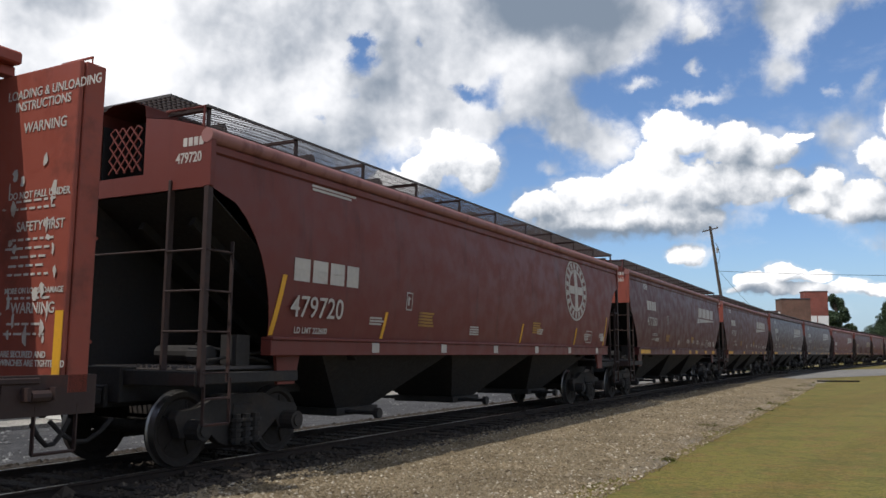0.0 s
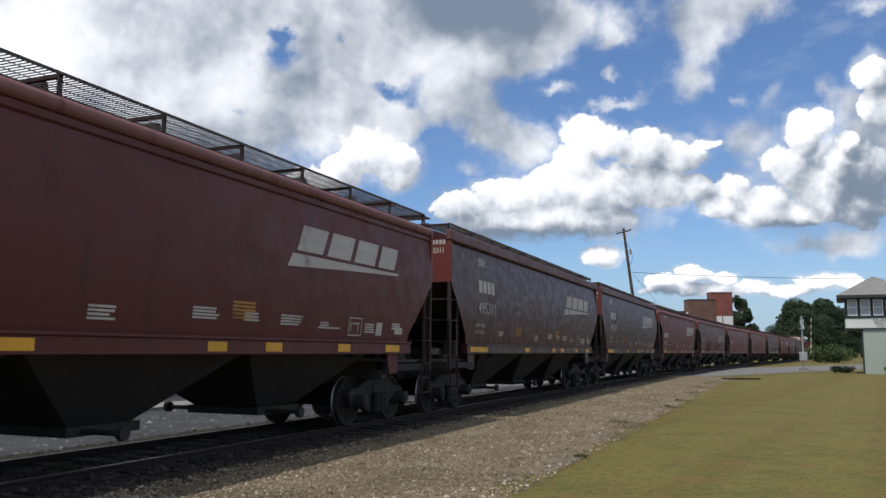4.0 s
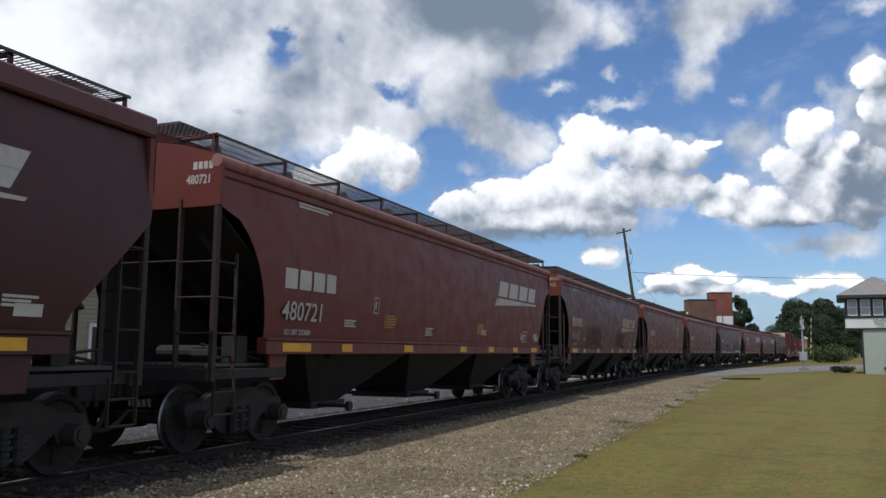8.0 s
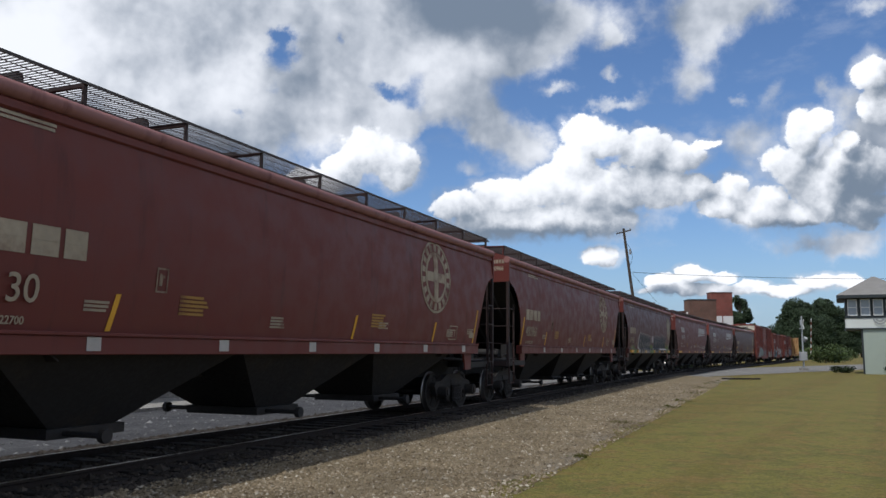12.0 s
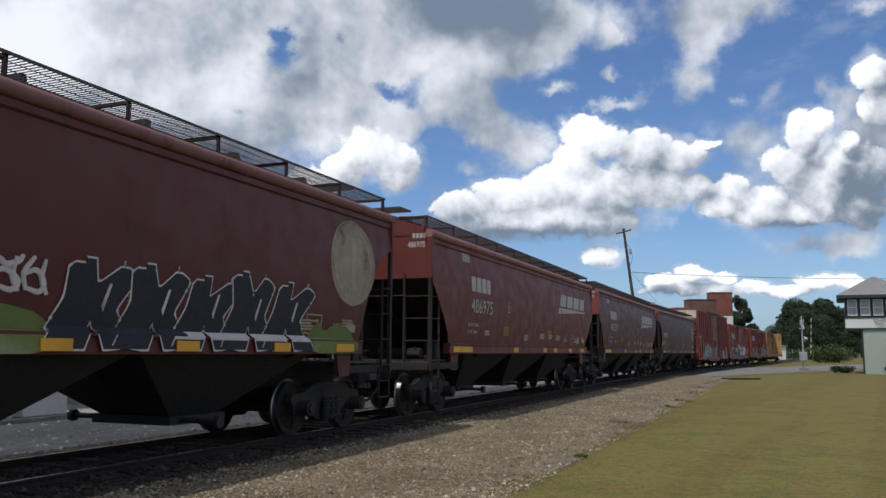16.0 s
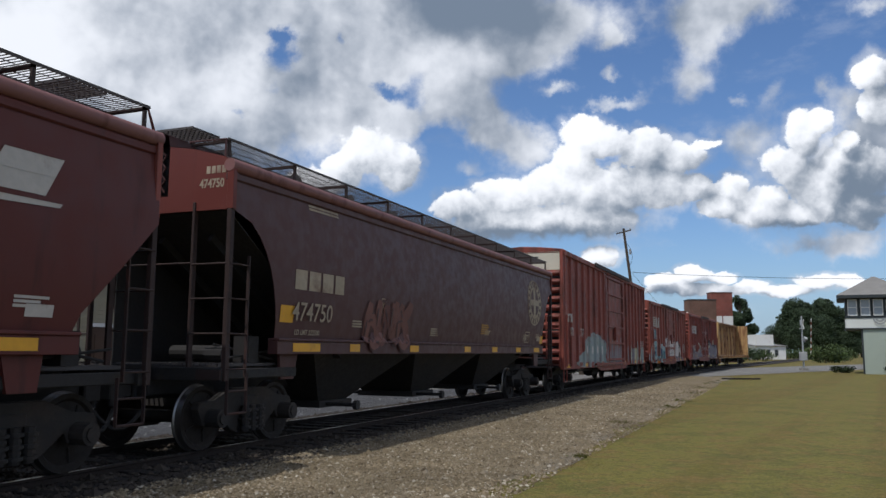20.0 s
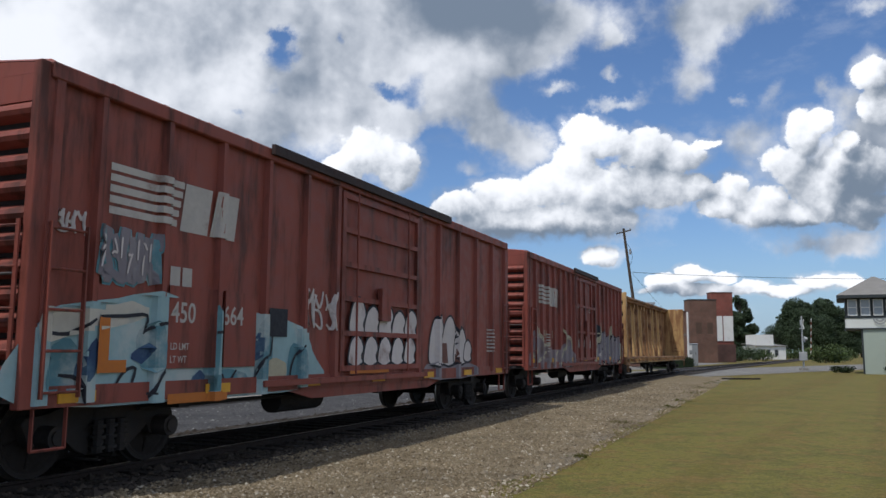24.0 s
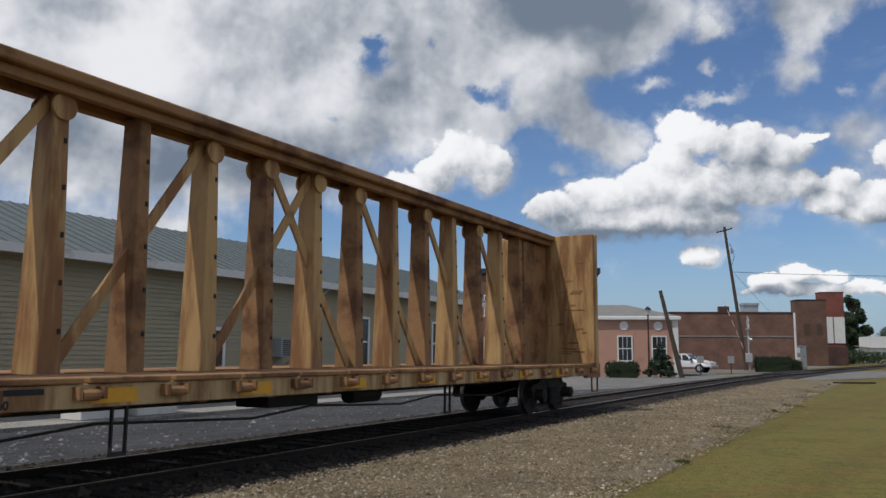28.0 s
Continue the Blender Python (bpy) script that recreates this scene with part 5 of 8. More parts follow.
            for j in range(len(lo) - 1):
                bm.faces.new((lo[j], lo[j + 1], hi[j + 1], hi[j]))


def on_hopper(x, z):
    return hopper_y(z) if z > 1.61 else -1.607


def arch(x, z, w, h, lean=0.1):
    """A fat round-topped shape."""
    return rounded([(x - w / 2, z), (x - w * 0.52, z + h * 0.5), (x - w * 0.25 + lean, z + h * 0.95), (x + w * 0.2 + lean, z + h), (x + w * 0.55 + lean * 0.6, z + h * 0.6), (x + w * 0.36, z + h * 0.3), (x + w * 0.5, z)], 4)


def shard(x, z, w, h, lean=0.0, foot=0.25):
    """An angular forked shape with two feet."""
    return [(x - w / 2, z), (x - w * 0.28, z + h * 0.55), (x - w * 0.30 + lean, z + h * 0.92), (x - w * 0.05 + lean, z + h), (x + w * 0.02, z + h * 0.72), (x + w * 0.25 + lean, z + h * 0.97),
            (x + w * 0.42 + lean, z + h * 0.86), (x + w * 0.24, z + h * 0.45), (x + w / 2, z), (x + w * (0.5 - foot), z), (x, z + h * 0.32), (x - w * (0.5 - foot), z)]


def sprayed(car, shapes, lay, low, fill, edge, rim=0.03, off=0.006, marks=(), glint=None):
    """A sprayed piece: outlined shapes side by side, with small marks cut into them."""
    bo, bm, bs = bmesh.new(), bmesh.new(), bmesh.new()
    for i, q in enumerate(shapes):
        daub(bo, swollen(q, rim), off + 0.0012 * i, lay, low)
        daub(bm, q, off + 0.0012 * i + 0.0007, lay, low)
    g = part("graffiti", bm, fill, car, "sprayed overlapping shapes")
    part("outline", bo, edge, g)
    for q in marks:
        daub(bs, q, off + 0.0012 * len(shapes) + 0.001, lay, low)
    if marks:
        part("highlight", bs, glint or edge, g)
    else:
        bs.free()
    return g


def wash(car, name, pts, lay, low, material, off=0.003):
    """A sprayed ground with a soft wavy outline."""
    bm = bmesh.new()
    daub(bm, rounded(pts, 4), off, lay, low)
    return part(name, bm, material, car)


def oval(x, z, a, b, n=12):
    return [(x + a * math.cos(2 * math.pi * i / n), z + b * math.sin(2 * math.pi * i / n)) for i in range(n)]


SPRAY_AQUA = mat("spray_pale_aqua", (0.27, 0.40, 0.42), 0.7, vary=0.3, scale=1.5, dirt=(0.44, 0.48, 0.46), dirt_amount=0.5, bump=0.0)
SPRAY_NAVY = mat("spray_navy", (0.03, 0.06, 0.13), 0.7, vary=0.4, scale=2.0, dirt=(0.10, 0.18, 0.24), dirt_amount=0.4, bump=0.0)
SPRAY_BONE = mat("spray_bone", (0.50, 0.47, 0.40), 0.7, vary=0.3, scale=1.5, dirt=(0.30, 0.34, 0.32), dirt_amount=0.4, bump=0.0)
SPRAY_DUSK = mat("spray_dusky_lilac", (0.25, 0.205, 0.215), 0.7, vary=0.4, scale=1.2, dirt=(0.12, 0.08, 0.075), dirt_amount=0.45, bump=0.0)
GHOST = mat("faded_emblem_ground", (0.30, 0.265, 0.205), 0.8, vary=0.25, scale=2.0, dirt=(0.20, 0.14, 0.11), dirt_amount=0.35, bump=0.0)
SPRAY_WHITE = mat("spray_white", (0.55, 0.50, 0.48), 0.7, vary=0.25, scale=2.0, dirt=(0.2, 0.1, 0.08), dirt_amount=0.25, bump=0.0)
SPRAY_GREY = mat("spray_grey", (0.20, 0.18, 0.20), 0.7, vary=0.3, scale=2.0, dirt=(0.3, 0.29, 0.28), dirt_amount=0.35, bump=0.0)
SPRAY_BLACK = mat("spray_black", (0.02, 0.022, 0.03), 0.65, vary=0.3, bump=0.0)
SPRAY_TEAL = mat("spray_teal", (0.10, 0.22, 0.26), 0.7, vary=0.4, scale=2.0, dirt=(0.42, 0.45, 0.43), dirt_amount=0.5, bump=0.0)
SPRAY_PINK = mat("spray_faded_red", (0.16, 0.075, 0.06), 0.75, vary=0.4, dirt=(0.09, 0.035, 0.03), dirt_amount=0.4, bump=0.0)
SPRAY_FAINT = mat("spray_faint_brown", (0.105, 0.036, 0.027), 0.75, vary=0.4, dirt=(0.07, 0.02, 0.017), dirt_amount=0.5, bump=0.0)
SPRAY_CREAM = mat("spray_cream", (0.42, 0.39, 0.28), 0.7, vary=0.3, dirt=(0.2, 0.12, 0.08), dirt_amount=0.3, bump=0.0)
SPRAY_ORANGE = mat("spray_orange", (0.45, 0.15, 0.03), 0.7, vary=0.3, bump=0.0)
SPRAY_GREEN = mat("spray_green", (0.13, 0.17, 0.05), 0.7, vary=0.4, dirt=(0.3, 0.3, 0.2), dirt_amount=0.3, bump=0.0)


def boxcar(half, top, sill, paint, door, ribs, roof_band=False, panels=5, first=None):
    """A boxcar with outside posts, plug or sliding door, ribbed ends and side ladders."""
    car = tagged(new("boxcar"), "x", "freight car", group="boxcars of the train")
    W = 1.52
    d0, d1 = door
    POSTS[car.name] = (d0, d1, [])
    for ys in (-1, 1):
        y0, y1 = sorted((ys * W, ys * (W - 0.05)))
        for a, b, k in ((-half, d0, ribs[0]), (d1, half, ribs[1])):
            for i in range(k):
                bm = bmesh.new()
                box(bm, a + (b - a) * i / k, a + (b - a) * (i + 1) / k, y0, y1, sill + 0.1, top - 0.1)
                part("side_sheet", bm, paint, car)
        for a, b, k in ((-half, d0, ribs[0]), (d1, half, ribs[1])):
            for i in range(k + 1):
                x = a + (b - a) * i / k
                if first is not None and a < 0 and i > 0:
                    x = first + (b - first) * (i - 1) / (k - 1)
                w = 0.07 if 0 < i < k else 0.10
                x = min(max(x, a + w), b - w)
                if ys < 0:
                    POSTS[car.name][2].append(x)
                bm = bmesh.new()
                o = ys * W
                v = [(x - w, o), (x - w * 0.55, o + ys * 0.085), (x + w * 0.55, o + ys * 0.085), (x + w, o)]
                extrude(bm, [(p, q, sill + 0.1) for p, q in v], (0, 0, top - 0.28 - sill))
                bmesh.ops.recalc_face_normals(bm, faces=bm.faces)
                part("side_post", bm, paint, car)
        bm = bmesh.new()
        y0, y1 = sorted((ys * (W - 0.02), ys * (W + 0.10)))
        box(bm, -half - 0.02, half + 0.02, y0, y1, top - 0.20, top - 0.02)
        part("top_chord", bm, paint, car, bevel=0.015)
        bm = bmesh.new()
        y0, y1 = sorted((ys * (W - 0.06), ys * (W + 0.03)))
        box(bm, -half, half, y0, y1, sill, sill + 0.22)
        plate(bm, [(d0 - 1.6, ys * (W + 0.0), sill + 0.02), (d1 + 1.6, ys * (W + 0.0), sill + 0.02), (d1 + 0.7, ys * (W + 0.0), sill - 0.16), (d0 - 0.7, ys * (W + 0.0), sill - 0.16)], 0.03)
        part("side_sill", bm, paint, car)
        # door with its panels, rails and lock rods
        bm = bmesh.new()
        y0, y1 = sorted((ys * (W - 0.03), ys * (W + 0.035)))
        box(bm, d0, d1, y0, y1, sill + 0.2, top - 0.2)
        door_ob = part("door", bm, paint, car, "closed sliding door with ribbed panels", bevel=0.01)
        bm = bmesh.new()
        k = panels
        for i in range(k + 1):
            z = sill + 0.3 + (top - sill - 0.62) * i / k
            y0, y1 = sorted((ys * (W + 0.035), ys * (W + 0.105)))
            box(bm, d0 + 0.05, d1 - 0.05, y0, y1, z - 0.045, z + 0.045)
        for x in (d0 + 0.06, d1 - 0.06) + ((d0 + 0.75, d0 + 1.6, d1 - 0.75) if panels == 3 else ()):
            y0, y1 = sorted((ys * (W + 0.035), ys * (W + 0.10)))
            box(bm, x - 0.06, x + 0.06, y0, y1, sill + 0.25, top - 0.25)
        part("door_rib", bm, paint, door_ob)
        bm = bmesh.new()
        for x in (d0 + 0.55, d1 - 0.55):
            rod(bm, (x, ys * (W + 0.10), sill + 0.2), (x, ys * (W + 0.10), top - 0.2), 0.022, 8)
        box(bm, (d0 + d1) / 2 - 0.22, (d0 + d1) / 2 + 0.16, *sorted((ys * (W + 0.07), ys * (W + 0.17))), sill + 1.15, sill + 1.75)
        part("lock_rod", bm, paint, door_ob)
        for z in (sill + 0.12, top - 0.14):
            bm = bmesh.new()
            if z > 2:
                box(bm, *((d0 - 0.3, d1 + 0.3) if panels == 3 else (d0 - 2.2, d1 + 1.6)), *sorted((ys * (W + 0.105), ys * (W + 0.17))), z + 0.02, z + 0.17)
                part("door_track", bm, POST_BROWN, car, "dark raised door track")
            else:
                box(bm, d0 - 2.2, d1 + 0.4, *sorted((ys * (W + 0.04), ys * (W + 0.13))), z - 0.045, z + 0.045)
                part("door_track", bm, paint, car)
    prof = [(-W - 0.08, top - 0.05), (-W, top - 0.01), (-0.7, top + 0.08), (0, top + 0.12), (0.7, top + 0.08), (W, top - 0.01), (W + 0.08, top - 0.05)]
    for a in range(18):
        bm = bmesh.new()
        xa, xb = -half - 0.03 + a * (2 * half + 0.06) / 18, -half - 0.03 + (a + 1) * (2 * half + 0.06) / 18
        v = [[bm.verts.new((x, y, z + dz)) for y, z in prof] for x, dz in ((xa, 0.0), (xa + 0.05, 0.035), (xa + 0.1, 0.0), (xb, 0.0))]
        for p, q in zip(v, v[1:]):
            for i in range(len(prof) - 1):
                bm.faces.new((p[i], p[i + 1], q[i + 1], q[i]))
        part("roof_panel", bm, paint, car)
    bm = bmesh.new()
    box(bm, -half + 0.05, half - 0.05, -W + 0.04, W - 0.04, sill + 0.05, sill + 0.2)
    box(bm, -half - 0.3, half + 0.3, -0.25, 0.25, sill - 0.15, sill + 0.12)
    for x in (-half + 2.4, -1.6, 1.6, half - 2.4):
        box(bm, x - 0.1, x + 0.1, -W + 0.05, W - 0.05, sill - 0.12, sill + 0.1)
    rod(bm, (-2.5, -0.9, sill - 0.2), (-1.2, -0.9, sill - 0.2), 0.2, 12)
    rod(bm, (-half + 2, -1.1, sill - 0.12), (half - 2, -1.1, sill - 0.12), 0.03, 8)
    part("underframe", bm, BLACK_STEEL, car)
    for sd in (-1, 1):
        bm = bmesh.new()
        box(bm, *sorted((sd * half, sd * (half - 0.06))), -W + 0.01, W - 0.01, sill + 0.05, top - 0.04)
        # the black sheet stands for shade in the gaps between the corrugations
        panel = part("end_wall", bm, BLACK_STEEL, car, "end sheet, black for the shade between its ribs")
        for y in (-W, W):
            bm = bmesh.new()
            box(bm, *sorted((sd * (half - 0.1), sd * (half + 0.14))), y - 0.06, y + 0.06, sill, top - 0.03)
            part("corner_post", bm, paint, car, bevel=0.01)
        rows = 11
        for i in range(rows):
            bm = bmesh.new()
            z = sill + 0.32 + (top - sill - (1.15 if roof_band else 0.85)) * i / (rows - 1)
            v = [(sd * half, z - 0.11), (sd * (half + 0.10), z - 0.05), (sd * (half + 0.12), z), (sd * (half + 0.10), z + 0.05), (sd * half, z + 0.11)]
            extrude(bm, [(px, -W + 0.08, pz) for px, pz in v], (0, 2 * W - 0.16, 0))
            part("end_corrugation", bm, paint, car)
        # gable under the roof and the plain sheet above the ribs
        bm = bmesh.new()
        extrude(bm, [(sd * (half - 0.02), p, q - 0.01) for p, q in prof] + [(sd * (half - 0.02), W, top - 0.12), (sd * (half - 0.02), -W, top - 0.12)], (sd * 0.05, 0, 0))
        part("end_gable", bm, paint, car)
        if not roof_band:
            bm = bmesh.new()
            box(bm, *sorted((sd * (half + 0.002), sd * (half + 0.035))), -W + 0.07, W - 0.07, top - 0.42, top - 0.125)
            part("end_top_sheet", bm, paint, car)
        if roof_band:
            bm = bmesh.new()
            box(bm, *sorted((sd * (half + 0.002), sd * (half + 0.03))), -W + 0.07, W - 0.07, top - 0.72, top - 0.06)
            part("end_band", bm, CREAM, car, "cream painted band along the top of the end")
        for ys in (-1, 1):
            ladder("end_ladder", car, paint, (sd * (half + 0.17), ys * (W - 0.08)), (sd * (half + 0.17), ys * (W - 0.55)), sill + 0.1, sill + 1.9, 0.42)
            ladder("side_ladder", car, paint, (sd * (half - 0.05), ys * (W + 0.13)), (sd * (half - 0.52), ys * (W + 0.13)), sill + 0.1, sill + 1.9, 0.42)
            bm = bmesh.new()
            for x in (half - 0.08, half - 0.5):
                bar(bm, (sd * x, ys * W, sill - 0.42), (sd * x, ys * W, sill + 0.1), 0.045, 0.015)
            rod(bm, (sd * (half - 0.08), ys * W, sill - 0.42), (sd * (half - 0.5), ys * W, sill - 0.42), 0.018, 6)
            part("sill_step", bm, paint, car)
        bm = bmesh.new()
        box(bm, *sorted((sd * (half + 0.12), sd * (half + 0.55))), -1.2, 1.2, sill + 0.06, sill + 0.11)
        rod(bm, (sd * (half + 0.16), -W + 0.1, sill + 1.35), (sd * (half + 0.16), W - 0.1, sill + 1.35), 0.016, 6)
        part("end_platform", bm, GALV, car)
        coupler(car, sd * (half + 0.55), sd)
        bogie(car, sd * (half - 1.6))
    return car


def wrapped_bars(car, name, rects, material, shear=0.0, off=0.0):
    """Painted bars (x, z, w, h) that follow a boxcar's sheet and posts."""
    bm = bmesh.new()
    for x, z, w, h in rects:
        k = max(1, int(w / 0.03))
        low, high = [], []
        for i in range(k + 1):
            p = x + w * i / k
            low.append(bm.verts.new((p, box_y(car, p) - 0.003 - off, z)))
            q = p + shear * h
            high.append(bm.verts.new((q, box_y(car, q) - 0.003 - off, z + h)))
        for i in range(k):
            bm.faces.new((low[i], low[i + 1], high[i + 1], high[i]))
    return part(name, bm, material, car)


def ns_marks(car, half, inset=1.27):
    """Striped emblem: pale stripes that run into two blocks."""
    x0, z0 = -half + inset, 2.91
    wrapped_bars(car, "striped_emblem", [(x0, z0 + 0.04 + i * 0.125, 1.12 + 0.03 * i, 0.085) for i in range(5)], LETTER)
    for x in (x0 + 1.18, x0 + 1.76):
        wrapped_bars(car, "owner_mark", [(x, z0, 0.53, 0.62)], LETTER, 0.14)


SPRAY_HAZE = mat("spray_pale_teal", (0.26, 0.30, 0.29), 0.7, vary=0.35, scale=1.2, dirt=(0.17, 0.12, 0.11), dirt_amount=0.35, bump=0.0)
SPRAY_LILAC = mat("spray_lilac_grey", (0.225, 0.205, 0.225), 0.7, vary=0.3, scale=1.2, dirt=(0.17, 0.12, 0.11), dirt_amount=0.35, bump=0.0)


def box_print(car, half):
    for x in (-half + 2.1, half - 1.5, half - 1.2):
        wrapped_bars(car, "small_print", [(x, 1.95 - i * 0.09, 0.22 + 0.08 * (i % 3), 0.04) for i in range(7)], LETTER)


def centerbeam(paint, dark, red=False):
    """A bulkhead flat car with a tall truss along its middle."""
    car = tagged(new("centerbeam_flat_car"), "x", "freight car")
    half = 11.4
    for ys in (-1, 1):
        bm = bmesh.new()
        box(bm, -half + 0.2, half - 0.2, *sorted((ys * 1.42, ys * 1.50)), 0.86, 1.10)
        part("side_sill", bm, dark if red else SILL_YELLOW, car, bevel=0.01)
    bm = bmesh.new()
    box(bm, -half, half, -0.3, 0.3, 0.72, 1.06)
    part("center_sill", bm, BLACK_STEEL, car, bevel=0.01)
    for ys in (-1, 1):
        for i in range(20):
            bm = bmesh.new()
            x = -half + 0.5 + i * (2 * half - 1.0) / 20
            box(bm, x + 0.03, x + (2 * half - 1.0) / 20 - 0.03, *sorted((ys * 0.35, ys * 1.54)), 1.10, 1.16)
            part("deck_riser", bm, dark, car, bevel=0.01)
        for i in range(21):
            bm = bmesh.new()
            x = -half + 0.55 + i * (2 * half - 1.1) / 20
            rod(bm, (x - 0.10, ys * 1.56, 0.99), (x + 0.10, ys * 1.56, 0.99), 0.055, 10)
            box(bm, x - 0.16, x - 0.12, *sorted((ys * 1.5, ys * 1.62)), 0.95, 1.07)
            box(bm, x + 0.12, x + 0.16, *sorted((ys * 1.5, ys * 1.62)), 0.95, 1.07)
            part("winch", bm, dark, car, "rusty strap winch")
        bm = bmesh.new()
        box(bm, 0, 0.58, *sorted((ys * 1.502, ys * 1.508)), 0.90, 1.05)
        stripe = part("reflective_stripe", bm, YELLOW, car, "yellow reflective stripe")
        stripe.matrix_basis = pose(-10.6, 0, 0)
        for i in range(1, 10):
            share("reflective_stripe", stripe.data, car, pose(-10.6 + i * 2.1, 0, 0), "yellow reflective stripe")
    bm = bmesh.new()
    for x in np.arange(-half + 1.5, half - 1, 1.2):
        box(bm, x - 0.06, x + 0.06, -1.42, 1.42, 0.84, 1.08)
    part("cross_bearer", bm, dark, car)
    # posts, in bright and rusted turns, thicker at the foot
    k = 0
    for x in np.arange(-9.86, 9.9, 1.2):
        bm = bmesh.new()
        wa, wb = (0.15, 0.09) if k % 2 == 1 else (0.12, 0.085)
        ya, yb = 0.23, 0.16
        va = [bm.verts.new((x + i * wa, j * ya, 1.14)) for i, j in ((-1, -1), (1, -1), (1, 1), (-1, 1))]
        vb = [bm.verts.new((x + i * wb, j * yb, 4.40)) for i, j in ((-1, -1), (1, -1), (1, 1), (-1, 1))]
        for i in range(4):
            bm.faces.new((va[i], va[(i + 1) % 4], vb[(i + 1) % 4], vb[i]))
        bm.faces.new(va[::-1]), bm.faces.new(vb)
        post = part("post", bm, paint if k % 2 == 1 else dark, car, bevel=0.012)
        for z in np.arange(1.6, 4.2, 0.55):
            t = (z - 1.14) / 3.2
            yy, xx = -(ya + (yb - ya) * t), x + wa + (wb - wa) * t - 0.05
            if "strap_hook" not in MESHES:
                bm = bmesh.new()
                box(bm, -0.018, 0.018, -0.012, 0.008, 0, 0.06)
                hook = part("strap_hook", bm, BLACK_STEEL, post)
                hook.matrix_basis = pose(xx, yy, z)
                MESHES["strap_hook"] = hook.data
            else:
                share("strap_hook", MESHES["strap_hook"], post, pose(xx, yy, z))
        k += 1
    # diagonals: towards the middle from both ends, flat bars on each face
    for ys in (-1, 1):
        for x0, x1 in ((-8.55, -6.36), (-6.15, -3.96), (-3.75, -1.56), (-1.35, 0.84), (9.24, 7.05), (6.84, 4.65), (4.44, 2.25), (2.04, -0.15)):
            if ys > 0:
                continue
            bm = bmesh.new()
            bar(bm, (x0, -0.05, 1.18), (x1, -0.05, 4.30), 0.05, 0.15)
            part("diagonal_brace", bm, paint, car, bevel=0.008)
        for x in (-6.26, -3.86, -1.46, 0.94, -0.26, 2.14, 4.54, 6.94):
            bm = bmesh.new()
            rod(bm, (x, ys * 0.165, 4.22), (x, ys * 0.205, 4.22), 0.16, 16)
            part("gusset", bm, paint, car)
    for ys in (-1, 1):
        bm = bmesh.new()
        box(bm, -half + 0.5, half - 0.2, *sorted((ys * 0.16, ys * 0.30)), 4.36, 4.477)
        part("chord_web", bm, dark if not red else paint, car, bevel=0.01)
    bm = bmesh.new()
    box(bm, -half + 0.5, half - 0.2, -0.42, 0.42, 4.48, 4.62)
    part("top_chord", bm, dark if not red else paint, car, bevel=0.02)
    for x0, x1 in ((-half + 0.66, -9.75), (9.6, half - 0.3)):
        bm = bmesh.new()
        box(bm, x0, x1, -0.14, 0.14, 1.14, 4.32)
        part("end_web", bm, dark, car)
    for sd in (-1, 1):
        # the nearer bulkhead is lower and stands farther in
        he, ht = (half - 0.35, 4.40) if sd < 0 and not red else (half, 4.33 if red else 4.62)
        bm = bmesh.new()
        deep = 0.30
        box(bm, *sorted((sd * (he - deep), sd * (he - deep + 0.06))), -1.50, 1.50, 1.06, ht)
        bh = part("bulkhead", bm, BULK_RED if red else BEAM_YELLOW, car, bevel=0.01)
        for y in (-1.44, 1.44):
            bm = bmesh.new()
            box(bm, *sorted((sd * (he - deep + 0.065), sd * he)), y - 0.08, y + 0.08, 1.0, ht)
            part("bulkhead_post", bm, BULK_RED if red else BEAM_YELLOW, bh, bevel=0.01)
        # thin black sheet added behind the ribs as the shade in their gaps
        bm = bmesh.new()
        box(bm, *sorted((sd * (he - 0.237), sd * (he - 0.230))), -1.36, 1.36, 1.06, ht - 0.05)
        part("recess_sheet", bm, BLACK_STEEL, bh)
        for i in range(6):
            bm = bmesh.new()
            z = 1.30 + i * (ht - 1.55) / 5
            v = [(sd * (he - 0.24), z - 0.20), (sd * (he - 0.03), z - 0.14), (sd * (he - 0.03), z + 0.14), (sd * (he - 0.24), z + 0.20)]
            extrude(bm, [(px, -1.36, pz) for px, pz in v], (0, 2.72, 0))
            part("bulkhead_rib", bm, BULK_RED if red else BEAM_YELLOW, bh)
        bm = bmesh.new()
        for y in (-0.5, 0.5):
            box(bm, *sorted((sd * (he - 0.05), sd * (he + 0.02))), y - 0.07, y + 0.07, 1.06, ht - 0.02)
        part("bulkhead_stay", bm, BULK_RED if red else BEAM_YELLOW, bh)
        for ys in (-1, 1):
            bm = bmesh.new()
            box(bm, *sorted((sd * (he - 0.9), sd * (he + 0.1))), *sorted((ys * 1.40, ys * 1.52)), 0.80, 1.18)
            for x in (he - 0.1, he - 0.55):
                bar(bm, (sd * x, ys * 1.5, 0.45), (sd * x, ys * 1.5, 0.9), 0.045, 0.015)
            rod(bm, (sd * (he - 0.1), ys * 1.5, 0.45), (sd * (he - 0.55), ys * 1.5, 0.45), 0.018, 6)
            part("corner_step", bm, dark, car)
        bm = bmesh.new()
        rod(bm, (sd * (he + 0.06), -1.45, 2.55), (sd * (he + 0.06), 1.45, 2.55), 0.018, 6)
        rod(bm, (sd * (he + 0.06), -1.45, 1.5), (sd * (he + 0.06), 1.45, 1.5), 0.018, 6)
        part("grab_iron", bm, paint, car)
        coupler(car, sd * (he + 0.1), sd)
        bogie(car, sd * (half - 2.15))
    for x in (-3.9, 3.1):
        bm = bmesh.new()
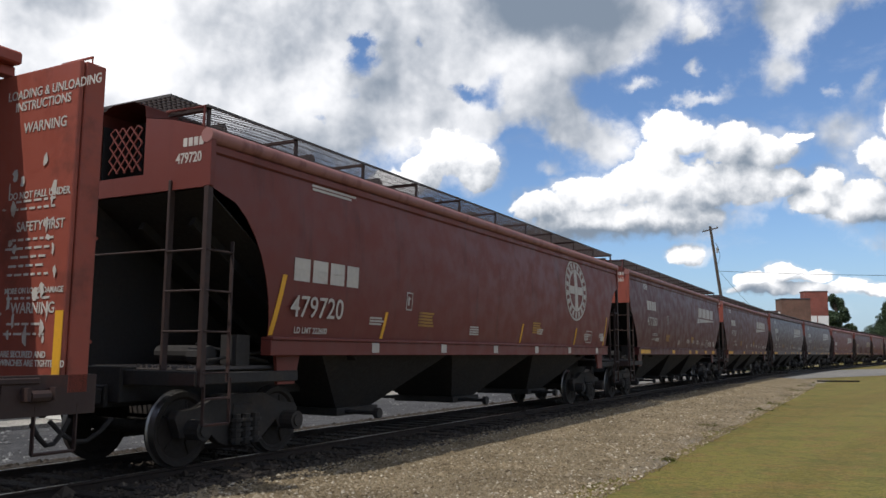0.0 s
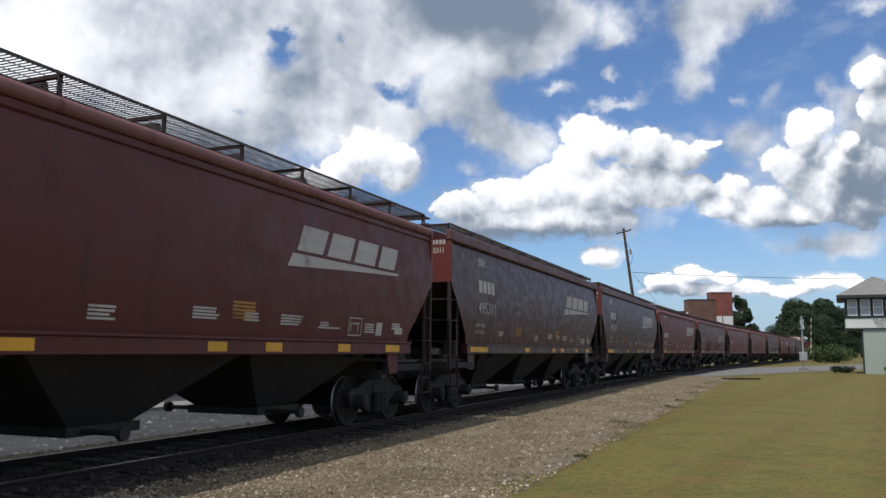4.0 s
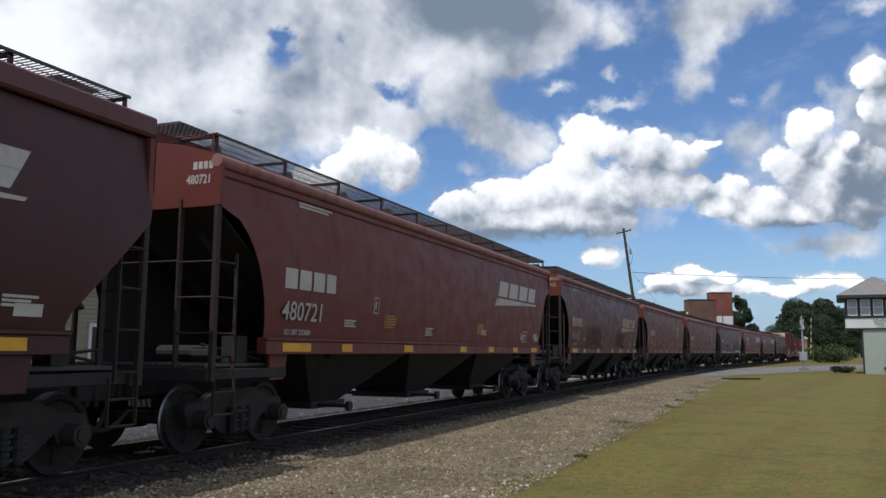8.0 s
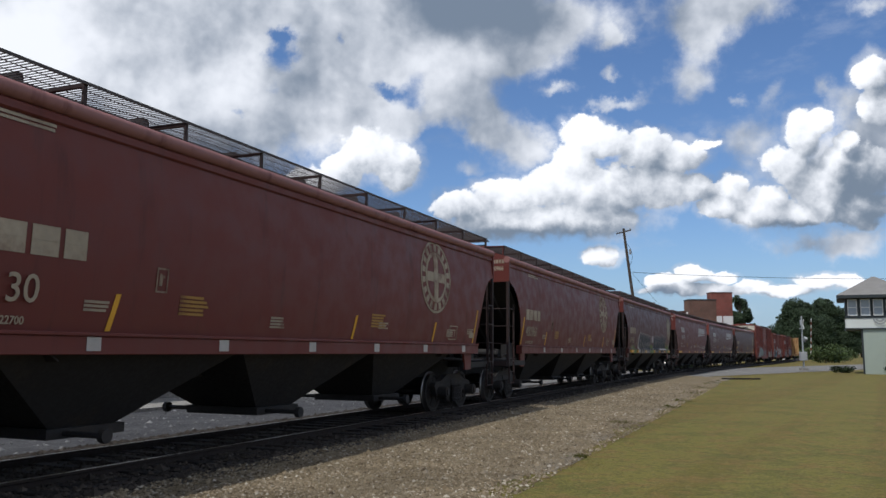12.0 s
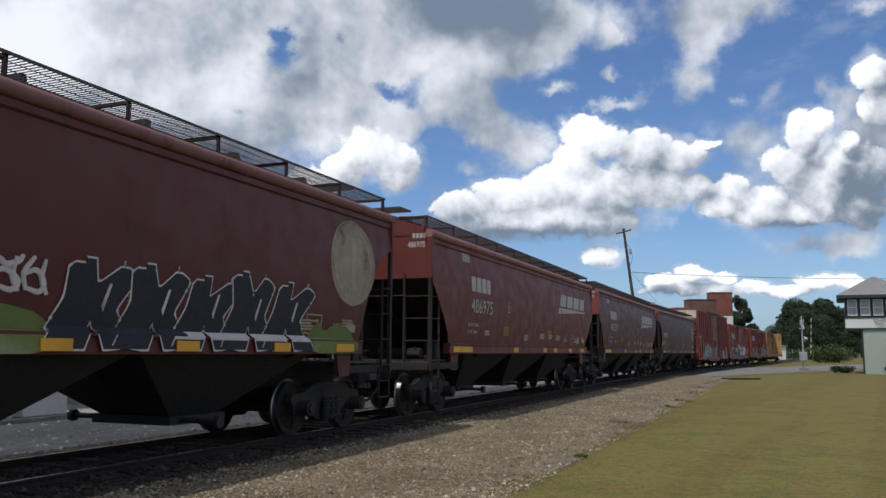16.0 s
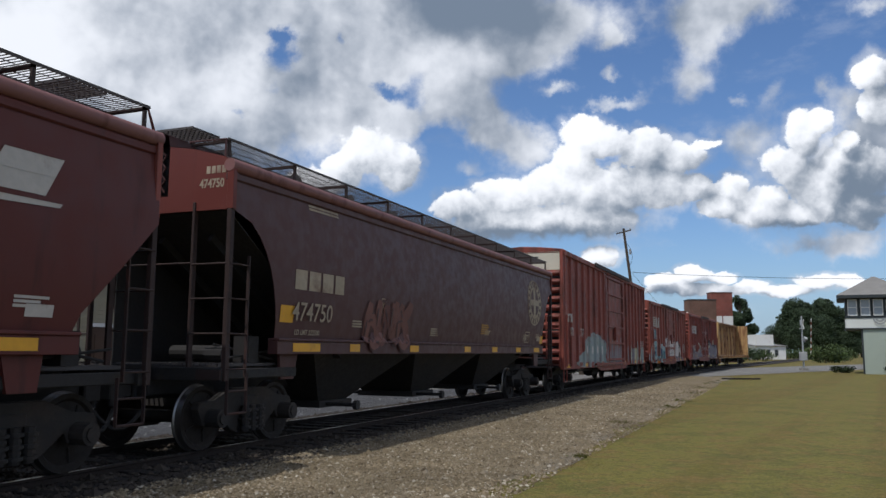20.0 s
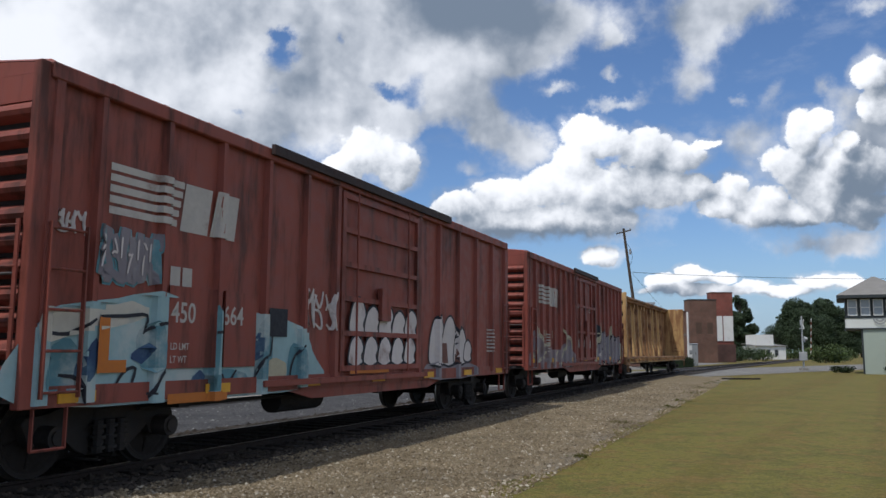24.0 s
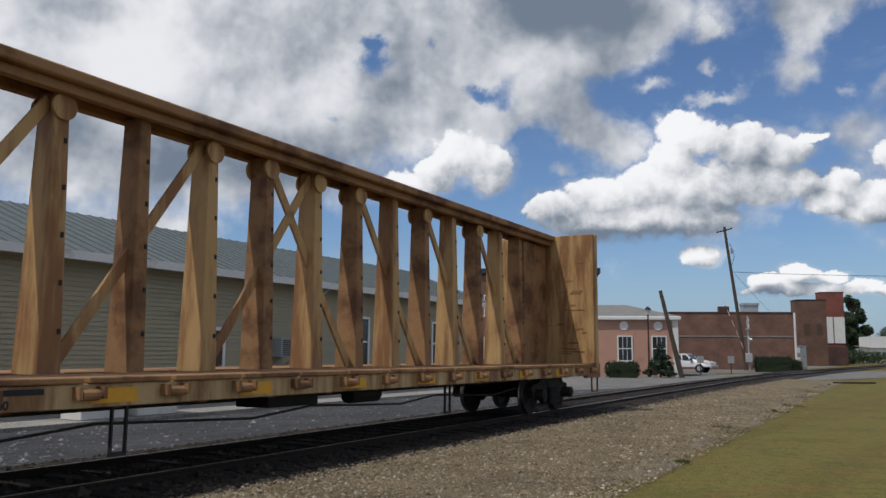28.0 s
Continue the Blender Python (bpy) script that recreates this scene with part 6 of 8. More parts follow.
        for a in (-0.09, 0.09):
            bar(bm, (x + a, -1.46, 0.38), (x + a, -1.46, 0.9), 0.04, 0.02)
        bar(bm, (x - 0.1, -1.46, 0.38), (x + 0.1, -1.46, 0.38), 0.04, 0.04)
        part("hanging_step", bm, BLACK_STEEL, car)
    bm = bmesh.new()
    tube(bm, [(-7.5 + i * 1.2, -1.1, 0.66 - 0.05 * (i % 3)) for i in range(13)], 0.016, 6)
    part("brake_line", bm, BLACK_STEEL, car)
    bm = bmesh.new()
    box(bm, -1.1, 0.0, -1.0, -0.4, 0.66, 0.86)
    part("valve_box", bm, BLACK_STEEL, car, bevel=0.02)
    bm = bmesh.new()
    rod(bm, (1.0, -0.8, 0.74), (1.8, -0.8, 0.74), 0.13, 12)
    part("air_reservoir", bm, BLACK_STEEL, car)
    return car

# ---- the train ----


def place(car, s0, s1, label):
    """A car whose body reaches from s0 to s1 along the line at the start of the clip."""
    car["label"] = label
    car["run"] = (s0 + s1) / 2
    car["base"] = (s1 - s0) / 2 - 1.4
    CARS.append(car)
    return car


def make_train():
    red = centerbeam(BULK_RED, POST_BROWN, red=True)
    place(red, -25.3, -2.5, "red centerbeam flat car with peeling warning notices on its bulkhead")
    bh_x = 11.4 - 0.306
    for body, y, z, size in (("LOADING & UNLOADING\n    INSTRUCTIONS", -0.12, 4.28, 0.17), ("WARNING", -0.42, 3.90, 0.19), ("DO NOT FALL UNDER", -0.25, 3.20, 0.13),
                             ("SAFETY FIRST", -0.42, 2.86, 0.17), ("MORE ON LOOSE DAMAGE", -0.30, 2.22, 0.10), ("WARNING", -0.42, 2.02, 0.19),
                             ("ARE SECURED AND\nWINCHES ARE TIGHTENED", -0.30, 1.58, 0.11), ("GO BETWEEN\nBULKHEADS", -0.42, 1.30, 0.15)):
        me = text_mesh(body, size * 0.82, LETTER, 0, 0.002, 0.9)
        share("lettering", me, red, pose(bh_x, y - 0.26, z - 0.24, 90, 0, -90))
    rng = random.Random(5)
    for i in range(34):
        bm = bmesh.new()
        y, z = (rng.gauss(-0.62, 0.10), rng.uniform(1.3, 3.3)) if i % 2 else (rng.gauss(-1.15, 0.08), rng.uniform(1.5, 3.4))
        w, h = rng.uniform(0.02, 0.06), rng.uniform(0.03, 0.13)
        n = 6
        v = [bm.verts.new((bh_x - 0.0003 * i - 0.001, y + w * math.cos(6.283 * k / n) * rng.uniform(0.3, 1.2), z + h * math.sin(6.283 * k / n) * rng.uniform(0.3, 1.2))) for k in range(n)]
        bm.faces.new(v)
        part("peeling_sticker", bm, LETTER, red, "torn remains of a white paper notice")
    bm = bmesh.new()
    for z in (2.92, 2.84, 2.52, 2.43, 2.34, 2.25, 2.16, 1.92, 1.66, 1.56):
        y = -1.28 + rng.uniform(0, 0.15)
        while y < -0.62:
            w = rng.uniform(0.05, 0.14)
            box(bm, bh_x - 0.002, bh_x + 0.004, y, y + w, z, z + 0.024)
            y += w + 0.04
    part("small_print", bm, LETTER, red)["kind"] = "stuff"
    bm = bmesh.new()
    tube(bm, [(11.3, -1.42, 4.32), (11.3, -1.42, 4.43), (11.3, -0.95, 4.43), (11.3, -0.95, 4.32)], 0.016, 6)
    part("top_grab_iron", bm, BULK_RED, red)
    bm = bmesh.new()
    box(bm, bh_x - 0.004, bh_x + 0.002, -1.495, -1.38, 0.95, 1.8)
    part("reflective_stripe", bm, YELLOW, red)

    first = {}
    plan = [
        ("A", -1.06, 16.15, "479720", "cross", ("LD LMT 222600", "LT WT  63400"), "square", PAINT_RED, False),
        ("B", 17.40, 33.70, "477260", "wedge", ("LD LMT 223800", "LT WT  62200"), "yellow", PAINT_BROWN, False),
        ("B", 35.13, 51.40, "477187", "wedge", ("LD LMT 223900", "LT WT  62100"), "yellow", PAINT_BROWN, False),
        ("C", 52.60, 68.80, "495311", "wedge", ("LD LMT 224300", "LT WT  61700"), "yellow", PAINT_DARK, False),
        ("C", 69.90, 86.10, "495378", "wedge", ("LD LMT 224300", "LT WT  61700"), "yellow", PAINT_DARK, False),
        ("A", 87.44, 104.5, "480721", "wedge", ("LD LMT 222800", "LT WT  63200"), "yellow", PAINT_RED, False),
        ("A", 106.1, 123.1, "481422", "wedge", ("LD LMT 222900", "LT WT  63100"), "yellow", PAINT_BROWN, True),
        ("A", 124.7, 141.9, "48130", "cross", ("LD LMT 222700", "LT WT  63300"), "square", PAINT_RED, True),
        ("A", 143.3, 160.2, "480966", "cross", ("LD LMT 222700", "LT WT  63300"), "square", PAINT_RED, True),
        ("A", 161.5, 178.6, "479345", "cross", ("LD LMT 222700", "LT WT  63300"), "yellow", PAINT_BROWN, True),
        ("B", 180.5, 197.0, "486975", "wedge", ("LD LMT 224100", "LT WT  61900"), "yellow", PAINT_RED, False),
        ("B", 198.3, 214.8, "487329", "wedge", ("LD LMT 224000", "LT WT  62000"), "yellow", PAINT_BROWN, False),
        ("A", 216.2, 233.3, "474750", "cross", ("LD LMT 222500", "LT WT  63500"), "yellow", PAINT_DUSTY, True)]
    words = {"A": "grain hopper with rounded ends", "B": "grain hopper with angular ends", "C": "grain hopper with deep roof edge"}
    tones = {PAINT_RED: "oxide red", PAINT_BROWN: "dark brown", PAINT_DARK: "clean dark maroon", PAINT_DUSTY: "dusty faded brown"}
    halves = {"A": 8.55, "B": 8.20, "C": 8.12}
    for st in "ABC":
        first[st] = hopper(st, halves[st])
    fresh = dict(first)
    cars = []
    for st, *_ in plan:
        if fresh.get(st) is not None:
            cars.append(fresh[st])
            fresh[st] = None
        else:
            cars.append(copy_thing(first[st], Matrix.Identity(4)))
    for car, (st, s0, s1, number, logo, lines, stripes, paint, old) in zip(cars, plan):
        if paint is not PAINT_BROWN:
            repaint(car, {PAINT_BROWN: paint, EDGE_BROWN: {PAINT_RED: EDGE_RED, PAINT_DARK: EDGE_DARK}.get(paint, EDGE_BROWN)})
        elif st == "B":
            # brown angular cars get a still brighter red on their end panels
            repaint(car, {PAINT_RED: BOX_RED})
        dress_hopper(car, st, halves[st], number, logo, lines, stripes, old, 0.6 if number in ("486975", "487329") else 0.35 if number in ("477260", "477187", "48130") else 0.0, {"479345": (6.95, 2.95, 0.78), "474750": (6.4, 2.9, 0.73)}.get(number),
                     1.35 if number in ("486975", "487329") else 1.15)
        m = (s0 + s1) / 2
        extra = ", tagged" if number in ("479345", "474750", "481422") else ""
        emb = "round cross emblem" if logo == "cross" else "wedge emblem"
        place(car, m - halves[st], m + halves[st], f"{tones[paint]} {words[st]}, {emb}{extra}")
    tag = cars[9]
    top = [arch(-3.92 + i * 0.70, 1.68, 0.78, (0.76, 0.74, 0.70, 0.68, 0.62)[i], 0.07) for i in range(5)]
    foot = [[(q, 1.38), (q + 0.36, 1.82 - 0.05 * (j % 2)), (q + 0.58, 1.84), (q + 1.04, 1.60), (q + 0.94, 1.45), (q + 0.58, 1.66), (q + 0.30, 1.38)] for j, q in enumerate((-4.3, -3.6, -2.9, -2.2, -1.5))]
    holes = [rounded(oval(-3.95 + i * 0.70, 2.02 - 0.02 * i, 0.10, 0.09), 2) for i in (0, 4)] + [[(-3.95 + i * 0.70, 1.86), (-3.85 + i * 0.70, 1.98), (-3.74 + i * 0.70, 1.86)] for i in range(1, 4)]
    holes += [[(q + 0.62, 1.38), (q + 0.74, 1.55), (q + 0.9, 1.45), (q + 0.92, 1.38)] for q in (-4.3, -3.6, -2.9, -2.2)]
    wash(tag, "sprayed_ground", [(-4.55, 1.40), (-4.5, 1.9), (-4.35, 2.3), (-4.0, 2.35), (-3.9, 1.5)], on_hopper, 1.37, SPRAY_WHITE)
    wash(tag, "sprayed_ground", [(-0.9, 1.38), (-0.7, 1.75), (0.2, 1.85), (0.7, 1.6), (0.6, 1.38)], on_hopper, 1.37, SPRAY_GREEN)
    sprayed(tag, top + foot, on_hopper, 1.37, SPRAY_BLACK, SPRAY_WHITE, 0.032, marks=holes)
    graffiti(tag, "graffiti", -0.15, 1.95, 0.7, 0.40, SPRAY_WHITE, SPRAY_WHITE, None, 2, 5, SPRAY_WHITE, 0.022)
    wild = [shard(1.15 + i * 0.95, 1.42, 1.4, (0.98, 1.0, 0.95, 1.08, 1.02)[i], (0.05, 0.0, 0.12, -0.05, 0.15)[i], 0.40) for i in range(5)]
    sprayed(tag, wild, on_hopper, 1.37, SPRAY_BLACK, SPRAY_WHITE, 0.028, marks=[[(1.25 + i * 0.95, 1.85), (1.35 + i * 0.95, 2.15), (1.39 + i * 0.95, 2.15), (1.30 + i * 0.95, 1.83)] for i in range(5)])
    for x0, x1, zz in ((-6.6, -5.4, 1.72), (5.6, 7.0, 1.8)):
        wash(tag, "sprayed_ground", [(x0, 1.38), (x0 + 0.05, zz - 0.1), (x0 + 0.3, zz + 0.08), (x0 + 0.5, zz - 0.08), (x0 + 0.8, zz + 0.06), (x1, zz - 0.05), (x1 + 0.05, 1.38)], on_hopper, 1.37, SPRAY_GREEN)
    wash(tag, "emblem_ground", oval(6.95, 2.95, 0.80, 0.76, 16), on_hopper, 1.37, GHOST, -0.002)
    graffiti(cars[12], "graffiti", -4.6, 1.45, 1.9, 0.95, SPRAY_PINK, PAINT_DUSTY, None, 3, 6, PAINT_DUSTY)
    graffiti(cars[6], "graffiti", -4.4, 1.55, 2.6, 0.9, SPRAY_FAINT, PAINT_BROWN, None, 4, 12, PAINT_BROWN, 0.09)
    graffiti(cars[6], "graffiti", 1.6, 1.6, 1.9, 0.7, SPRAY_FAINT, PAINT_BROWN, None, 3, 13, PAINT_BROWN, 0.08)
    strips(cars[12], "reflective_patch", [(-8.55 + 1.25, 1.84, 0.36, 0.26)], YELLOW)
    strips(cars[12], "reflective_patch", [(7.15, 1.66, 0.30, 0.24)], YELLOW)

    b1 = place(boxcar(9.2, 5.02, 0.80, BOX_RED, (-2.0, 2.3), (7, 7), True), 235.0, 253.4, "tall red boxcar with a cream end band and sprayed tags")
    mk = text_mesh("470737", 0.30, SPRAY_BLACK, 0, 0.004, 0.9)
    share("lettering", mk, b1, pose(-9.2 - 0.034, 0.15, 4.58, 90, 0, -90))
    for body, x, z in (("470", -8.5, 2.0), ("737", -6.9, 2.0)):
        share("lettering", text_mesh(body, 0.42, LETTER, 0, 0.004, 0.85), b1, pose(x, -1.614, z, 90, 0, 0))
    wrapped_bars(b1, "owner_mark", [(-8.5, 2.48, 0.34, 0.30)], LETTER)
    wrapped_bars(b1, "owner_mark", [(-8.08, 2.48, 0.30, 0.30)], LETTER)
    box_print(b1, 9.2)
    on1 = lambda x, z: box_y(b1, x)
    rag = random.Random(51)
    wash(b1, "sprayed_ground", [(-6.9, 0.84), (-7.0, 1.2), (-6.3, 1.35), (-5.9, 1.75), (-5.1, 2.05), (-4.2, 2.2), (-3.0, 2.05), (-2.55, 1.7), (-2.4, 0.84)], on1, 0.83, SPRAY_HAZE)
    sprayed(b1, [arch(-5.4 + i * 0.95, 0.95, 0.95, (0.9, 1.1, 1.15, 0.95)[i], 0.1) for i in range(4)], on1, 0.83, SPRAY_HAZE, SPRAY_GREY, 0.04, 0.008,
            [rounded(oval(-5.35 + i * 0.95, 1.5, 0.12, 0.18), 2) for i in range(4)], SPRAY_WHITE)
    for x0, n in ((-1.8, 9), (3.4, 12)):
        for i in range(n):
            x, hh = x0 + i * 0.42, rag.uniform(0.5, 1.25)
            wash(b1, "paint_drip", [(x, 0.84), (x - 0.05, 0.84 + hh * 0.6), (x + 0.08, 0.84 + hh), (x + 0.26, 0.84 + hh * 0.9), (x + 0.3, 0.84)], on1, 0.83, (SPRAY_CREAM, SPRAY_GREY, SPRAY_HAZE)[i % 3] if x0 > 0 else (SPRAY_DUSK, SPRAY_GREY)[i % 2], 0.003 + 0.0004 * (i % 3))
    b2 = place(boxcar(7.65, 4.42, 0.82, BOX_BROWN, (-1.56, 1.68), (6, 5), first=-6.93), 255.55, 270.85, "brown ribbed boxcar with a striped emblem and bright sprayed tags")
    ns_marks(b2, 7.65, 0.92)
    for body, x, z in (("450", -5.66, 1.76), ("664", -4.65, 1.76)):
        share("lettering", text_mesh(body, 0.36, LETTER, 0, 0.004, 0.85), b2, pose(x, -1.552, z, 90, 0, 0))
    for body, x, z in (("LD LMT", -5.65, 1.42), ("LT WT", -5.65, 1.26)):
        share("lettering", text_mesh(body, 0.12, LETTER, 0, 0.001, 0.85), b2, pose(x, -1.552, z, 90, 0, 0))
    for x in (-5.68, -5.46):
        wrapped_bars(b2, "owner_mark", [(x, 2.18, 0.18, 0.27)], LETTER)
    end_text(b2, "450664", 0.12, 4.08, 0.22, LETTER, -7.65 - 0.13)
    box_print(b2, 7.65)
    on2 = lambda x, z: box_y(b2, x)
    wash(b2, "sprayed_ground", [(-7.6, 0.80), (-7.62, 1.7), (-7.2, 1.9), (-6.5, 2.0), (-5.9, 2.12), (-5.0, 2.0), (-4.0, 1.98), (-3.2, 1.9), (-2.6, 1.75), (-2.3, 1.4), (-2.25, 0.80)], on2, 0.79, SPRAY_AQUA)
    wash(b2, "sprayed_ground", [(-7.58, 1.5), (-7.55, 1.85), (-6.95, 1.83), (-6.3, 1.98), (-6.0, 1.86), (-6.3, 1.72), (-7.0, 1.6)], on2, 0.79, SPRAY_BONE, 0.006)
    for q in ([(-7.5, 1.0), (-7.4, 1.45), (-7.1, 1.5), (-7.0, 1.0)], [(-6.1, 1.2), (-6.2, 1.6), (-5.85, 1.75), (-5.78, 1.2)], [(-5.0, 0.95), (-4.9, 1.9), (-4.75, 1.9), (-4.8, 0.95)], [(-3.85, 1.0), (-3.8, 1.85), (-3.5, 1.8), (-3.45, 1.1)],
              [(-4.9, 0.85), (-5.2, 1.1), (-4.2, 1.15), (-4.0, 0.85)], [(-3.0, 0.9), (-2.95, 1.5), (-2.6, 1.4), (-2.5, 0.9)]):
        wash(b2, "sprayed_ground", q, on2, 0.79, SPRAY_TEAL, 0.008)
    for q in ([(-7.1, 1.15), (-6.95, 1.5), (-6.85, 1.5), (-6.9, 1.1)], [(-6.3, 1.35), (-6.0, 1.5), (-5.95, 1.4), (-6.1, 1.25)], [(-5.25, 0.98), (-5.1, 1.15), (-4.95, 1.12), (-5.0, 0.95)], [(-3.95, 1.3), (-3.85, 1.65), (-3.75, 1.6), (-3.8, 1.3)]):
        wash(b2, "sprayed_ground", q, on2, 0.79, SPRAY_NAVY, 0.010)
    bm = bmesh.new()
    for k, q in enumerate((((-7.55, 1.6), (-7.2, 1.58), (-6.9, 1.75)), ((-6.85, 1.78), (-6.4, 1.8), (-6.05, 1.82), (-6.1, 1.6)), ((-6.1, 1.62), (-5.9, 1.72), (-5.72, 1.74)), ((-6.6, 0.84), (-6.4, 1.15), (-6.2, 1.2), (-6.25, 0.95), (-5.9, 0.9)),
                           ((-6.0, 0.84), (-5.85, 1.1), (-5.7, 1.25)), ((-7.0, 0.84), (-7.05, 1.1), (-7.3, 1.15)), ((-4.85, 1.65), (-4.6, 1.66)), ((-4.6, 1.1), (-4.5, 0.95), (-4.3, 1.15)), ((-3.9, 0.95), (-3.75, 1.3), (-3.5, 1.35), (-3.45, 1.7)), ((-3.0, 0.88), (-2.9, 1.25), (-2.65, 1.5)))):
        ribbon(bm, q, 0.022, 0.014 + 0.0006 * k, on2, 0.80)
    part("sprayed_line", bm, SPRAY_BLACK, b2)
    wash(b2, "sprayed_ground", [(-3.55, 0.98), (-3.55, 1.28), (-3.1, 1.26), (-3.1, 0.98)], on2, 0.79, SPRAY_CREAM, 0.012)
    wrapped_bars(b2, "black_panel", [(-3.55, 1.62, 0.48, 0.42)], SPRAY_BLACK, 0.0, 0.014)
    for x, w in ((-5.75, 0.88), (-4.69, 0.80)):
        wrapped_bars(b2, "clean_panel", [(x, 1.19, w, 1.02)], BOX_BROWN, 0.0, 0.024)
    wrapped_bars(b2, "orange_tag", [(-6.88, 1.16, 0.24, 0.61), (-6.64, 1.16, 0.27, 0.14)], SPRAY_ORANGE, 0.0, 0.03)
    wrapped_bars(b2, "orange_tag", [(-5.66, 0.76, 1.16, 0.12)], SPRAY_ORANGE, 0.0, 0.03)
    graffiti(b2, "graffiti", -6.91, 2.15, 0.93, 0.68, SPRAY_GREY, SPRAY_TEAL, 0.0, 4, 36, SPRAY_WHITE, 0.07)
    graffiti(b2, "graffiti", -7.47, 2.63, 0.42, 0.28, SPRAY_WHITE, SPRAY_WHITE, 0.0, 3, 37, SPRAY_WHITE, 0.014)
    tall = [arch(-0.95 + i * 0.56, 1.70, 0.50, (0.62, 0.5, 0.6, 0.46, 0.5)[i], 0.02) for i in range(5)] + [arch(-1.0 + i * 0.56, 1.18, 0.46, 0.48, 0.0) for i in range(5)]
    sprayed(b2, tall, on2, 1.0, SPRAY_WHITE, SPRAY_BLACK, 0.045, 0.048)
    wrapped_bars(b2, "orange_tag", [(-1.2, 1.02, 1.5, 0.17)], SPRAY_ORANGE, 0.0, 0.05)
    graffiti(b2, "graffiti", -2.60, 1.7, 0.9, 0.75, SPRAY_WHITE, SPRAY_WHITE, 0.0, 3, 35, SPRAY_WHITE, 0.02)
    wash(b2, "sprayed_ground", [(2.35, 0.82), (2.3, 1.15), (3.0, 1.2), (4.2, 1.18), (5.1, 1.1), (5.2, 0.82)], on2, 0.79, SPRAY_LILAC)
    sprayed(b2, [arch(2.85, 1.15, 0.75, 1.0, 0.05), arch(3.55, 1.15, 0.75, 1.02, 0.05), arch(4.25, 1.15, 0.7, 0.8, 0.0), arch(4.75, 1.2, 0.45, 0.45, 0.0)], on2, 0.79, SPRAY_WHITE, SPRAY_BLACK, 0.05, 0.008,
            [[(3.0, 1.15), (3.12, 1.6), (3.4, 1.6), (3.5, 1.15)], [(3.9, 1.15), (3.95, 1.5), (4.05, 1.15)]], SPRAY_PINK)
    b3 = place(boxcar(7.83, 4.45, 0.86, BOX_RED, (-1.8, 1.69), (8, 7), panels=3), 273.05, 288.71, "red ribbed boxcar with a striped emblem and silver sprayed tags")
    ns_marks(b3, 7.83)
    for body, x, z in (("454", -6.1, 1.85), ("194", -5.0, 1.85)):
        share("lettering", text_mesh(body, 0.36, LETTER_OLD, 0, 0.004, 0.85), b3, pose(x, -1.528, z, 90, 0, 0))
    end_text(b3, "454194", 0.2, 4.02, 0.22, LETTER_OLD, -7.83 - 0.13)
    box_print(b3, 7.83)
    on3 = lambda x, z: box_y(b3, x)
    wash(b3, "sprayed_ground", [(-7.6, 0.90), (-7.6, 1.6), (-7.1, 2.1), (-6.4, 1.9), (-5.8, 1.6), (-5.0, 1.52), (-4.1, 1.52), (-3.4, 1.7), (-2.7, 1.95), (-2.2, 1.6), (-2.25, 0.90)], on3, 0.88, SPRAY_DUSK)
    for k, q in enumerate(([(-7.4, 1.0), (-7.2, 1.7), (-6.9, 1.85), (-6.8, 1.0)], [(-5.9, 0.92), (-5.5, 1.35), (-5.1, 1.35), (-5.2, 0.92)], [(-4.2, 0.92), (-3.6, 1.4), (-3.3, 1.4), (-3.5, 0.92)], [(-2.85, 0.95), (-2.7, 1.6), (-2.45, 1.7), (-2.4, 0.95)])):
        wash(b3, "sprayed_ground", q, on3, 0.88, SPRAY_LILAC, 0.006)
    bm = bmesh.new()
    for k, q in enumerate((((-7.5, 1.1), (-7.0, 1.5), (-6.7, 1.95), (-6.75, 2.2)), ((-6.6, 2.15), (-6.3, 1.75), (-5.7, 1.62), (-5.2, 1.8)), ((-6.9, 0.95), (-6.2, 1.3), (-5.6, 1.42)), ((-5.3, 0.95), (-4.7, 1.2), (-4.2, 1.45)), ((-4.6, 0.92), (-4.0, 1.05), (-3.4, 1.5), (-3.3, 1.95)),
                           ((-3.5, 2.2), (-3.1, 1.85), (-2.7, 1.95), (-2.5, 1.5)))):
        ribbon(bm, q, 0.055, 0.010 + 0.0006 * k, on3, 0.90)
    part("sprayed_line", bm, SPRAY_CREAM, b3)
    wash(b3, "sprayed_ground", [(1.95, 0.92), (1.9, 1.7), (2.3, 2.2), (3.2, 2.1), (4.6, 1.95), (6.2, 1.95), (7.5, 1.9), (7.6, 0.92)], on3, 0.88, SPRAY_CREAM)
    for i, (x, hh) in enumerate(((3.15, 0.85), (3.75, 0.7), (5.1, 0.75), (6.3, 0.7), (7.2, 0.55))):
        bm = bmesh.new()
        daub(bm, [(x - 0.2, 1.85), (x, 1.85 + hh), (x + 0.2, 1.85)], 0.004, on3, 0.88)
        part("sprayed_spike", bm, SPRAY_CREAM, b3)
    wash(b3, "sprayed_ground", [(1.95, 2.05), (2.0, 2.45), (2.4, 2.55), (2.75, 2.35), (2.5, 2.05)], on3, 0.88, SPRAY_BLACK, 0.007)
    pieces = [arch(2.6, 0.95, 1.0, 0.95, 0.25), shard(3.5, 0.92, 1.25, 1.42, 0.1, 0.36), shard(4.45, 0.92, 1.3, 1.2, -0.05, 0.36), shard(5.4, 0.92, 1.3, 1.32, 0.1, 0.36), arch(6.2, 0.95, 0.9, 1.15, 0.1), shard(6.95, 0.92, 1.15, 1.2, 0.0, 0.36)]
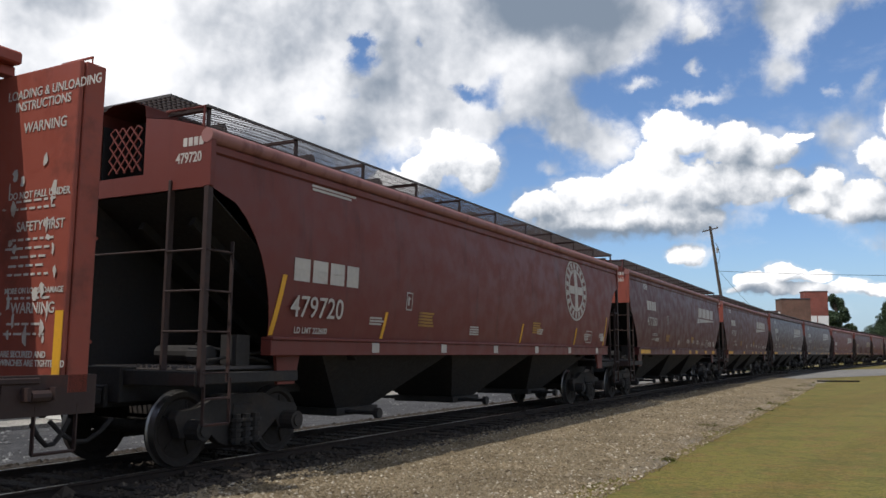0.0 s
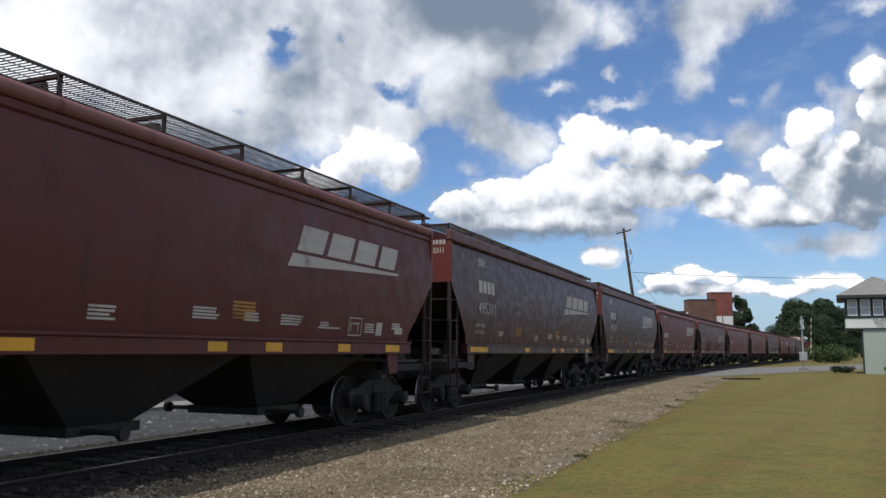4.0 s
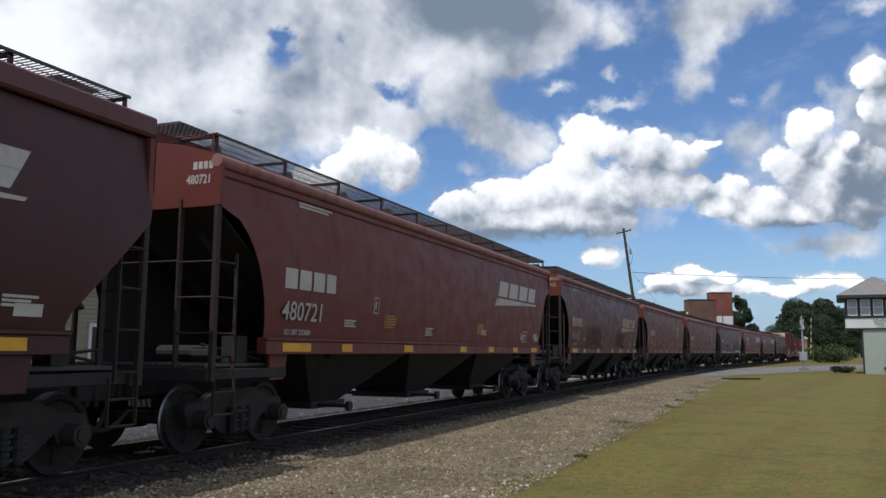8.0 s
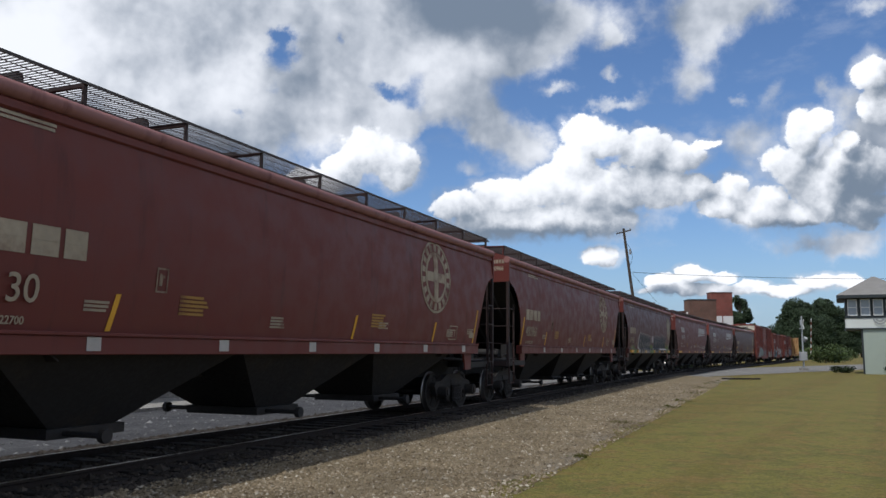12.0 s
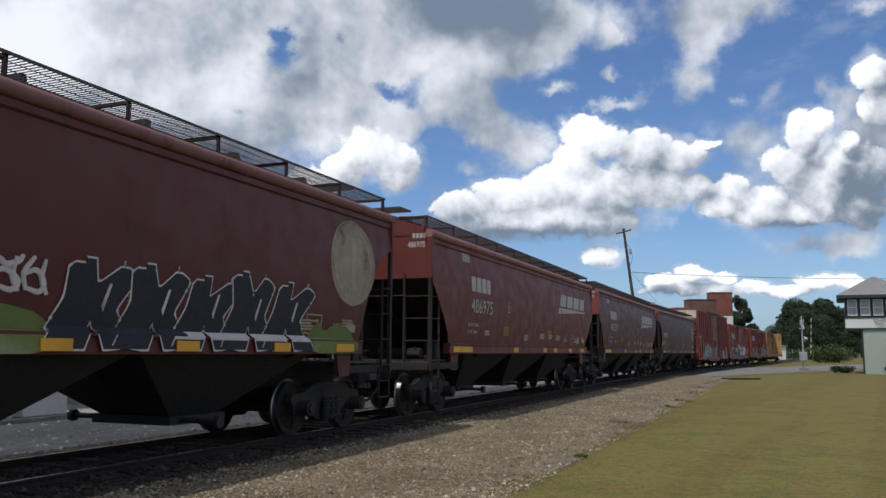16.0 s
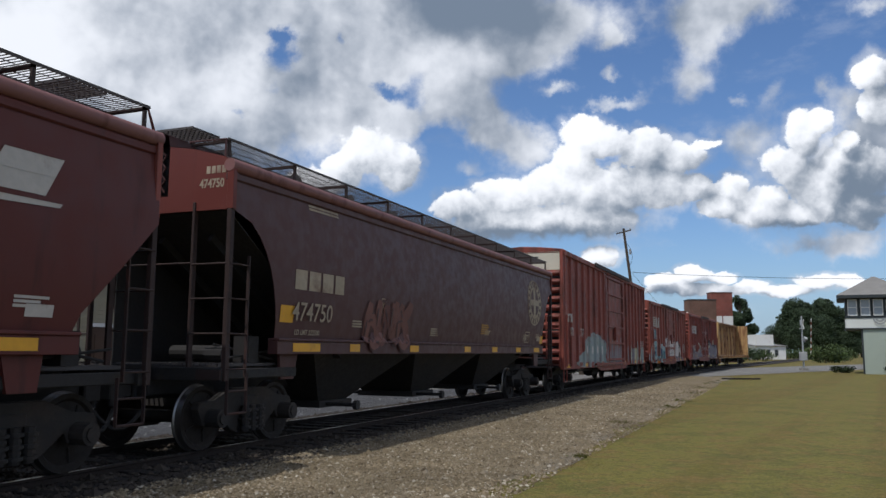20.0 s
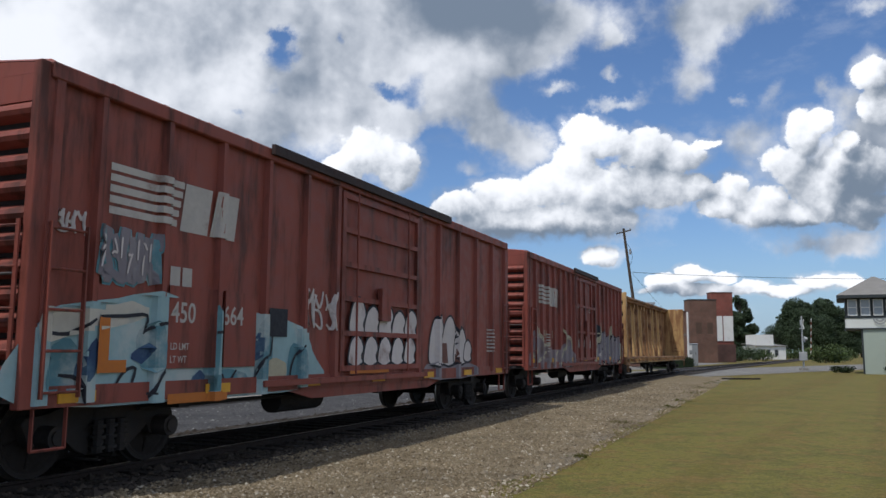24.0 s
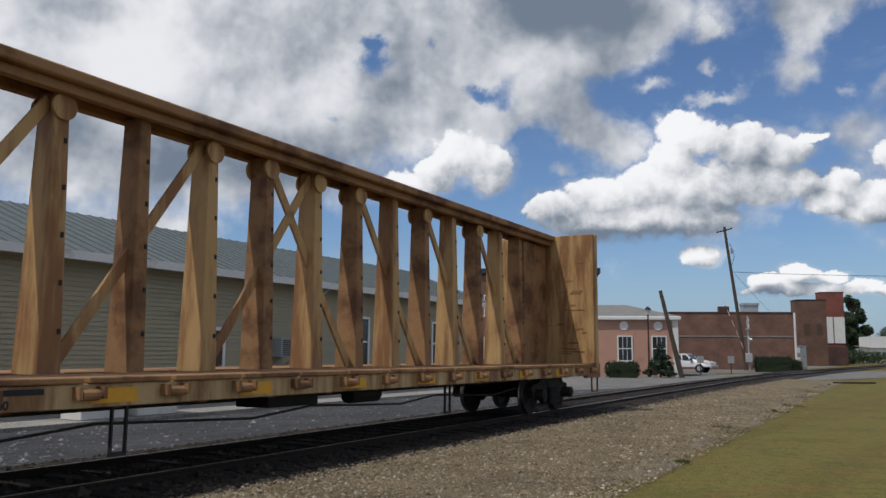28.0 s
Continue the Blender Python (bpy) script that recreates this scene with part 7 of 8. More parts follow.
    sprayed(b3, pieces, on3, 0.88, SPRAY_LILAC, SPRAY_BLACK, 0.04, 0.010, [rounded(oval(2.6, 1.3, 0.16, 0.13), 2), [(4.3, 1.0), (4.5, 1.25), (4.65, 1.0)], [(5.3, 1.0), (5.5, 1.2), (5.6, 1.0)]], SPRAY_WHITE)
    for x in (-1.35, -0.35, 0.65):
        graffiti(b3, "graffiti", x, 1.55, 0.42, 0.38, SPRAY_WHITE, SPRAY_WHITE, 0.0, 2, int(60 + x * 10), SPRAY_WHITE, 0.014)
    wrapped_bars(b3, "small_print", [(-1.3, 3.05, 0.3, 0.05), (0.6, 3.05, 0.62, 0.045), (0.66, 2.95, 0.5, 0.045)], LETTER)
    for bc, half in ((b2, 7.65), (b3, 7.83), (b1, 9.2)):
        bm = bmesh.new()
        for k in range(7):
            x = -half + 0.35 + k * (2 * half - 1.2) / 6
            box(bm, x, x + 0.5, -1.568, -1.552, 1.08 if bc is b3 else 0.86, 1.21 if bc is b3 else 0.98)
        part("reflective_stripe", bm, YELLOW, bc, "yellow reflective stripes")
    yb = place(centerbeam(BEAM_YELLOW, BEAM_DARK), 290.1, 312.9, "empty weathered yellow centerbeam flat car, last of the train")
    bm = bmesh.new()
    box(bm, -7.3, -4.36, -1.512, -1.502, 0.87, 1.09)
    part("number_board", bm, SILL_YELLOW, yb)
    share("lettering", text_mesh("LT WT    63700", 0.115, SPRAY_BLACK, 0, 0.002, 1.0), yb, pose(-5.9, -1.515, 0.89, 90, 0, 0))
    flat_bars(yb, "small_print", [(-5.85, 1.01, 0.42, 0.055), (-5.2, 1.01, 0.4, 0.055)], -1.513, SPRAY_BLACK)
    rng = random.Random(9)
    for i in range(20):
        z = rng.uniform(1.4, 4.2)
        y = rng.uniform(-1.3, -0.5)
        bm = bmesh.new()
        box(bm, 11.09, 11.0975, y, y + rng.uniform(0.1, 0.45), z, z + rng.uniform(0.015, 0.04))
        part("scrape_mark", bm, BEAM_DARK, yb)


make_train()

# ---- the town round the line ----


def brick_mat(name, a, b, mortar, scale=1.0):
    m = bpy.data.materials.new(name)
    m.use_nodes = True
    n = Nodes(m.node_tree)
    bsdf = m.node_tree.nodes["Principled BSDF"]
    tc = n.add("ShaderNodeTexCoord")
    sx = n.add("ShaderNodeSeparateXYZ")
    n.put(sx.inputs[0], tc.outputs["Object"])
    cx = n.add("ShaderNodeCombineXYZ")
    n.put(cx.inputs[0], n.math("ADD", sx.outputs[0], sx.outputs[1])), n.put(cx.inputs[1], sx.outputs[2])
    br = n.add("ShaderNodeTexBrick")
    n.put(br.inputs["Vector"], cx.outputs[0])
    br.inputs["Color1"].default_value, br.inputs["Color2"].default_value, br.inputs["Mortar"].default_value = (*a, 1), (*b, 1), (*mortar, 1)
    br.inputs["Scale"].default_value = 1.0
    br.inputs["Brick Width"].default_value, br.inputs["Row Height"].default_value, br.inputs["Mortar Size"].default_value = 0.21, 0.075, 0.008
    stain = n.noise(tc.outputs["Object"], 0.5, 6.0, 0.65)
    hsv = n.add("ShaderNodeHueSaturation")
    n.put(hsv.inputs["Color"], br.outputs[0])
    n.put(hsv.inputs["Value"], n.ramp(stain, 0.3, 0.7, 0.72, 1.2))
    n.put(bsdf.inputs["Base Color"], hsv.outputs[0])
    bsdf.inputs["Roughness"].default_value = 0.9
    bp = n.add("ShaderNodeBump")
    bp.inputs["Strength"].default_value, bp.inputs["Distance"].default_value = 0.4, 0.01
    n.put(bp.inputs["Height"], br.outputs["Fac"])
    bp.invert = True
    n.put(bsdf.inputs["Normal"], bp.outputs[0])
    return m


BRICK = brick_mat("red_brown_brick", (0.20, 0.098, 0.066), (0.16, 0.076, 0.052), (0.19, 0.13, 0.10))
BRICK_DARK = brick_mat("dark_brick", (0.10, 0.045, 0.036), (0.078, 0.036, 0.030), (0.09, 0.06, 0.05))
BRICK_TAN = brick_mat("tan_brown_brick", (0.16, 0.078, 0.053), (0.125, 0.062, 0.043), (0.14, 0.095, 0.07))
BRICK_RED = brick_mat("bright_red_brick", (0.23, 0.062, 0.044), (0.19, 0.052, 0.038), (0.19, 0.09, 0.07))
SIDING = mat("beige_vinyl_siding", (0.335, 0.30, 0.205), 0.6, vary=0.08, scale=0.8, dirt=(0.27, 0.24, 0.165), dirt_amount=0.2, bump=0.05, rnd=0.08)
TRIM = mat("white_trim_paint", (0.70, 0.69, 0.66), 0.55, vary=0.08, dirt=(0.45, 0.43, 0.38), dirt_amount=0.2, bump=0.05)
METAL_ROOF = mat("grey_green_metal_roof", (0.105, 0.125, 0.122), 0.55, metal=0.0, vary=0.12, scale=0.6, dirt=(0.10, 0.112, 0.105), dirt_amount=0.35, bump=0.05)
SHINGLE = mat("grey_shingles", (0.20, 0.19, 0.175), 0.9, vary=0.25, scale=3.0, bump=0.5)
STUCCO = mat("peach_stucco", (0.45, 0.255, 0.185), 0.85, vary=0.12, scale=1.0, dirt=(0.36, 0.2, 0.15), dirt_amount=0.25, bump=0.3)
GLASS = mat("dark_window_glass", (0.025, 0.03, 0.035), 0.08, vary=0.1, bump=0.0)
DOOR_BROWN = mat("brown_door_paint", (0.085, 0.052, 0.035), 0.6, vary=0.2)
TOWER_DARK = mat("dark_grey_green_paint", (0.035, 0.042, 0.045), 0.6, vary=0.15)
TOWER_PALE = mat("pale_green_grey_paint", (0.36, 0.41, 0.35), 0.65, vary=0.08, dirt=(0.30, 0.33, 0.28), dirt_amount=0.2)
TOWER_WHITE = mat("white_band_paint", (0.62, 0.64, 0.60), 0.6, vary=0.08)
POLE_WOOD = mat("weathered_pole_wood", (0.075, 0.058, 0.045), 0.9, vary=0.3, scale=4, stretch=(6, 6, 0.6), bump=0.5)
ALU = mat("silver_painted_steel", (0.42, 0.43, 0.44), 0.45, metal=0.4, vary=0.15)
CAB_GREY = mat("grey_cabinet_paint", (0.30, 0.31, 0.31), 0.5, vary=0.1, dirt=(0.2, 0.19, 0.18), dirt_amount=0.2)
CAR_WHITE = mat("white_car_paint", (0.72, 0.72, 0.72), 0.25, vary=0.04, coat=0.6, bump=0.0)
RUBBER = mat("black_rubber", (0.012, 0.012, 0.012), 0.85, vary=0.2)
WIRE = mat("black_cable", (0.01, 0.01, 0.011), 0.7, vary=0.1)
BARK = mat("tree_bark", (0.06, 0.045, 0.035), 0.95, vary=0.4, bump=0.8)


def leaf_mat(name, colour):
    m = mat(name, colour, 0.65, vary=0.4, scale=1.2, bump=0.0)
    n = Nodes(m.node_tree)
    bsdf = m.node_tree.nodes["Principled BSDF"]
    src = bsdf.inputs["Base Color"].links[0].from_socket
    geo = n.add("ShaderNodeNewGeometry")
    hsv = n.add("ShaderNodeHueSaturation")
    n.put(hsv.inputs["Color"], src)
    n.put(hsv.inputs["Value"], n.ramp(geo.outputs["Random Per Island"], 0.0, 1.0, 0.75, 1.3))
    n.put(bsdf.inputs["Base Color"], hsv.outputs[0])
    bsdf.inputs["Specular IOR Level"].default_value = 0.25
    return m


# far trees: distance haze is put into this green, slightly bluer and paler
LEAF = leaf_mat("dark_green_leaves", (0.036, 0.056, 0.026))
LEAF_FRESH = leaf_mat("mid_green_leaves", (0.05, 0.075, 0.022))
NEEDLE = leaf_mat("blue_green_needles", (0.022, 0.040, 0.022))
HEDGE = leaf_mat("clipped_hedge_leaves", (0.022, 0.034, 0.013))


def leaf_cloud(name, material, parent, lumps, count, size, seed):
    """Small leaf quads spread through a set of lumps (x, y, z, rx, ry, rz), denser towards their skins."""
    rng = np.random.RandomState(seed)
    lumps = np.array(lumps, float)
    vol = lumps[:, 3] * lumps[:, 4] * lumps[:, 5]
    pick = rng.choice(len(lumps), count, p=vol / vol.sum())
    d = rng.normal(size=(count, 3))
    d /= np.linalg.norm(d, axis=1)[:, None]
    r = rng.uniform(0.45, 1.05, count) ** 0.6
    c = lumps[pick, :3] + d * lumps[pick, 3:] * r[:, None]
    c[:, 2] = np.maximum(c[:, 2], 0.03)
    a = rng.normal(size=(count, 3))
    a /= np.linalg.norm(a, axis=1)[:, None]
    b = np.cross(a, d + rng.normal(scale=0.6, size=(count, 3)))
    b /= np.linalg.norm(b, axis=1)[:, None] + 1e-9
    s = size * rng.uniform(0.6, 1.4, count)[:, None]
    quad = np.stack([c - a * s, c + b * s * 0.55, c + a * s, c - b * s * 0.55], 1).reshape(-1, 3)
    me = bpy.data.meshes.new(name)
    me.from_pydata(quad.tolist(), [], np.arange(count * 4).reshape(-1, 4).tolist())
    me.materials.append(material)
    ob = new(name, me)
    if parent is not None:
        ob.parent = parent
    return ob


def tree(x, y, height, spread, label, seed, material=None, narrow=False, leaves=2600):
    rng = random.Random(seed)
    t = tagged(new("tree"), label, "tree", group="trees beyond the crossing")
    t.matrix_basis = pose(x, y, 0)
    bm = bmesh.new()
    rod(bm, (0, 0, -0.2), (0.1, 0, height * 0.35), height * 0.022, 9, height * 0.016)
    rod(bm, (0.1, 0, height * 0.35), (0, 0.1, height * 0.85), height * 0.016, 8, height * 0.004)
    part("trunk", bm, BARK, t)
    lumps = []
    bm = bmesh.new()
    for i in range(40):
        f = rng.uniform(0.20, 0.98)
        prof = math.sin(math.pi * min(1.0, 0.18 + f * 0.80)) ** 0.7
        a, r = rng.uniform(0, 6.283), spread * prof * rng.uniform(0.35, 0.8)
        p = (r * math.cos(a), r * math.sin(a), height * f * 0.92)
        rod(bm, (0, 0, height * max(0.15, f * 0.75 - 0.1)), p, height * 0.007, 6, height * 0.002)
        q = spread * rng.uniform(0.20, 0.40)
        lumps.append((*p, q, q, q * rng.uniform(0.7, 1.0)))
    part("limbs", bm, BARK, t)
    leaf_cloud("crown", material or LEAF, t, lumps, int(leaves * 2.6), height * 0.0155, seed)
    return t


def window(name, parent, x, y, z, w, h, material_frame, ry=0.0, bars=1, turn=0.0):
    """A framed sash window standing proud of its wall; it looks to -y of its own space."""
    bm = bmesh.new()
    t = 0.09
    box(bm, -w / 2 - t, w / 2 + t, -0.05, 0.03, h, h + t)
    box(bm, -w / 2 - t - 0.05, w / 2 + t + 0.05, -0.10, 0.03, -t, 0)
    for s in (-1, 1):
        box(bm, *sorted((s * w / 2, s * (w / 2 + t))), -0.05, 0.03, 0, h)
    box(bm, -w / 2, w / 2, -0.03, 0.02, h / 2 - 0.03, h / 2 + 0.03)
    for i in range(1, bars):
        xx = -w / 2 + w * i / bars
        box(bm, xx - 0.015, xx + 0.015, -0.025, 0.02, 0, h)
    f = part(name, bm, material_frame, parent)
    f.matrix_basis = pose(x, y, z, 0, 0, turn)
    bm = bmesh.new()
    box(bm, -w / 2, w / 2, -0.004, 0.02, 0, h)
    part("pane", bm, GLASS, f)
    return f


def depot():
    """Long low depot with clapboard walls and a metal roof, parallel to the rails."""
    a0, a1 = -28.0, 28.2
    d = tagged(new("depot_building"), "long beige clapboard depot with a grey-green metal roof", "building")
    h = heading(0)
    o = along(0, 9.5, 0)
    d.matrix_basis = pose(o.x, o.y, 0, 0, 0, h)
    # own space: x along the line, y away from it
    bm = bmesh.new()
    box(bm, a0, a1, 0.03, 0.25, 0.0, 4.0)
    box(bm, a0, a1, 8.8, 9.0, 0.0, 4.0)
    box(bm, a0, a0 + 0.2, 0.25, 8.8, 0.0, 4.0)
    box(bm, a1 - 0.2, a1, 0.25, 8.8, 0.0, 4.0)
    part("wall", bm, SIDING, d)
    bm = bmesh.new()
    box(bm, a0 - 0.03, a1 + 0.03, -0.03, 0.02, 0.0, 0.42)
    part("foundation", bm, CONCRETE, d)
    me = None
    openings = [(9.4, 10.5, 2.35), (-6.0, -4.8, 2.35)]
    for i in range(29):
        z = 0.42 + i * 0.122
        spans, x = [], a0
        for p, q, top in sorted(openings):
            if z < top:
                spans.append((x, p - 0.1))
                x = q + 0.1
        spans.append((x, a1))
        bm = bmesh.new()
        for p, q in spans:
            v = [(p, 0.028, z), (p, -0.022, z), (p, 0.004, z + 0.122), (p, 0.028, z + 0.122)]
            w = [(q, yy, zz) for _, yy, zz in v]
            va, vb = [bm.verts.new(k) for k in v], [bm.verts.new(k) for k in w]
            for k in range(4):
                bm.faces.new((va[k], va[(k + 1) % 4], vb[(k + 1) % 4], vb[k]))
            bm.faces.new(va[::-1]), bm.faces.new(vb)
        part("clapboard", bm, SIDING, d)
    # roof: two slopes with raised seams, fascia and gutter
    for y0, y1, z0, z1 in ((-0.55, 4.5, 3.98, 5.85), (9.55, 4.5, 3.98, 5.85)):
        bm = bmesh.new()
        v = [(a0 - 0.5, y0, z0), (a1 + 0.5, y0, z0), (a1 + 0.5, y1, z1), (a0 - 0.5, y1, z1)]
        va, vb = [bm.verts.new(k) for k in v], [bm.verts.new((p, q, r + 0.08)) for p, q, r in v]
        for k in range(4):
            bm.faces.new((va[k], va[(k + 1) % 4], vb[(k + 1) % 4], vb[k]))
        bm.faces.new(va[::-1]), bm.faces.new(vb)
        roof = part("roof", bm, METAL_ROOF, d)
        bm = bmesh.new()
        for x in np.arange(a0, a1, 0.45):
            bar(bm, (x, y0, z0 + 0.09), (x, y1, z1 + 0.09), 0.03, 0.03)
        part("roof_seam", bm, METAL_ROOF, roof)
    bm = bmesh.new()
    box(bm, a0 - 0.5, a1 + 0.5, -0.58, -0.50, 3.84, 4.06)
    box(bm, a0 - 0.5, a1 + 0.5, -0.50, 0.03, 3.90, 3.95)
    part("fascia", bm, TRIM, d)
    bm = bmesh.new()
    plate(bm, [(a1, 0.1, 4.0), (a1, 8.9, 4.0), (a1, 4.5, 5.75)], 0.1)
    part("gable", bm, SIDING, d)
    for x, w in ((9.95, 1.0), (-5.4, 1.1)):
        bm = bmesh.new()
        box(bm, x - w / 2, x + w / 2, -0.01, 0.06, 0.2, 2.25)
        for z in (0.35, 1.3):
            box(bm, x - w * 0.36, x + w * 0.36, -0.025, -0.01, z, z + 0.75)
        dr = part("door", bm, DOOR_BROWN, d, "brown panelled door")
        bm = bmesh.new()
        for s in (-1, 1):
            box(bm, *sorted((x + s * w / 2, x + s * (w / 2 + 0.1))), -0.05, 0.06, 0.2, 2.3)
        box(bm, x - w / 2 - 0.1, x + w / 2 + 0.1, -0.05, 0.06, 2.25, 2.36)
        part("door_frame", bm, TRIM, dr)
        bm = bmesh.new()
        rod(bm, (x + w * 0.38, -0.02, 1.2), (x + w * 0.38, -0.08, 1.2), 0.03, 8)
        part("door_handle", bm, ALU, dr)
    for x in (17.9, 23.6, 27.0, 1.5, -12.0, -18.0):
        window("window", d, x, -0.035, 1.15, 0.62, 1.75, TRIM)
    for x, y in ((2.5, 2.2), (9.0, 2.8), (-8, 3.0)):
        bm = bmesh.new()
        z = 4.0 + 0.37 * (y + 0.5)
        rod(bm, (x, y, z - 0.1), (x, y, z + 0.75), 0.07, 10)
        rod(bm, (x, y, z + 0.72), (x, y, z + 0.86), 0.12, 10)
        part("vent_pipe", bm, CAB_GREY, d)
    bm = bmesh.new()
    for x in (15.2, -1.0):
        rod(bm, (x, -0.48, 3.9), (x, -0.06, 3.6), 0.04, 8), rod(bm, (x, -0.06, 3.6), (x, -0.06, 0.3), 0.04, 8)
    part("downpipe", bm, TRIM, d)
    for x in (8.8, 12.0, 19.5):
        bm = bmesh.new()
        rod(bm, (x, -0.02, 2.85), (x, -0.16, 2.85), 0.05, 8)
        rod(bm, (x, -0.16, 2.88), (x, -0.22, 2.72), 0.09, 10, 0.13)
        part("wall_lamp", bm, BLACK_STEEL, d)
    # cooling unit on the wall and a mailbox-like meter
    ac = tagged(new("air_conditioner"), "grey box air conditioner fixed to the depot wall", "air conditioner")
    ac.matrix_basis = d.matrix_basis @ pose(12.9, -0.36, 1.45)
    bm = bmesh.new()
    box(bm, -0.42, 0.42, -0.26, 0.33, 0, 0.62)
    body = part("body", bm, CAB_GREY, ac, bevel=0.02)
    bm = bmesh.new()
    for i in range(8):
        box(bm, -0.36, 0.36, -0.275, -0.258, 0.06 + i * 0.065, 0.09 + i * 0.065)
    part("grille", bm, BLACK_STEEL, body)
    bm = bmesh.new()
    for s in (-0.3, 0.3):
        bar(bm, (s, 0.3, -0.35), (s, -0.2, 0.0), 0.04, 0.04)
    part("bracket", bm, ALU, ac)
    # concrete apron with joints
    strip("depot_apron", CONCRETE, -28, 29, 1.0, [(6.9, 0.0), (6.9, 0.10), (9.52, 0.12)], label="pale concrete apron along the depot", category="pavement", smooth=False)
    for k, (x, w, hh, mm, lab) in enumerate(((4.45, 1.25, 1.02, TRIM, "white crate"), (5.95, 1.2, 1.0, TRIM, "white crate"))):
        c = tagged(new("storage_chest"), "white storage chest standing on the depot apron", "chest", group="chests by the depot")
        c.matrix_basis = d.matrix_basis @ pose(x, -2.05, 0.105)
        bm = bmesh.new()
        box(bm, -w / 2, w / 2, -0.35, 0.35, 0, hh)
        part("body", bm, mm, c, bevel=0.02)
        bm = bmesh.new()
        box(bm, -w / 2 - 0.03, w / 2 + 0.03, -0.38, 0.38, hh + 0.003, hh + 0.07)
        part("lid", bm, mm, c, bevel=0.015)


depot()


def block(name, label, x0, x1, y0, y1, h, material, category="building", coping=None, turn=0.0):
    b = tagged(new(name), label, category)
    cx, cy = (x0 + x1) / 2, (y0 + y1) / 2
    b.matrix_basis = pose(cx, cy, 0, 0, 0, turn)
    w, d = (x1 - x0) / 2, (y1 - y0) / 2
    for nm, r in (("wall", (-w, w, -d, -d + 0.3)), ("wall", (-w, w, d - 0.3, d)), ("wall", (-w, -w + 0.3, -d + 0.3, d - 0.3)), ("wall", (w - 0.3, w, -d + 0.3, d - 0.3))):
        bm = bmesh.new()
        box(bm, *r, 0, h)
        part(nm, bm, material, b)
    bm = bmesh.new()
    box(bm, -w + 0.3, w - 0.3, -d + 0.3, d - 0.3, h - 0.6, h - 0.45)
    part("roof", bm, SHINGLE, b)
    bm = bmesh.new()
    for r in ((-w - 0.06, w + 0.06, -d - 0.06, -d + 0.34), (-w - 0.06, w + 0.06, d - 0.34, d + 0.06), (-w - 0.06, -w + 0.34, -d + 0.34, d - 0.34), (w - 0.34, w + 0.06, -d + 0.34, d - 0.34)):
        box(bm, *r, h + 0.003, h + 0.14)
    part("coping", bm, coping or CONCRETE, b)
    return b, w, d


def town():
    # long brick hall
    b, w, d = block("brick_hall", "long low red-brown brick hall with a plain coping", 14.6, 27.9, 92.0, 112.0, 6.15, BRICK, coping=BRICK_DARK)
    for z in (3.55,):
        bm = bmesh.new()
        box(bm, -w, w, -d - 0.05, -d - 0.003, z, z + 0.12)
        part("string_course", bm, CONCRETE, b)
    bm = bmesh.new()
    box(bm, 1.6, 3.2, -d + 1.5, -d + 3.0, 5.7, 7.1), box(bm, 1.5, 3.3, -d + 1.4, -d + 3.1, 7.1, 7.35)
    part("roof_vent", bm, ALU, b)
    bm = bmesh.new()
    box(bm, -1.1, 0.0, -d + 1.2, -d + 2.0, 5.7, 6.95)
    part("chimney", bm, BRICK_DARK, b)
    bm = bmesh.new()
    rod(bm, (w - 0.12, -d - 0.1, 0.2), (w - 0.12, -d - 0.1, 6.2), 0.11, 8)
    part("downpipe", bm, TRIM, b)
    # tall brick pair beyond
    b, w, d = block("brick_building", "narrow tan brick building with a flat cornice", 39.7, 44.0, 130, 133, 10.0, BRICK_TAN, coping=TOWER_DARK)
    bm = bmesh.new()
    for x in (-1.2, 0.6):
        box(bm, x, x + 0.9, -d - 0.02, -d + 0.02, 4.6, 6.4)
    part("boarded_window", bm, DOOR_BROWN, b)
    b, w, d = block("brick_stair_tower", "bright red brick tower with pale cladding below", 46.6, 50.2, 140, 142.4, 11.9, BRICK_RED, coping=BRICK_DARK)
    for x0, x1 in ((-w + 0.05, -0.1), (0.1, w - 0.05)):
        bm = bmesh.new()
        box(bm, x0, x1, -d - 0.12, -d - 0.01, 3.6, 7.9)
        part("cladding_panel", bm, TRIM, b)
    bm = bmesh.new()
    box(bm, -w - 0.3, w - 0.6, -d - 2.5, -d - 0.01, 0, 3.0)
    part("annex", bm, BRICK_DARK, b)
    # tall brick house behind the depot's end
    b, w, d = block("brick_house", "tall brick house front with a dark cornice", -6.0, 5.4, 74.0, 86.0, 8.7, BRICK, coping=TOWER_DARK)
    bm = bmesh.new()
    box(bm, -w - 0.3, w + 0.3, -d - 0.3, d + 0.3, 8.86, 9.3)
    part("cornice", bm, TOWER_DARK, b)
    for x in (-4, -1.5, 1.2, 3.8):
        for z in (1.2, 5.0):
            window("window", b, x, -d - 0.02, z, 0.9, 1.8, TRIM)
    # peach stucco house
    h = tagged(new("stucco_house"), "peach stucco house with white windows and a grey hipped roof", "house")
    h.matrix_basis = pose(3.4, 66.0, 0)
    w, d, e = 6.9, 4.0, 4.15
    for r in ((-w, w, -d, -d + 0.25), (-w, w, d - 0.25, d), (-w, -w + 0.25, -d + 0.25, d - 0.25), (w - 0.25, w, -d + 0.25, d - 0.25)):
        bm = bmesh.new()
        box(bm, *r, 0, e)
        part("wall", bm, STUCCO, h)
    bm = bmesh.new()
    box(bm, -w - 0.3, w + 0.3, -d - 0.3, d + 0.3, e, e + 0.28)
    part("cornice", bm, TRIM, h, bevel=0.04)
    bm = bmesh.new()
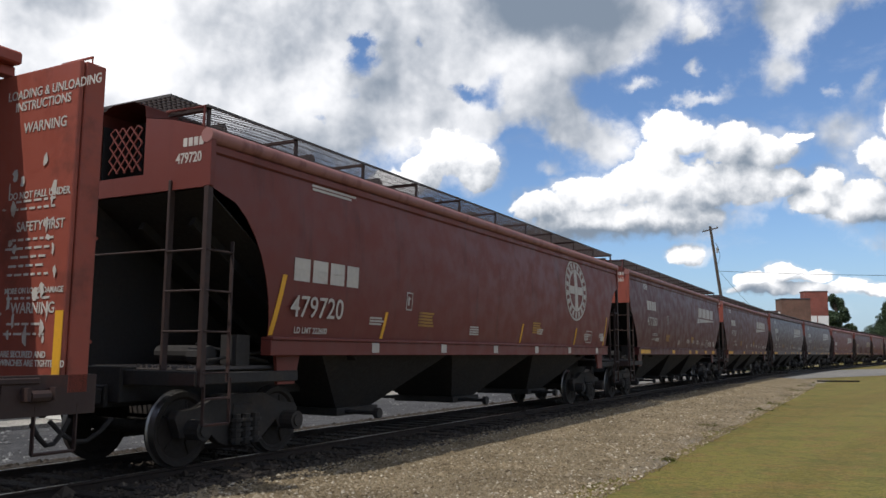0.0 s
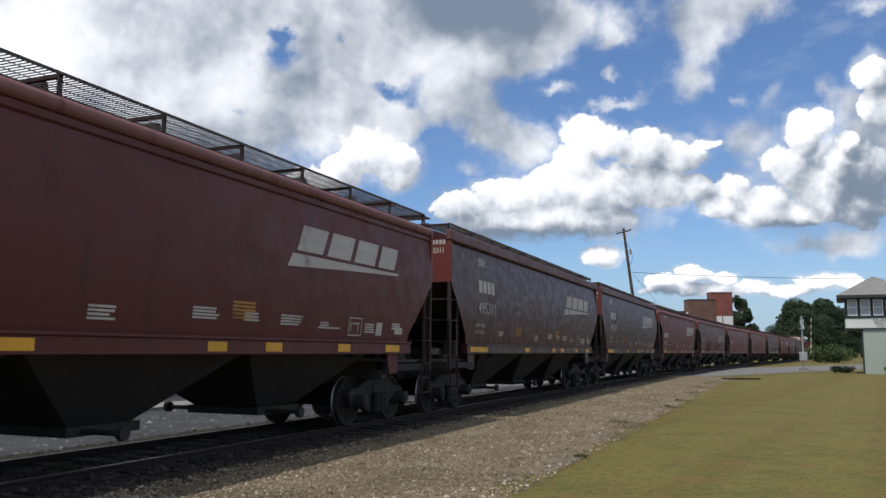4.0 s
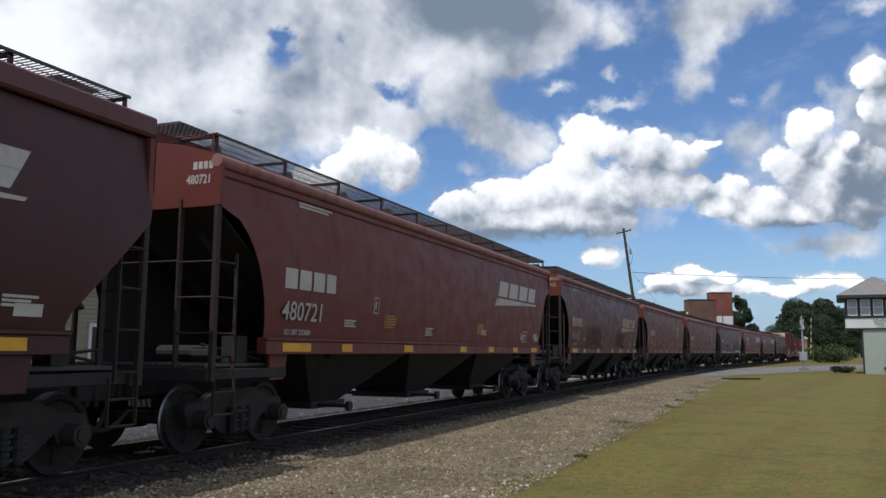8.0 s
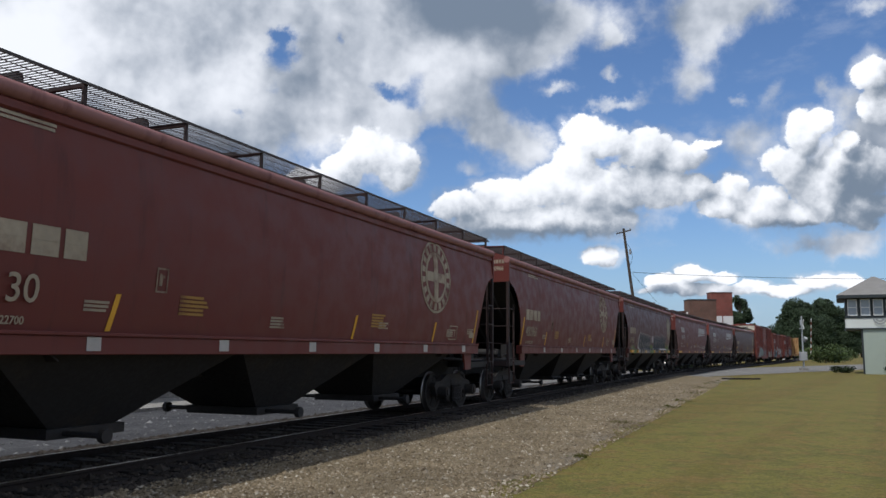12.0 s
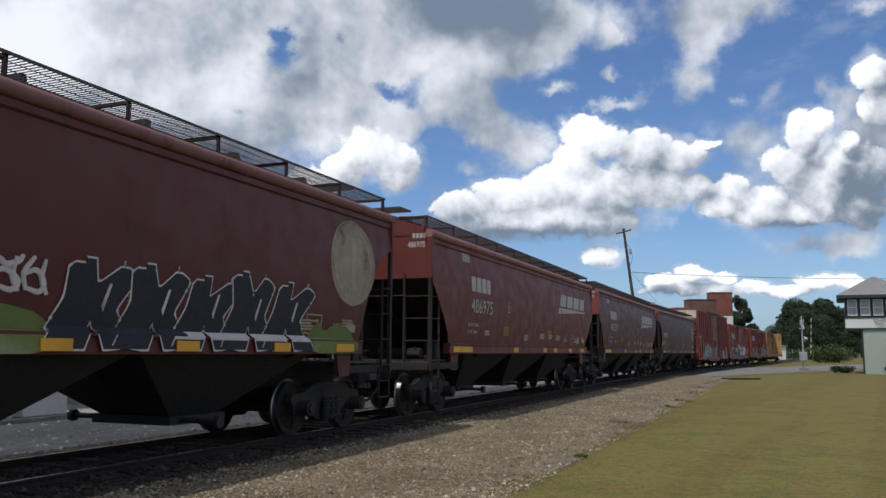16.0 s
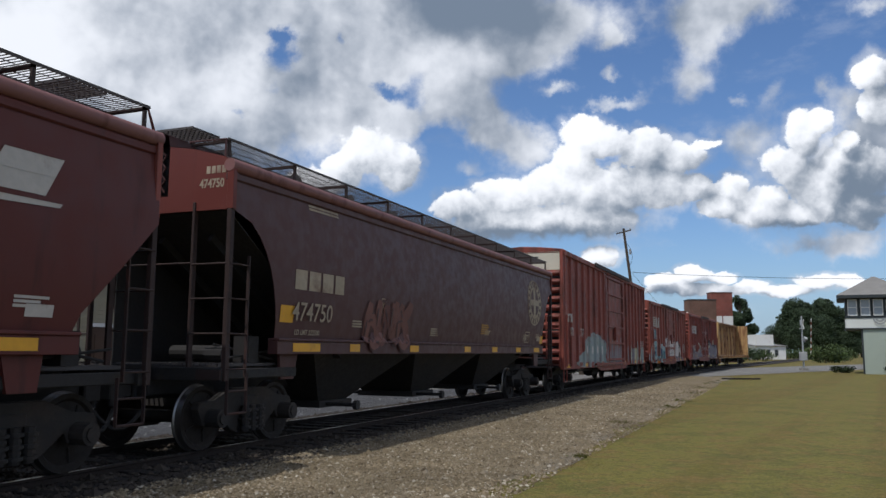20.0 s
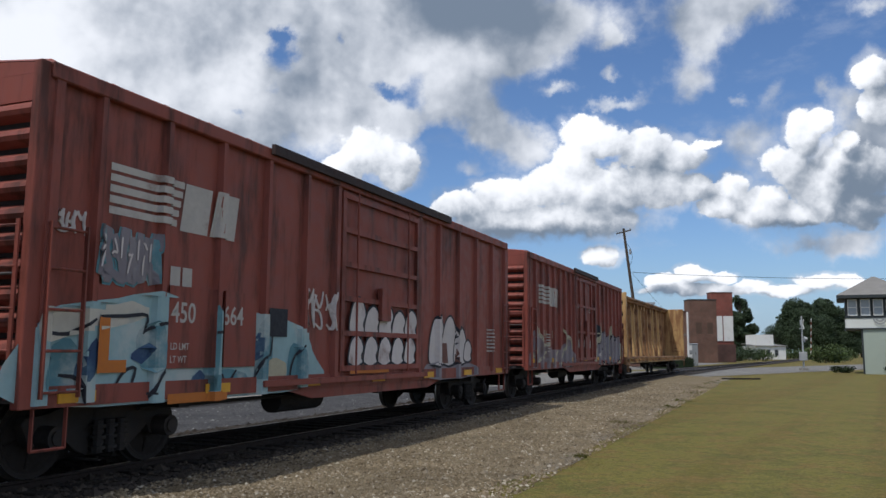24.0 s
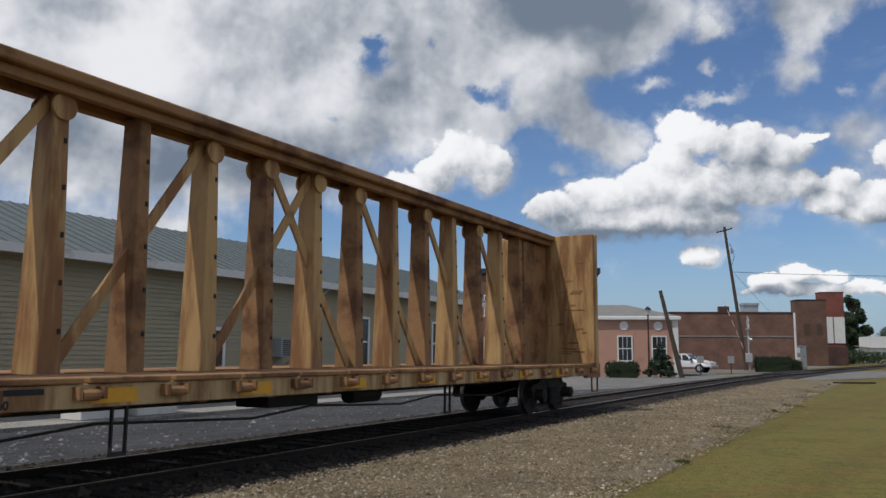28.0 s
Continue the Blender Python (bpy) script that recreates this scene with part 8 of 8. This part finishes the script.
    lo = [(-w - 0.25, -d - 0.25, e + 0.285), (w + 0.25, -d - 0.25, e + 0.285), (w + 0.25, d + 0.25, e + 0.285), (-w - 0.25, d + 0.25, e + 0.285)]
    hi = [(-w + 3.2, 0, e + 1.35), (w - 3.2, 0, e + 1.35)]
    v = [bm.verts.new(p) for p in lo + hi]
    for f in ((0, 1, 5, 4), (1, 2, 5), (2, 3, 4, 5), (3, 0, 4), (3, 2, 1, 0)):
        bm.faces.new([v[i] for i in f])
    part("roof", bm, SHINGLE, h)
    for x in (3.1, 5.6, 0.2, -3.0):
        window("window", h, x, -d - 0.02, 1.15, 0.95, 1.75, TRIM, bars=3)
        bm = bmesh.new()
        rod(bm, (x - 0.05, -d - 0.05, 3.72), (x - 0.05, -d - 0.002, 3.72), 0.33, 16)
        part("medallion", bm, TRIM, h)
    for y in (-1.5, 1.5):
        window("window", h, w + 0.02, y, 1.15, 0.95, 1.75, TRIM, bars=3, turn=90)
    for x in (-w + 0.1, w - 0.1):
        bm = bmesh.new()
        box(bm, x - 0.2, x + 0.2, -d - 0.06, -d + 0.02, 0.0, e - 0.002)
        part("corner_pilaster", bm, TRIM if x > 0 else STUCCO, h)
    # white house far off by the line
    b, w, d = block("white_house", "small white clapboard house beyond the crossing", 79.0, 86.5, 205, 214, 3.2, TRIM, "house", TRIM)
    bm = bmesh.new()
    box(bm, -w + 0.5, w - 2.6, -d + 1.0, d - 1.0, 3.2, 6.2)
    up = part("upper_storey", bm, TRIM, b)
    for x in (-2.0, -0.6, 1.4):
        window("window", b, x, -d - 0.02, 1.0, 0.8, 1.4, CAB_GREY)
    bm = bmesh.new()
    plate(bm, [(-w - 0.4, -d - 0.4, 3.3), (w + 0.4, -d - 0.4, 3.3), (w + 0.4, d, 3.9), (-w - 0.4, d, 3.9)], 0.12)
    part("porch_roof", bm, SHINGLE, b)


town()


def signal_tower():
    t = tagged(new("signal_tower"), "two-storey railway signal tower with pale walls and a dark glazed cabin", "signal tower")
    t.matrix_basis = pose(36.35, 68.05, 0, 0, 0, -26.0)
    bm = bmesh.new()
    box(bm, -1.03, 2.27, -3.0, 3.0, 0, 3.62)
    part("lower_wall", bm, TOWER_PALE, t, "pale grey-green boarded wall")
    for i in range(16):
        bm = bmesh.new()
        z = 0.2 + i * 0.21
        box(bm, -1.025, 2.265, -3.018, -3.002, z, z + 0.195)
        part("clapboard", bm, TOWER_PALE, t)
    bm = bmesh.new()
    box(bm, -1.16, -1.03, -3.04, -2.9, 0, 3.6)
    part("corner_board", bm, TOWER_DARK, t)
    bm = bmesh.new()
    box(bm, -2.27, 2.40, -3.1, 3.1, 3.70, 4.48)
    part("cabin_band", bm, TOWER_WHITE, t, "white boarded band under the windows")
    bm = bmesh.new()
    box(bm, -2.31, 2.44, -3.14, 3.14, 3.60, 3.70)
    box(bm, -2.31, 2.44, -3.14, 3.14, 4.48, 4.58)
    part("band_trim", bm, TOWER_DARK, t)
    bm = bmesh.new()
    box(bm, -2.20, 2.33, -3.0, 3.0, 4.58, 6.2)
    part("cabin_wall", bm, TOWER_DARK, t)
    for x in (-1.72, -0.78, 0.14, 1.06, 1.92):
        bm = bmesh.new()
        ww, z0, hh = 0.70, 4.70, 1.34
        for s in (-1, 1):
            box(bm, *sorted((x + s * ww / 2, x + s * (ww / 2 - 0.05))), -3.06, -3.002, z0, z0 + hh)
        for z in (z0, z0 + hh / 2 - 0.025, z0 + hh - 0.05):
            box(bm, x - ww / 2, x + ww / 2, -3.06, -3.002, z, z + 0.05)
        f = part("window", bm, TRIM, t)
        bm = bmesh.new()
        box(bm, x - ww / 2 + 0.05, x + ww / 2 - 0.05, -3.03, -3.005, z0 + 0.05, z0 + hh - 0.05)
        part("pane", bm, TOWER_GLASS, f)
    for y in (-2, 0, 2):
        bm = bmesh.new()
        box(bm, -2.26, -2.202, y - 0.4, y + 0.4, 4.7, 6.0)
        part("window", bm, GLASS, t)
    bm = bmesh.new()
    lo = [(-2.85, -3.7, 6.36), (3.0, -3.7, 6.36), (3.0, 3.7, 6.36), (-2.85, 3.7, 6.36)]
    v = [bm.verts.new(p) for p in lo + [(-0.1, 0.0, 8.1), (0.15, 0.0, 8.1)]]
    for f in ((0, 1, 5, 4), (1, 2, 5), (2, 3, 4, 5), (3, 0, 4), (3, 2, 1, 0)):
        bm.faces.new([v[i] for i in f])
    part("roof", bm, SHINGLE, t, "grey shingled hipped roof")
    bm = bmesh.new()
    box(bm, -2.85, 3.0, -3.7, 3.7, 6.12, 6.355)
    part("roof_overhang", bm, TOWER_DARK, t)
    bm = bmesh.new()
    for k in range(12):
        a, b = math.pi + math.pi * k / 12, math.pi + math.pi * (k + 1) / 12
        for r0, r1 in ((0.2, 0.34), (0.40, 0.52)):
            c = (0.22, -3.16, 4.5)
            bm.faces.new([bm.verts.new((c[0] + r * math.cos(q), c[1] - 0.02 * k % 2, c[2] + r * math.sin(q) * 1.0)) for r, q in ((r0, a), (r1, a), (r1, b), (r0, b))])
    part("bunting", bm, CAB_GREY, t, "half-round cloth bunting")


# pale base colour stands for the bright sky showing in the panes
TOWER_GLASS = mat("sky_toned_window_glass", (0.30, 0.34, 0.38), 0.08, vary=0.25, bump=0.0)
signal_tower()


def bush(x, y, rx, ry, h, label, material, seed, count=1500, size=0.06, category="bush"):
    b = tagged(new("bush"), label, category)
    b.matrix_basis = pose(x, y, 0)
    rng = random.Random(seed)
    lumps = [(rng.uniform(-0.6, 0.6) * rx, rng.uniform(-0.5, 0.5) * ry, h * rng.uniform(0.3, 0.62), rx * 0.45, ry * 0.5, h * 0.38) for _ in range(9)]
    leaf_cloud("foliage", material, b, lumps, count, size, seed)
    bm = bmesh.new()
    for i in range(5):
        rod(bm, (rng.uniform(-0.2, 0.2) * rx, 0, -0.05), (rng.uniform(-0.6, 0.6) * rx, rng.uniform(-0.4, 0.4) * ry, h * 0.6), 0.03, 5, 0.01)
    part("stems", bm, BARK, b)
    return b


def hedge(x0, x1, y0, y1, h, label, seed, count):
    rng = np.random.RandomState(seed)
    b = tagged(new("hedge"), label, "hedge")
    b.matrix_basis = pose((x0 + x1) / 2, (y0 + y1) / 2, 0)
    w, d = (x1 - x0) / 2, (y1 - y0) / 2
    lumps = []
    for i in range(int(w * 4) + 1):
        for k in (-1, 1):
            lumps.append((-w + 0.25 + i * (2 * w - 0.5) / max(1, int(w * 4)), k * d * 0.35, h * 0.5, 0.42, d * 0.55, h * 0.5 + rng.uniform(-0.05, 0.05)))
    leaf_cloud("foliage", HEDGE, b, lumps, count, 0.07, seed)
    bm = bmesh.new()
    box(bm, -w + 0.15, w - 0.15, -d + 0.15, d - 0.15, 0.0, h - 0.15)
    part("core", bm, HEDGE, b)
    return b


def conifer(x, y, h, r, label, seed, count=2200):
    t = tagged(new("conifer"), label, "tree")
    t.matrix_basis = pose(x, y, 0)
    rng = random.Random(seed)
    bm = bmesh.new()
    rod(bm, (0, 0, -0.1), (0, 0, h * 0.95), h * 0.03, 8, 0.01)
    part("trunk", bm, BARK, t)
    lumps = []
    for i in range(26):
        f = i / 26
        a = i * 2.4
        q = r * (1 - f) * rng.uniform(0.7, 1.0)
        lumps.append((q * 0.6 * math.cos(a), q * 0.6 * math.sin(a), h * (0.1 + 0.88 * f), q * 0.55 + 0.06, q * 0.55 + 0.06, h * 0.07))
    leaf_cloud("foliage", NEEDLE, t, lumps, count, h * 0.035, seed)
    return t


def greenery():
    # tree belt beyond the crossing
    k = 0
    for x, y, hh, sp, mm in ((92, 250, 21.0, 5.0, LEAF), (88.5, 245, 15.0, 4.2, LEAF), (135, 330, 13, 7, LEAF), (145, 335, 24, 9.5, LEAF), (157, 332, 23.5, 9.5, LEAF), (167, 338, 20, 9, LEAF),
                         (124, 345, 9, 6, LEAF), (176, 342, 13, 8, LEAF_FRESH), (118, 352, 11, 7, LEAF), (151, 322, 17, 8, LEAF), (141, 320, 14, 7, LEAF), (163, 322, 15, 7, LEAF),
                         (148, 330, 20, 9, LEAF), (160, 340, 22, 9.5, LEAF), (152, 342, 23, 9, LEAF), (170, 330, 16, 8, LEAF), (190, 340, 15, 8, LEAF), (206, 345, 17, 9, LEAF), (224, 348, 15, 9, LEAF)):
        tree(x, y, hh, sp, "broad dark green tree in full leaf beyond the crossing" if hh > 14 else "small leafy tree beyond the crossing", 60 + k, mm, leaves=7000 if hh > 14 else 3000)
        k += 1
    for x, y, rx, h in ((61, 165, 4.0, 3.0), (66, 172, 4.5, 2.6), (57, 158, 3.0, 2.2), (52, 150, 2.5, 2.6), (95, 220, 6, 3.0), (104, 235, 6, 2.6), (112, 232, 6, 3.2), (66, 140, 4, 3.4), (76, 158, 5, 3.6), (84, 170, 5, 3.0), (70, 150, 4, 2.8)):
        bush(x, y, rx, 2.5, h, "rough green scrub growing beside the line", LEAF if x < 66 else LEAF_FRESH, int(x * 7), 1300, 0.2)
    bush(34.2, 69.6, 1.2, 0.7, 0.62, "low dark clipped bush at the foot of the signal tower", HEDGE, 5, 1600, 0.06)
    conifer(36.1, 64.0, 3.4, 1.35, "feathery young conifer in front of the signal tower", 11, 1200)
    hedge(20.6, 23.9, 80.0, 81.5, 1.55, "dark clipped hedge in front of the brick hall", 3, 6000)
    hedge(24.9, 26.0, 84.0, 85.2, 1.2, "dark clipped hedge in front of the brick hall", 4, 1800)
    hedge(4.7, 6.8, 56.2, 57.4, 1.15, "dark clipped box hedge before the stucco house", 6, 2600)
    conifer(8.55, 58.5, 2.6, 1.25, "small dense conifer beside the stucco house", 8, 2400)


greenery()


def road():
    # street that crosses the rails askew, with the paved ground before the houses
    d, nrm = Vector((0.66, 0.75, 0)).normalized(), Vector((-0.75, 0.66, 0)).normalized()
    c = Vector((19.5, 57.2, 0))
    bm = bmesh.new()
    rows = []
    for k in range(-14, 60):
        p = c + d * (k * 3.0)
        rows.append([bm.verts.new((p + nrm * q) + Vector((0, 0, 0.008 if abs(q - 5) > 5.5 else 0.02))) for q in (0.0, 1.0, 5.0, 9.5, 10.5)])
    for a, b in zip(rows, rows[1:]):
        for i in range(4):
            bm.faces.new((a[i], a[i + 1], b[i + 1], b[i]))
    tagged(part("road", bm, ASPHALT), "worn grey asphalt street crossing the rails", "road", kind="structure")
    bm = bmesh.new()
    v = [(-20, 40), (2, 44), (13.2, 62.5), (15.5, 74), (22.5, 78.5), (26.5, 91), (45, 128), (-20, 128)]
    bm.faces.new([bm.verts.new((x, y, 0.012)) for x, y in v])
    tagged(part("forecourt", bm, ASPHALT), "pale worn paving before the houses", "pavement", kind="structure")
    # crossing planks and rubber panels between the rails
    cr = tagged(new("level_crossing"), "timber crossing panels laid between the rails", "level crossing", kind="structure")
    for i in range(9):
        s = 60.5 + i * 1.6
        for l in (-0.36, 0.36, -1.15, 1.15):
            bm = bmesh.new()
            w = 0.33 if abs(l) < 0.5 else 0.30
            box(bm, 0.02, 1.58, -w, w, 0.08, 0.205)
            pl = part("panel", bm, TIE_WOOD, cr, bevel=0.01)
            o = along(s, l, 0)
            pl.matrix_basis = pose(o.x, o.y, 0, 0, 0, heading(s))
    bm = bmesh.new()
    a = along(45.6, -5.9, 0)
    box(bm, -1.25, 1.25, -0.09, 0.09, 0, 0.09)
    k = tagged(part("timber_baulk", bm, TIE_WOOD, bevel=0.015), "dark timber baulk lying at the lawn's edge", "timber")
    k.matrix_basis = pose(18.5, 50.6, 0, 0, 0, 8)


road()


def crossing_signal(x, y, label, arm_from, arm_to, turn):
    g = tagged(new("crossing_signal"), label, "crossing signal", group="crossing signals")
    g.matrix_basis = pose(x, y, 0, 0, 0, turn)
    bm = bmesh.new()
    rod(bm, (0, 0, 0), (0, 0, 5.1), 0.075, 12)
    part("mast", bm, ALU, g)
    bm = bmesh.new()
    box(bm, -0.35, 0.35, -0.35, 0.35, -0.05, 0.25)
    part("base", bm, CONCRETE, g)
    for s in (-1, 1):
        bm = bmesh.new()
        bar(bm, (-0.55, -0.09, 4.35 + s * 0.42), (0.55, -0.09, 4.35 - s * 0.42), 0.03, 0.2)
        part("crossbuck_blade", bm, TRIM, g)
    bm = bmesh.new()
    rod(bm, (-0.75, -0.05, 2.95), (0.75, -0.05, 2.95), 0.035, 8)
    part("light_bar", bm, ALU, g)
    for s in (-1, 1):
        bm = bmesh.new()
        rod(bm, (s * 0.6, -0.12, 2.95), (s * 0.6, -0.08, 2.95), 0.30, 18)
        lamp = part("lamp_disc", bm, ALU, g)
        bm = bmesh.new()
        rod(bm, (s * 0.6, -0.34, 3.0), (s * 0.6, -0.12, 2.95), 0.13, 12, 0.15)
        part("hood", bm, ALU, lamp)
    bm = bmesh.new()
    box(bm, -0.35, 0.35, -0.3, 0.3, 0.95, 1.75)
    part("gate_motor", bm, ALU, g, bevel=0.03)
    bm = bmesh.new()
    a, b = Vector(arm_from), Vector(arm_to)
    bar(bm, a, b, 0.04, 0.09)
    arm = part("gate_arm", bm, TRIM, g, "raised gate arm with red and white bands")
    for i in range(5):
        bm = bmesh.new()
        p, q = a + (b - a) * (0.1 + i * 0.18), a + (b - a) * (0.18 + i * 0.18)
        bar(bm, p, q, 0.046, 0.096)
        part("red_band", bm, BULK_RED, arm)
    bm = bmesh.new()
    box(bm, -0.3, 0.25, -0.2, 0.2, 3.9, 3.98)
    rod(bm, (0.35, 0, 4.3), (0.35, 0, 4.75), 0.12, 10)
    part("bell", bm, ALU, g)
    return g


crossing_signal(18.9, 76.0, "silver crossing signal with its gate arm raised beside the hedge", (-0.34, 0.12, 1.3), (-0.85, 2.0, 6.6), 75)
crossing_signal(33.9, 76.5, "silver crossing signal with its gate arm raised on the verge", (-0.13, -0.65, 1.55), (0.1, -0.85, 4.9), 75)


def utility_pole(x, y, lean, h, label, arm=True):
    p = tagged(new("utility_pole"), label, "utility pole")
    p.matrix_basis = pose(x, y, 0)
    bm = bmesh.new()
    rod(bm, (0, 0, -0.3), (lean, 0, h), 0.19, 12, 0.12)
    part("pole", bm, POLE_WOOD, p)
    if arm:
        bm = bmesh.new()
        bar(bm, (lean - 0.75, 0, h - 0.55), (lean + 0.75, 0, h - 0.15), 0.1, 0.12)
        part("crossarm", bm, POLE_WOOD, p)
        for k in (-0.65, 0.65):
            bm = bmesh.new()
            rod(bm, (lean + k, 0, h - 0.35 + k * 0.27), (lean + k, 0, h - 0.1 + k * 0.27), 0.05, 8, 0.035)
            part("insulator", bm, CAB_GREY, p)
        bm = bmesh.new()
        pts = [(lean * 0.84 + 0.15 + 0.42 * math.sin(math.pi * i / 10), 0, h - 1.6 - 2.4 * i / 10) for i in range(11)]
        tube(bm, pts, 0.022, 5)
        part("service_drop", bm, WIRE, p)
        bm = bmesh.new()
        rod(bm, (lean * 0.82 + 0.32, 0, h - 2.6), (lean * 0.82 + 0.32, 0, h - 2.1), 0.11, 8)
        part("wire_clamp", bm, CAB_GREY, p)
    return p


utility_pole(19.7, 80.0, -1.65, 13.9, "leaning wooden utility pole with a crossarm beside the crossing")
utility_pole(9.97, 58.0, -1.38, 6.05, "short leaning wooden pole before the brick hall", False)


def cable(label, a, b, sag, r=0.02):
    bm = bmesh.new()
    a, b = Vector(a), Vector(b)
    n = 24
    pts = [a.lerp(b, i / n) - Vector((0, 0, sag * 4 * (i / n) * (1 - i / n))) for i in range(n + 1)]
    tube(bm, pts, r, 5)
    return tagged(part("overhead_cable", bm, WIRE), label, "cable")


cable("thin black overhead cable running from the utility pole", (18.85, 80, 9.5), (60.0, 82, 9.6), 0.45, 0.022)
cable("thin black guy wire slanting down from the utility pole", (18.7, 80, 9.6), (26.5, 92.5, 5.2), 0.15, 0.014)


def street_things():
    l = tagged(new("street_lamp"), "black post lamp before the stucco house", "street lamp")
    l.matrix_basis = pose(7.9, 59.5, 0)
    bm = bmesh.new()
    rod(bm, (0, 0, 0), (0, 0, 4.45), 0.07, 10, 0.05), rod(bm, (0, 0, 0), (0, 0, 0.5), 0.13, 10, 0.1)
    part("post", bm, BLACK_STEEL, l)
    bm = bmesh.new()
    rod(bm, (0, 0, 4.45), (0, 0, 4.78), 0.13, 10, 0.20)
    part("lantern", bm, TRIM, l)
    bm = bmesh.new()
    rod(bm, (0, 0, 4.78), (0, 0, 5.02), 0.27, 10, 0.06)
    part("cap", bm, BLACK_STEEL, l)
    for x, y, label in ((13.57, 70.5, "small grey sign board on a post"), (16.4, 72.0, "small grey sign board on a post")):
        s = tagged(new("sign_post"), label, "sign", group="sign posts before the hall")
        s.matrix_basis = pose(x, y, 0)
        bm = bmesh.new()
        rod(bm, (0, 0, 0), (0, 0, 1.45), 0.04, 8)
        part("post", bm, BLACK_STEEL, s)
        bm = bmesh.new()
        box(bm, -0.27, 0.27, -0.065, -0.042, 0.9, 1.5)
        part("board", bm, CAB_GREY, s, bevel=0.008)
    c = tagged(new("relay_cabinet"), "grey steel relay cabinet with white notices by the rails", "cabinet")
    c.matrix_basis = pose(30.65, 100, 0)
    bm = bmesh.new()
    box(bm, -0.6, 0.6, -0.5, 0.5, 0, 2.6)
    part("body", bm, CAB_GREY, c, bevel=0.03)
    bm = bmesh.new()
    box(bm, -0.66, 0.66, -0.56, 0.56, 2.603, 2.72)
    part("cap", bm, ALU, c, bevel=0.03)
    for x in (-0.29, 0.29):
        bm = bmesh.new()
        box(bm, x - 0.27, x + 0.27, -0.54, -0.503, 0.2, 2.5)
        dr = part("door", bm, CAB_GREY, c, bevel=0.01)
        bm = bmesh.new()
        box(bm, x - 0.02, x + 0.02, -0.58, -0.54, 1.4, 1.65)
        part("handle", bm, BLACK_STEEL, dr)
    for z in (0.8, 1.9):
        bm = bmesh.new()
        box(bm, -0.5, -0.12, -0.55, -0.545, z, z + 0.6)
        part("notice", bm, TRIM, c)


street_things()


def pickup():
    """A parked white pickup seen three quarters on."""
    v = tagged(new("pickup_truck"), "white pickup truck parked before the brick hall", "pickup truck")
    v.matrix_basis = pose(13.3, 76.0, 0.012, 0, 0, -28)
    out = [(-2.55, 0.62), (-2.55, 1.05), (-1.0, 1.08), (-0.95, 1.55), (-0.7, 1.68), (0.35, 1.68), (0.95, 1.14), (2.2, 1.02), (2.5, 0.9), (2.55, 0.5), (-2.5, 0.42)]
    bm = bmesh.new()
    plate(bm, [(x, -0.92, z) for x, z in out], 1.84)
    for q in bm.verts:
        if q.co.z > 1.12:
            q.co.y *= 0.84
    vs = [q.co.y for q in bm.verts]
    m = (max(vs) + min(vs)) / 2
    for q in bm.verts:
        q.co.y -= m
    part("body", bm, CAR_WHITE, v, bevel=0.05)
    for s in (-1, 1):
        for x0, x1, x2, x3 in ((-0.72, -0.05, -0.12, -0.62), (0.05, 0.72, 0.32, 0.02)):
            bm = bmesh.new()
            pts = [(x0, 1.14), (x1, 1.14), (x2, 1.56), (x3, 1.56)]
            plate(bm, [(p, s * (0.93 - 0.27 * (z - 1.12)), z) for p, z in pts], 0.01)
            part("side_window", bm, GLASS, v)
        for x in (-1.55, 1.55):
            bm = bmesh.new()
            rod(bm, (x, s * 0.72, 0.38), (x, s * 0.945, 0.38), 0.38, 22)
            w = part("tyre", bm, RUBBER, v)
            bm = bmesh.new()
            rod(bm, (x, s * 0.93, 0.38), (x, s * 0.955, 0.38), 0.22, 16)
            part("rim", bm, ALU, w)
        bm = bmesh.new()
        box(bm, 2.42, 2.53, *sorted((s * 0.55, s * 0.88)), 0.74, 0.92)
        part("headlight", bm, TRIM, v)
        bm = bmesh.new()
        box(bm, 0.75, 0.95, *sorted((s * 0.9, s * 1.1)), 1.12, 1.28)
        part("mirror", bm, BLACK_STEEL, v)
    bm = bmesh.new()
    box(bm, 2.5, 2.66, -0.9, 0.9, 0.42, 0.66)
    box(bm, -2.66, -2.5, -0.9, 0.9, 0.45, 0.66)
    part("bumper", bm, ALU, v, bevel=0.03)
    bm = bmesh.new()
    plate(bm, [(0.42, -0.68, 1.63), (0.42, 0.68, 1.63), (0.95, 0.80, 1.17), (0.95, -0.80, 1.17)], 0.012)
    part("windscreen", bm, GLASS, v)


pickup()


def motions():
    # the cars run along the line, each standing on its two bogies
    times = [0.5 * i for i in range(57)]
    for car in CARS:
        c, half = car["run"], car["base"]
        rows = []
        for t in times:
            s = c - gone(t)
            a, b = along(s - half, 0, RAIL_Z), along(s + half, 0, RAIL_Z)
            d = b - a
            rows.append((t, pose(*((a + b) / 2), 0, 0, math.degrees(math.atan2(d.y, d.x)))))
        walk(car, rows)
    # all wheels roll at the train's speed: one run of turns for leading and one for trailing axles
    lead = {}
    for car in CARS:
        for w in car.children_recursive:
            if "axle" in w.keys():
                k = w["axle"]
                if k not in lead:
                    x = 0.89 if k else -0.89
                    walk(w, [(i / 30, pose(x, 0, 0.458) @ Matrix.Rotation(-gone(i / 30) / 0.458, 4, "Y")) for i in range(841)])
                    lead[k] = w.animation_data
                else:
                    w.rotation_mode = "QUATERNION"
                    a = w.animation_data_create()
                    a.action = lead[k].action
                    a.action_slot = lead[k].action_slot


motions()
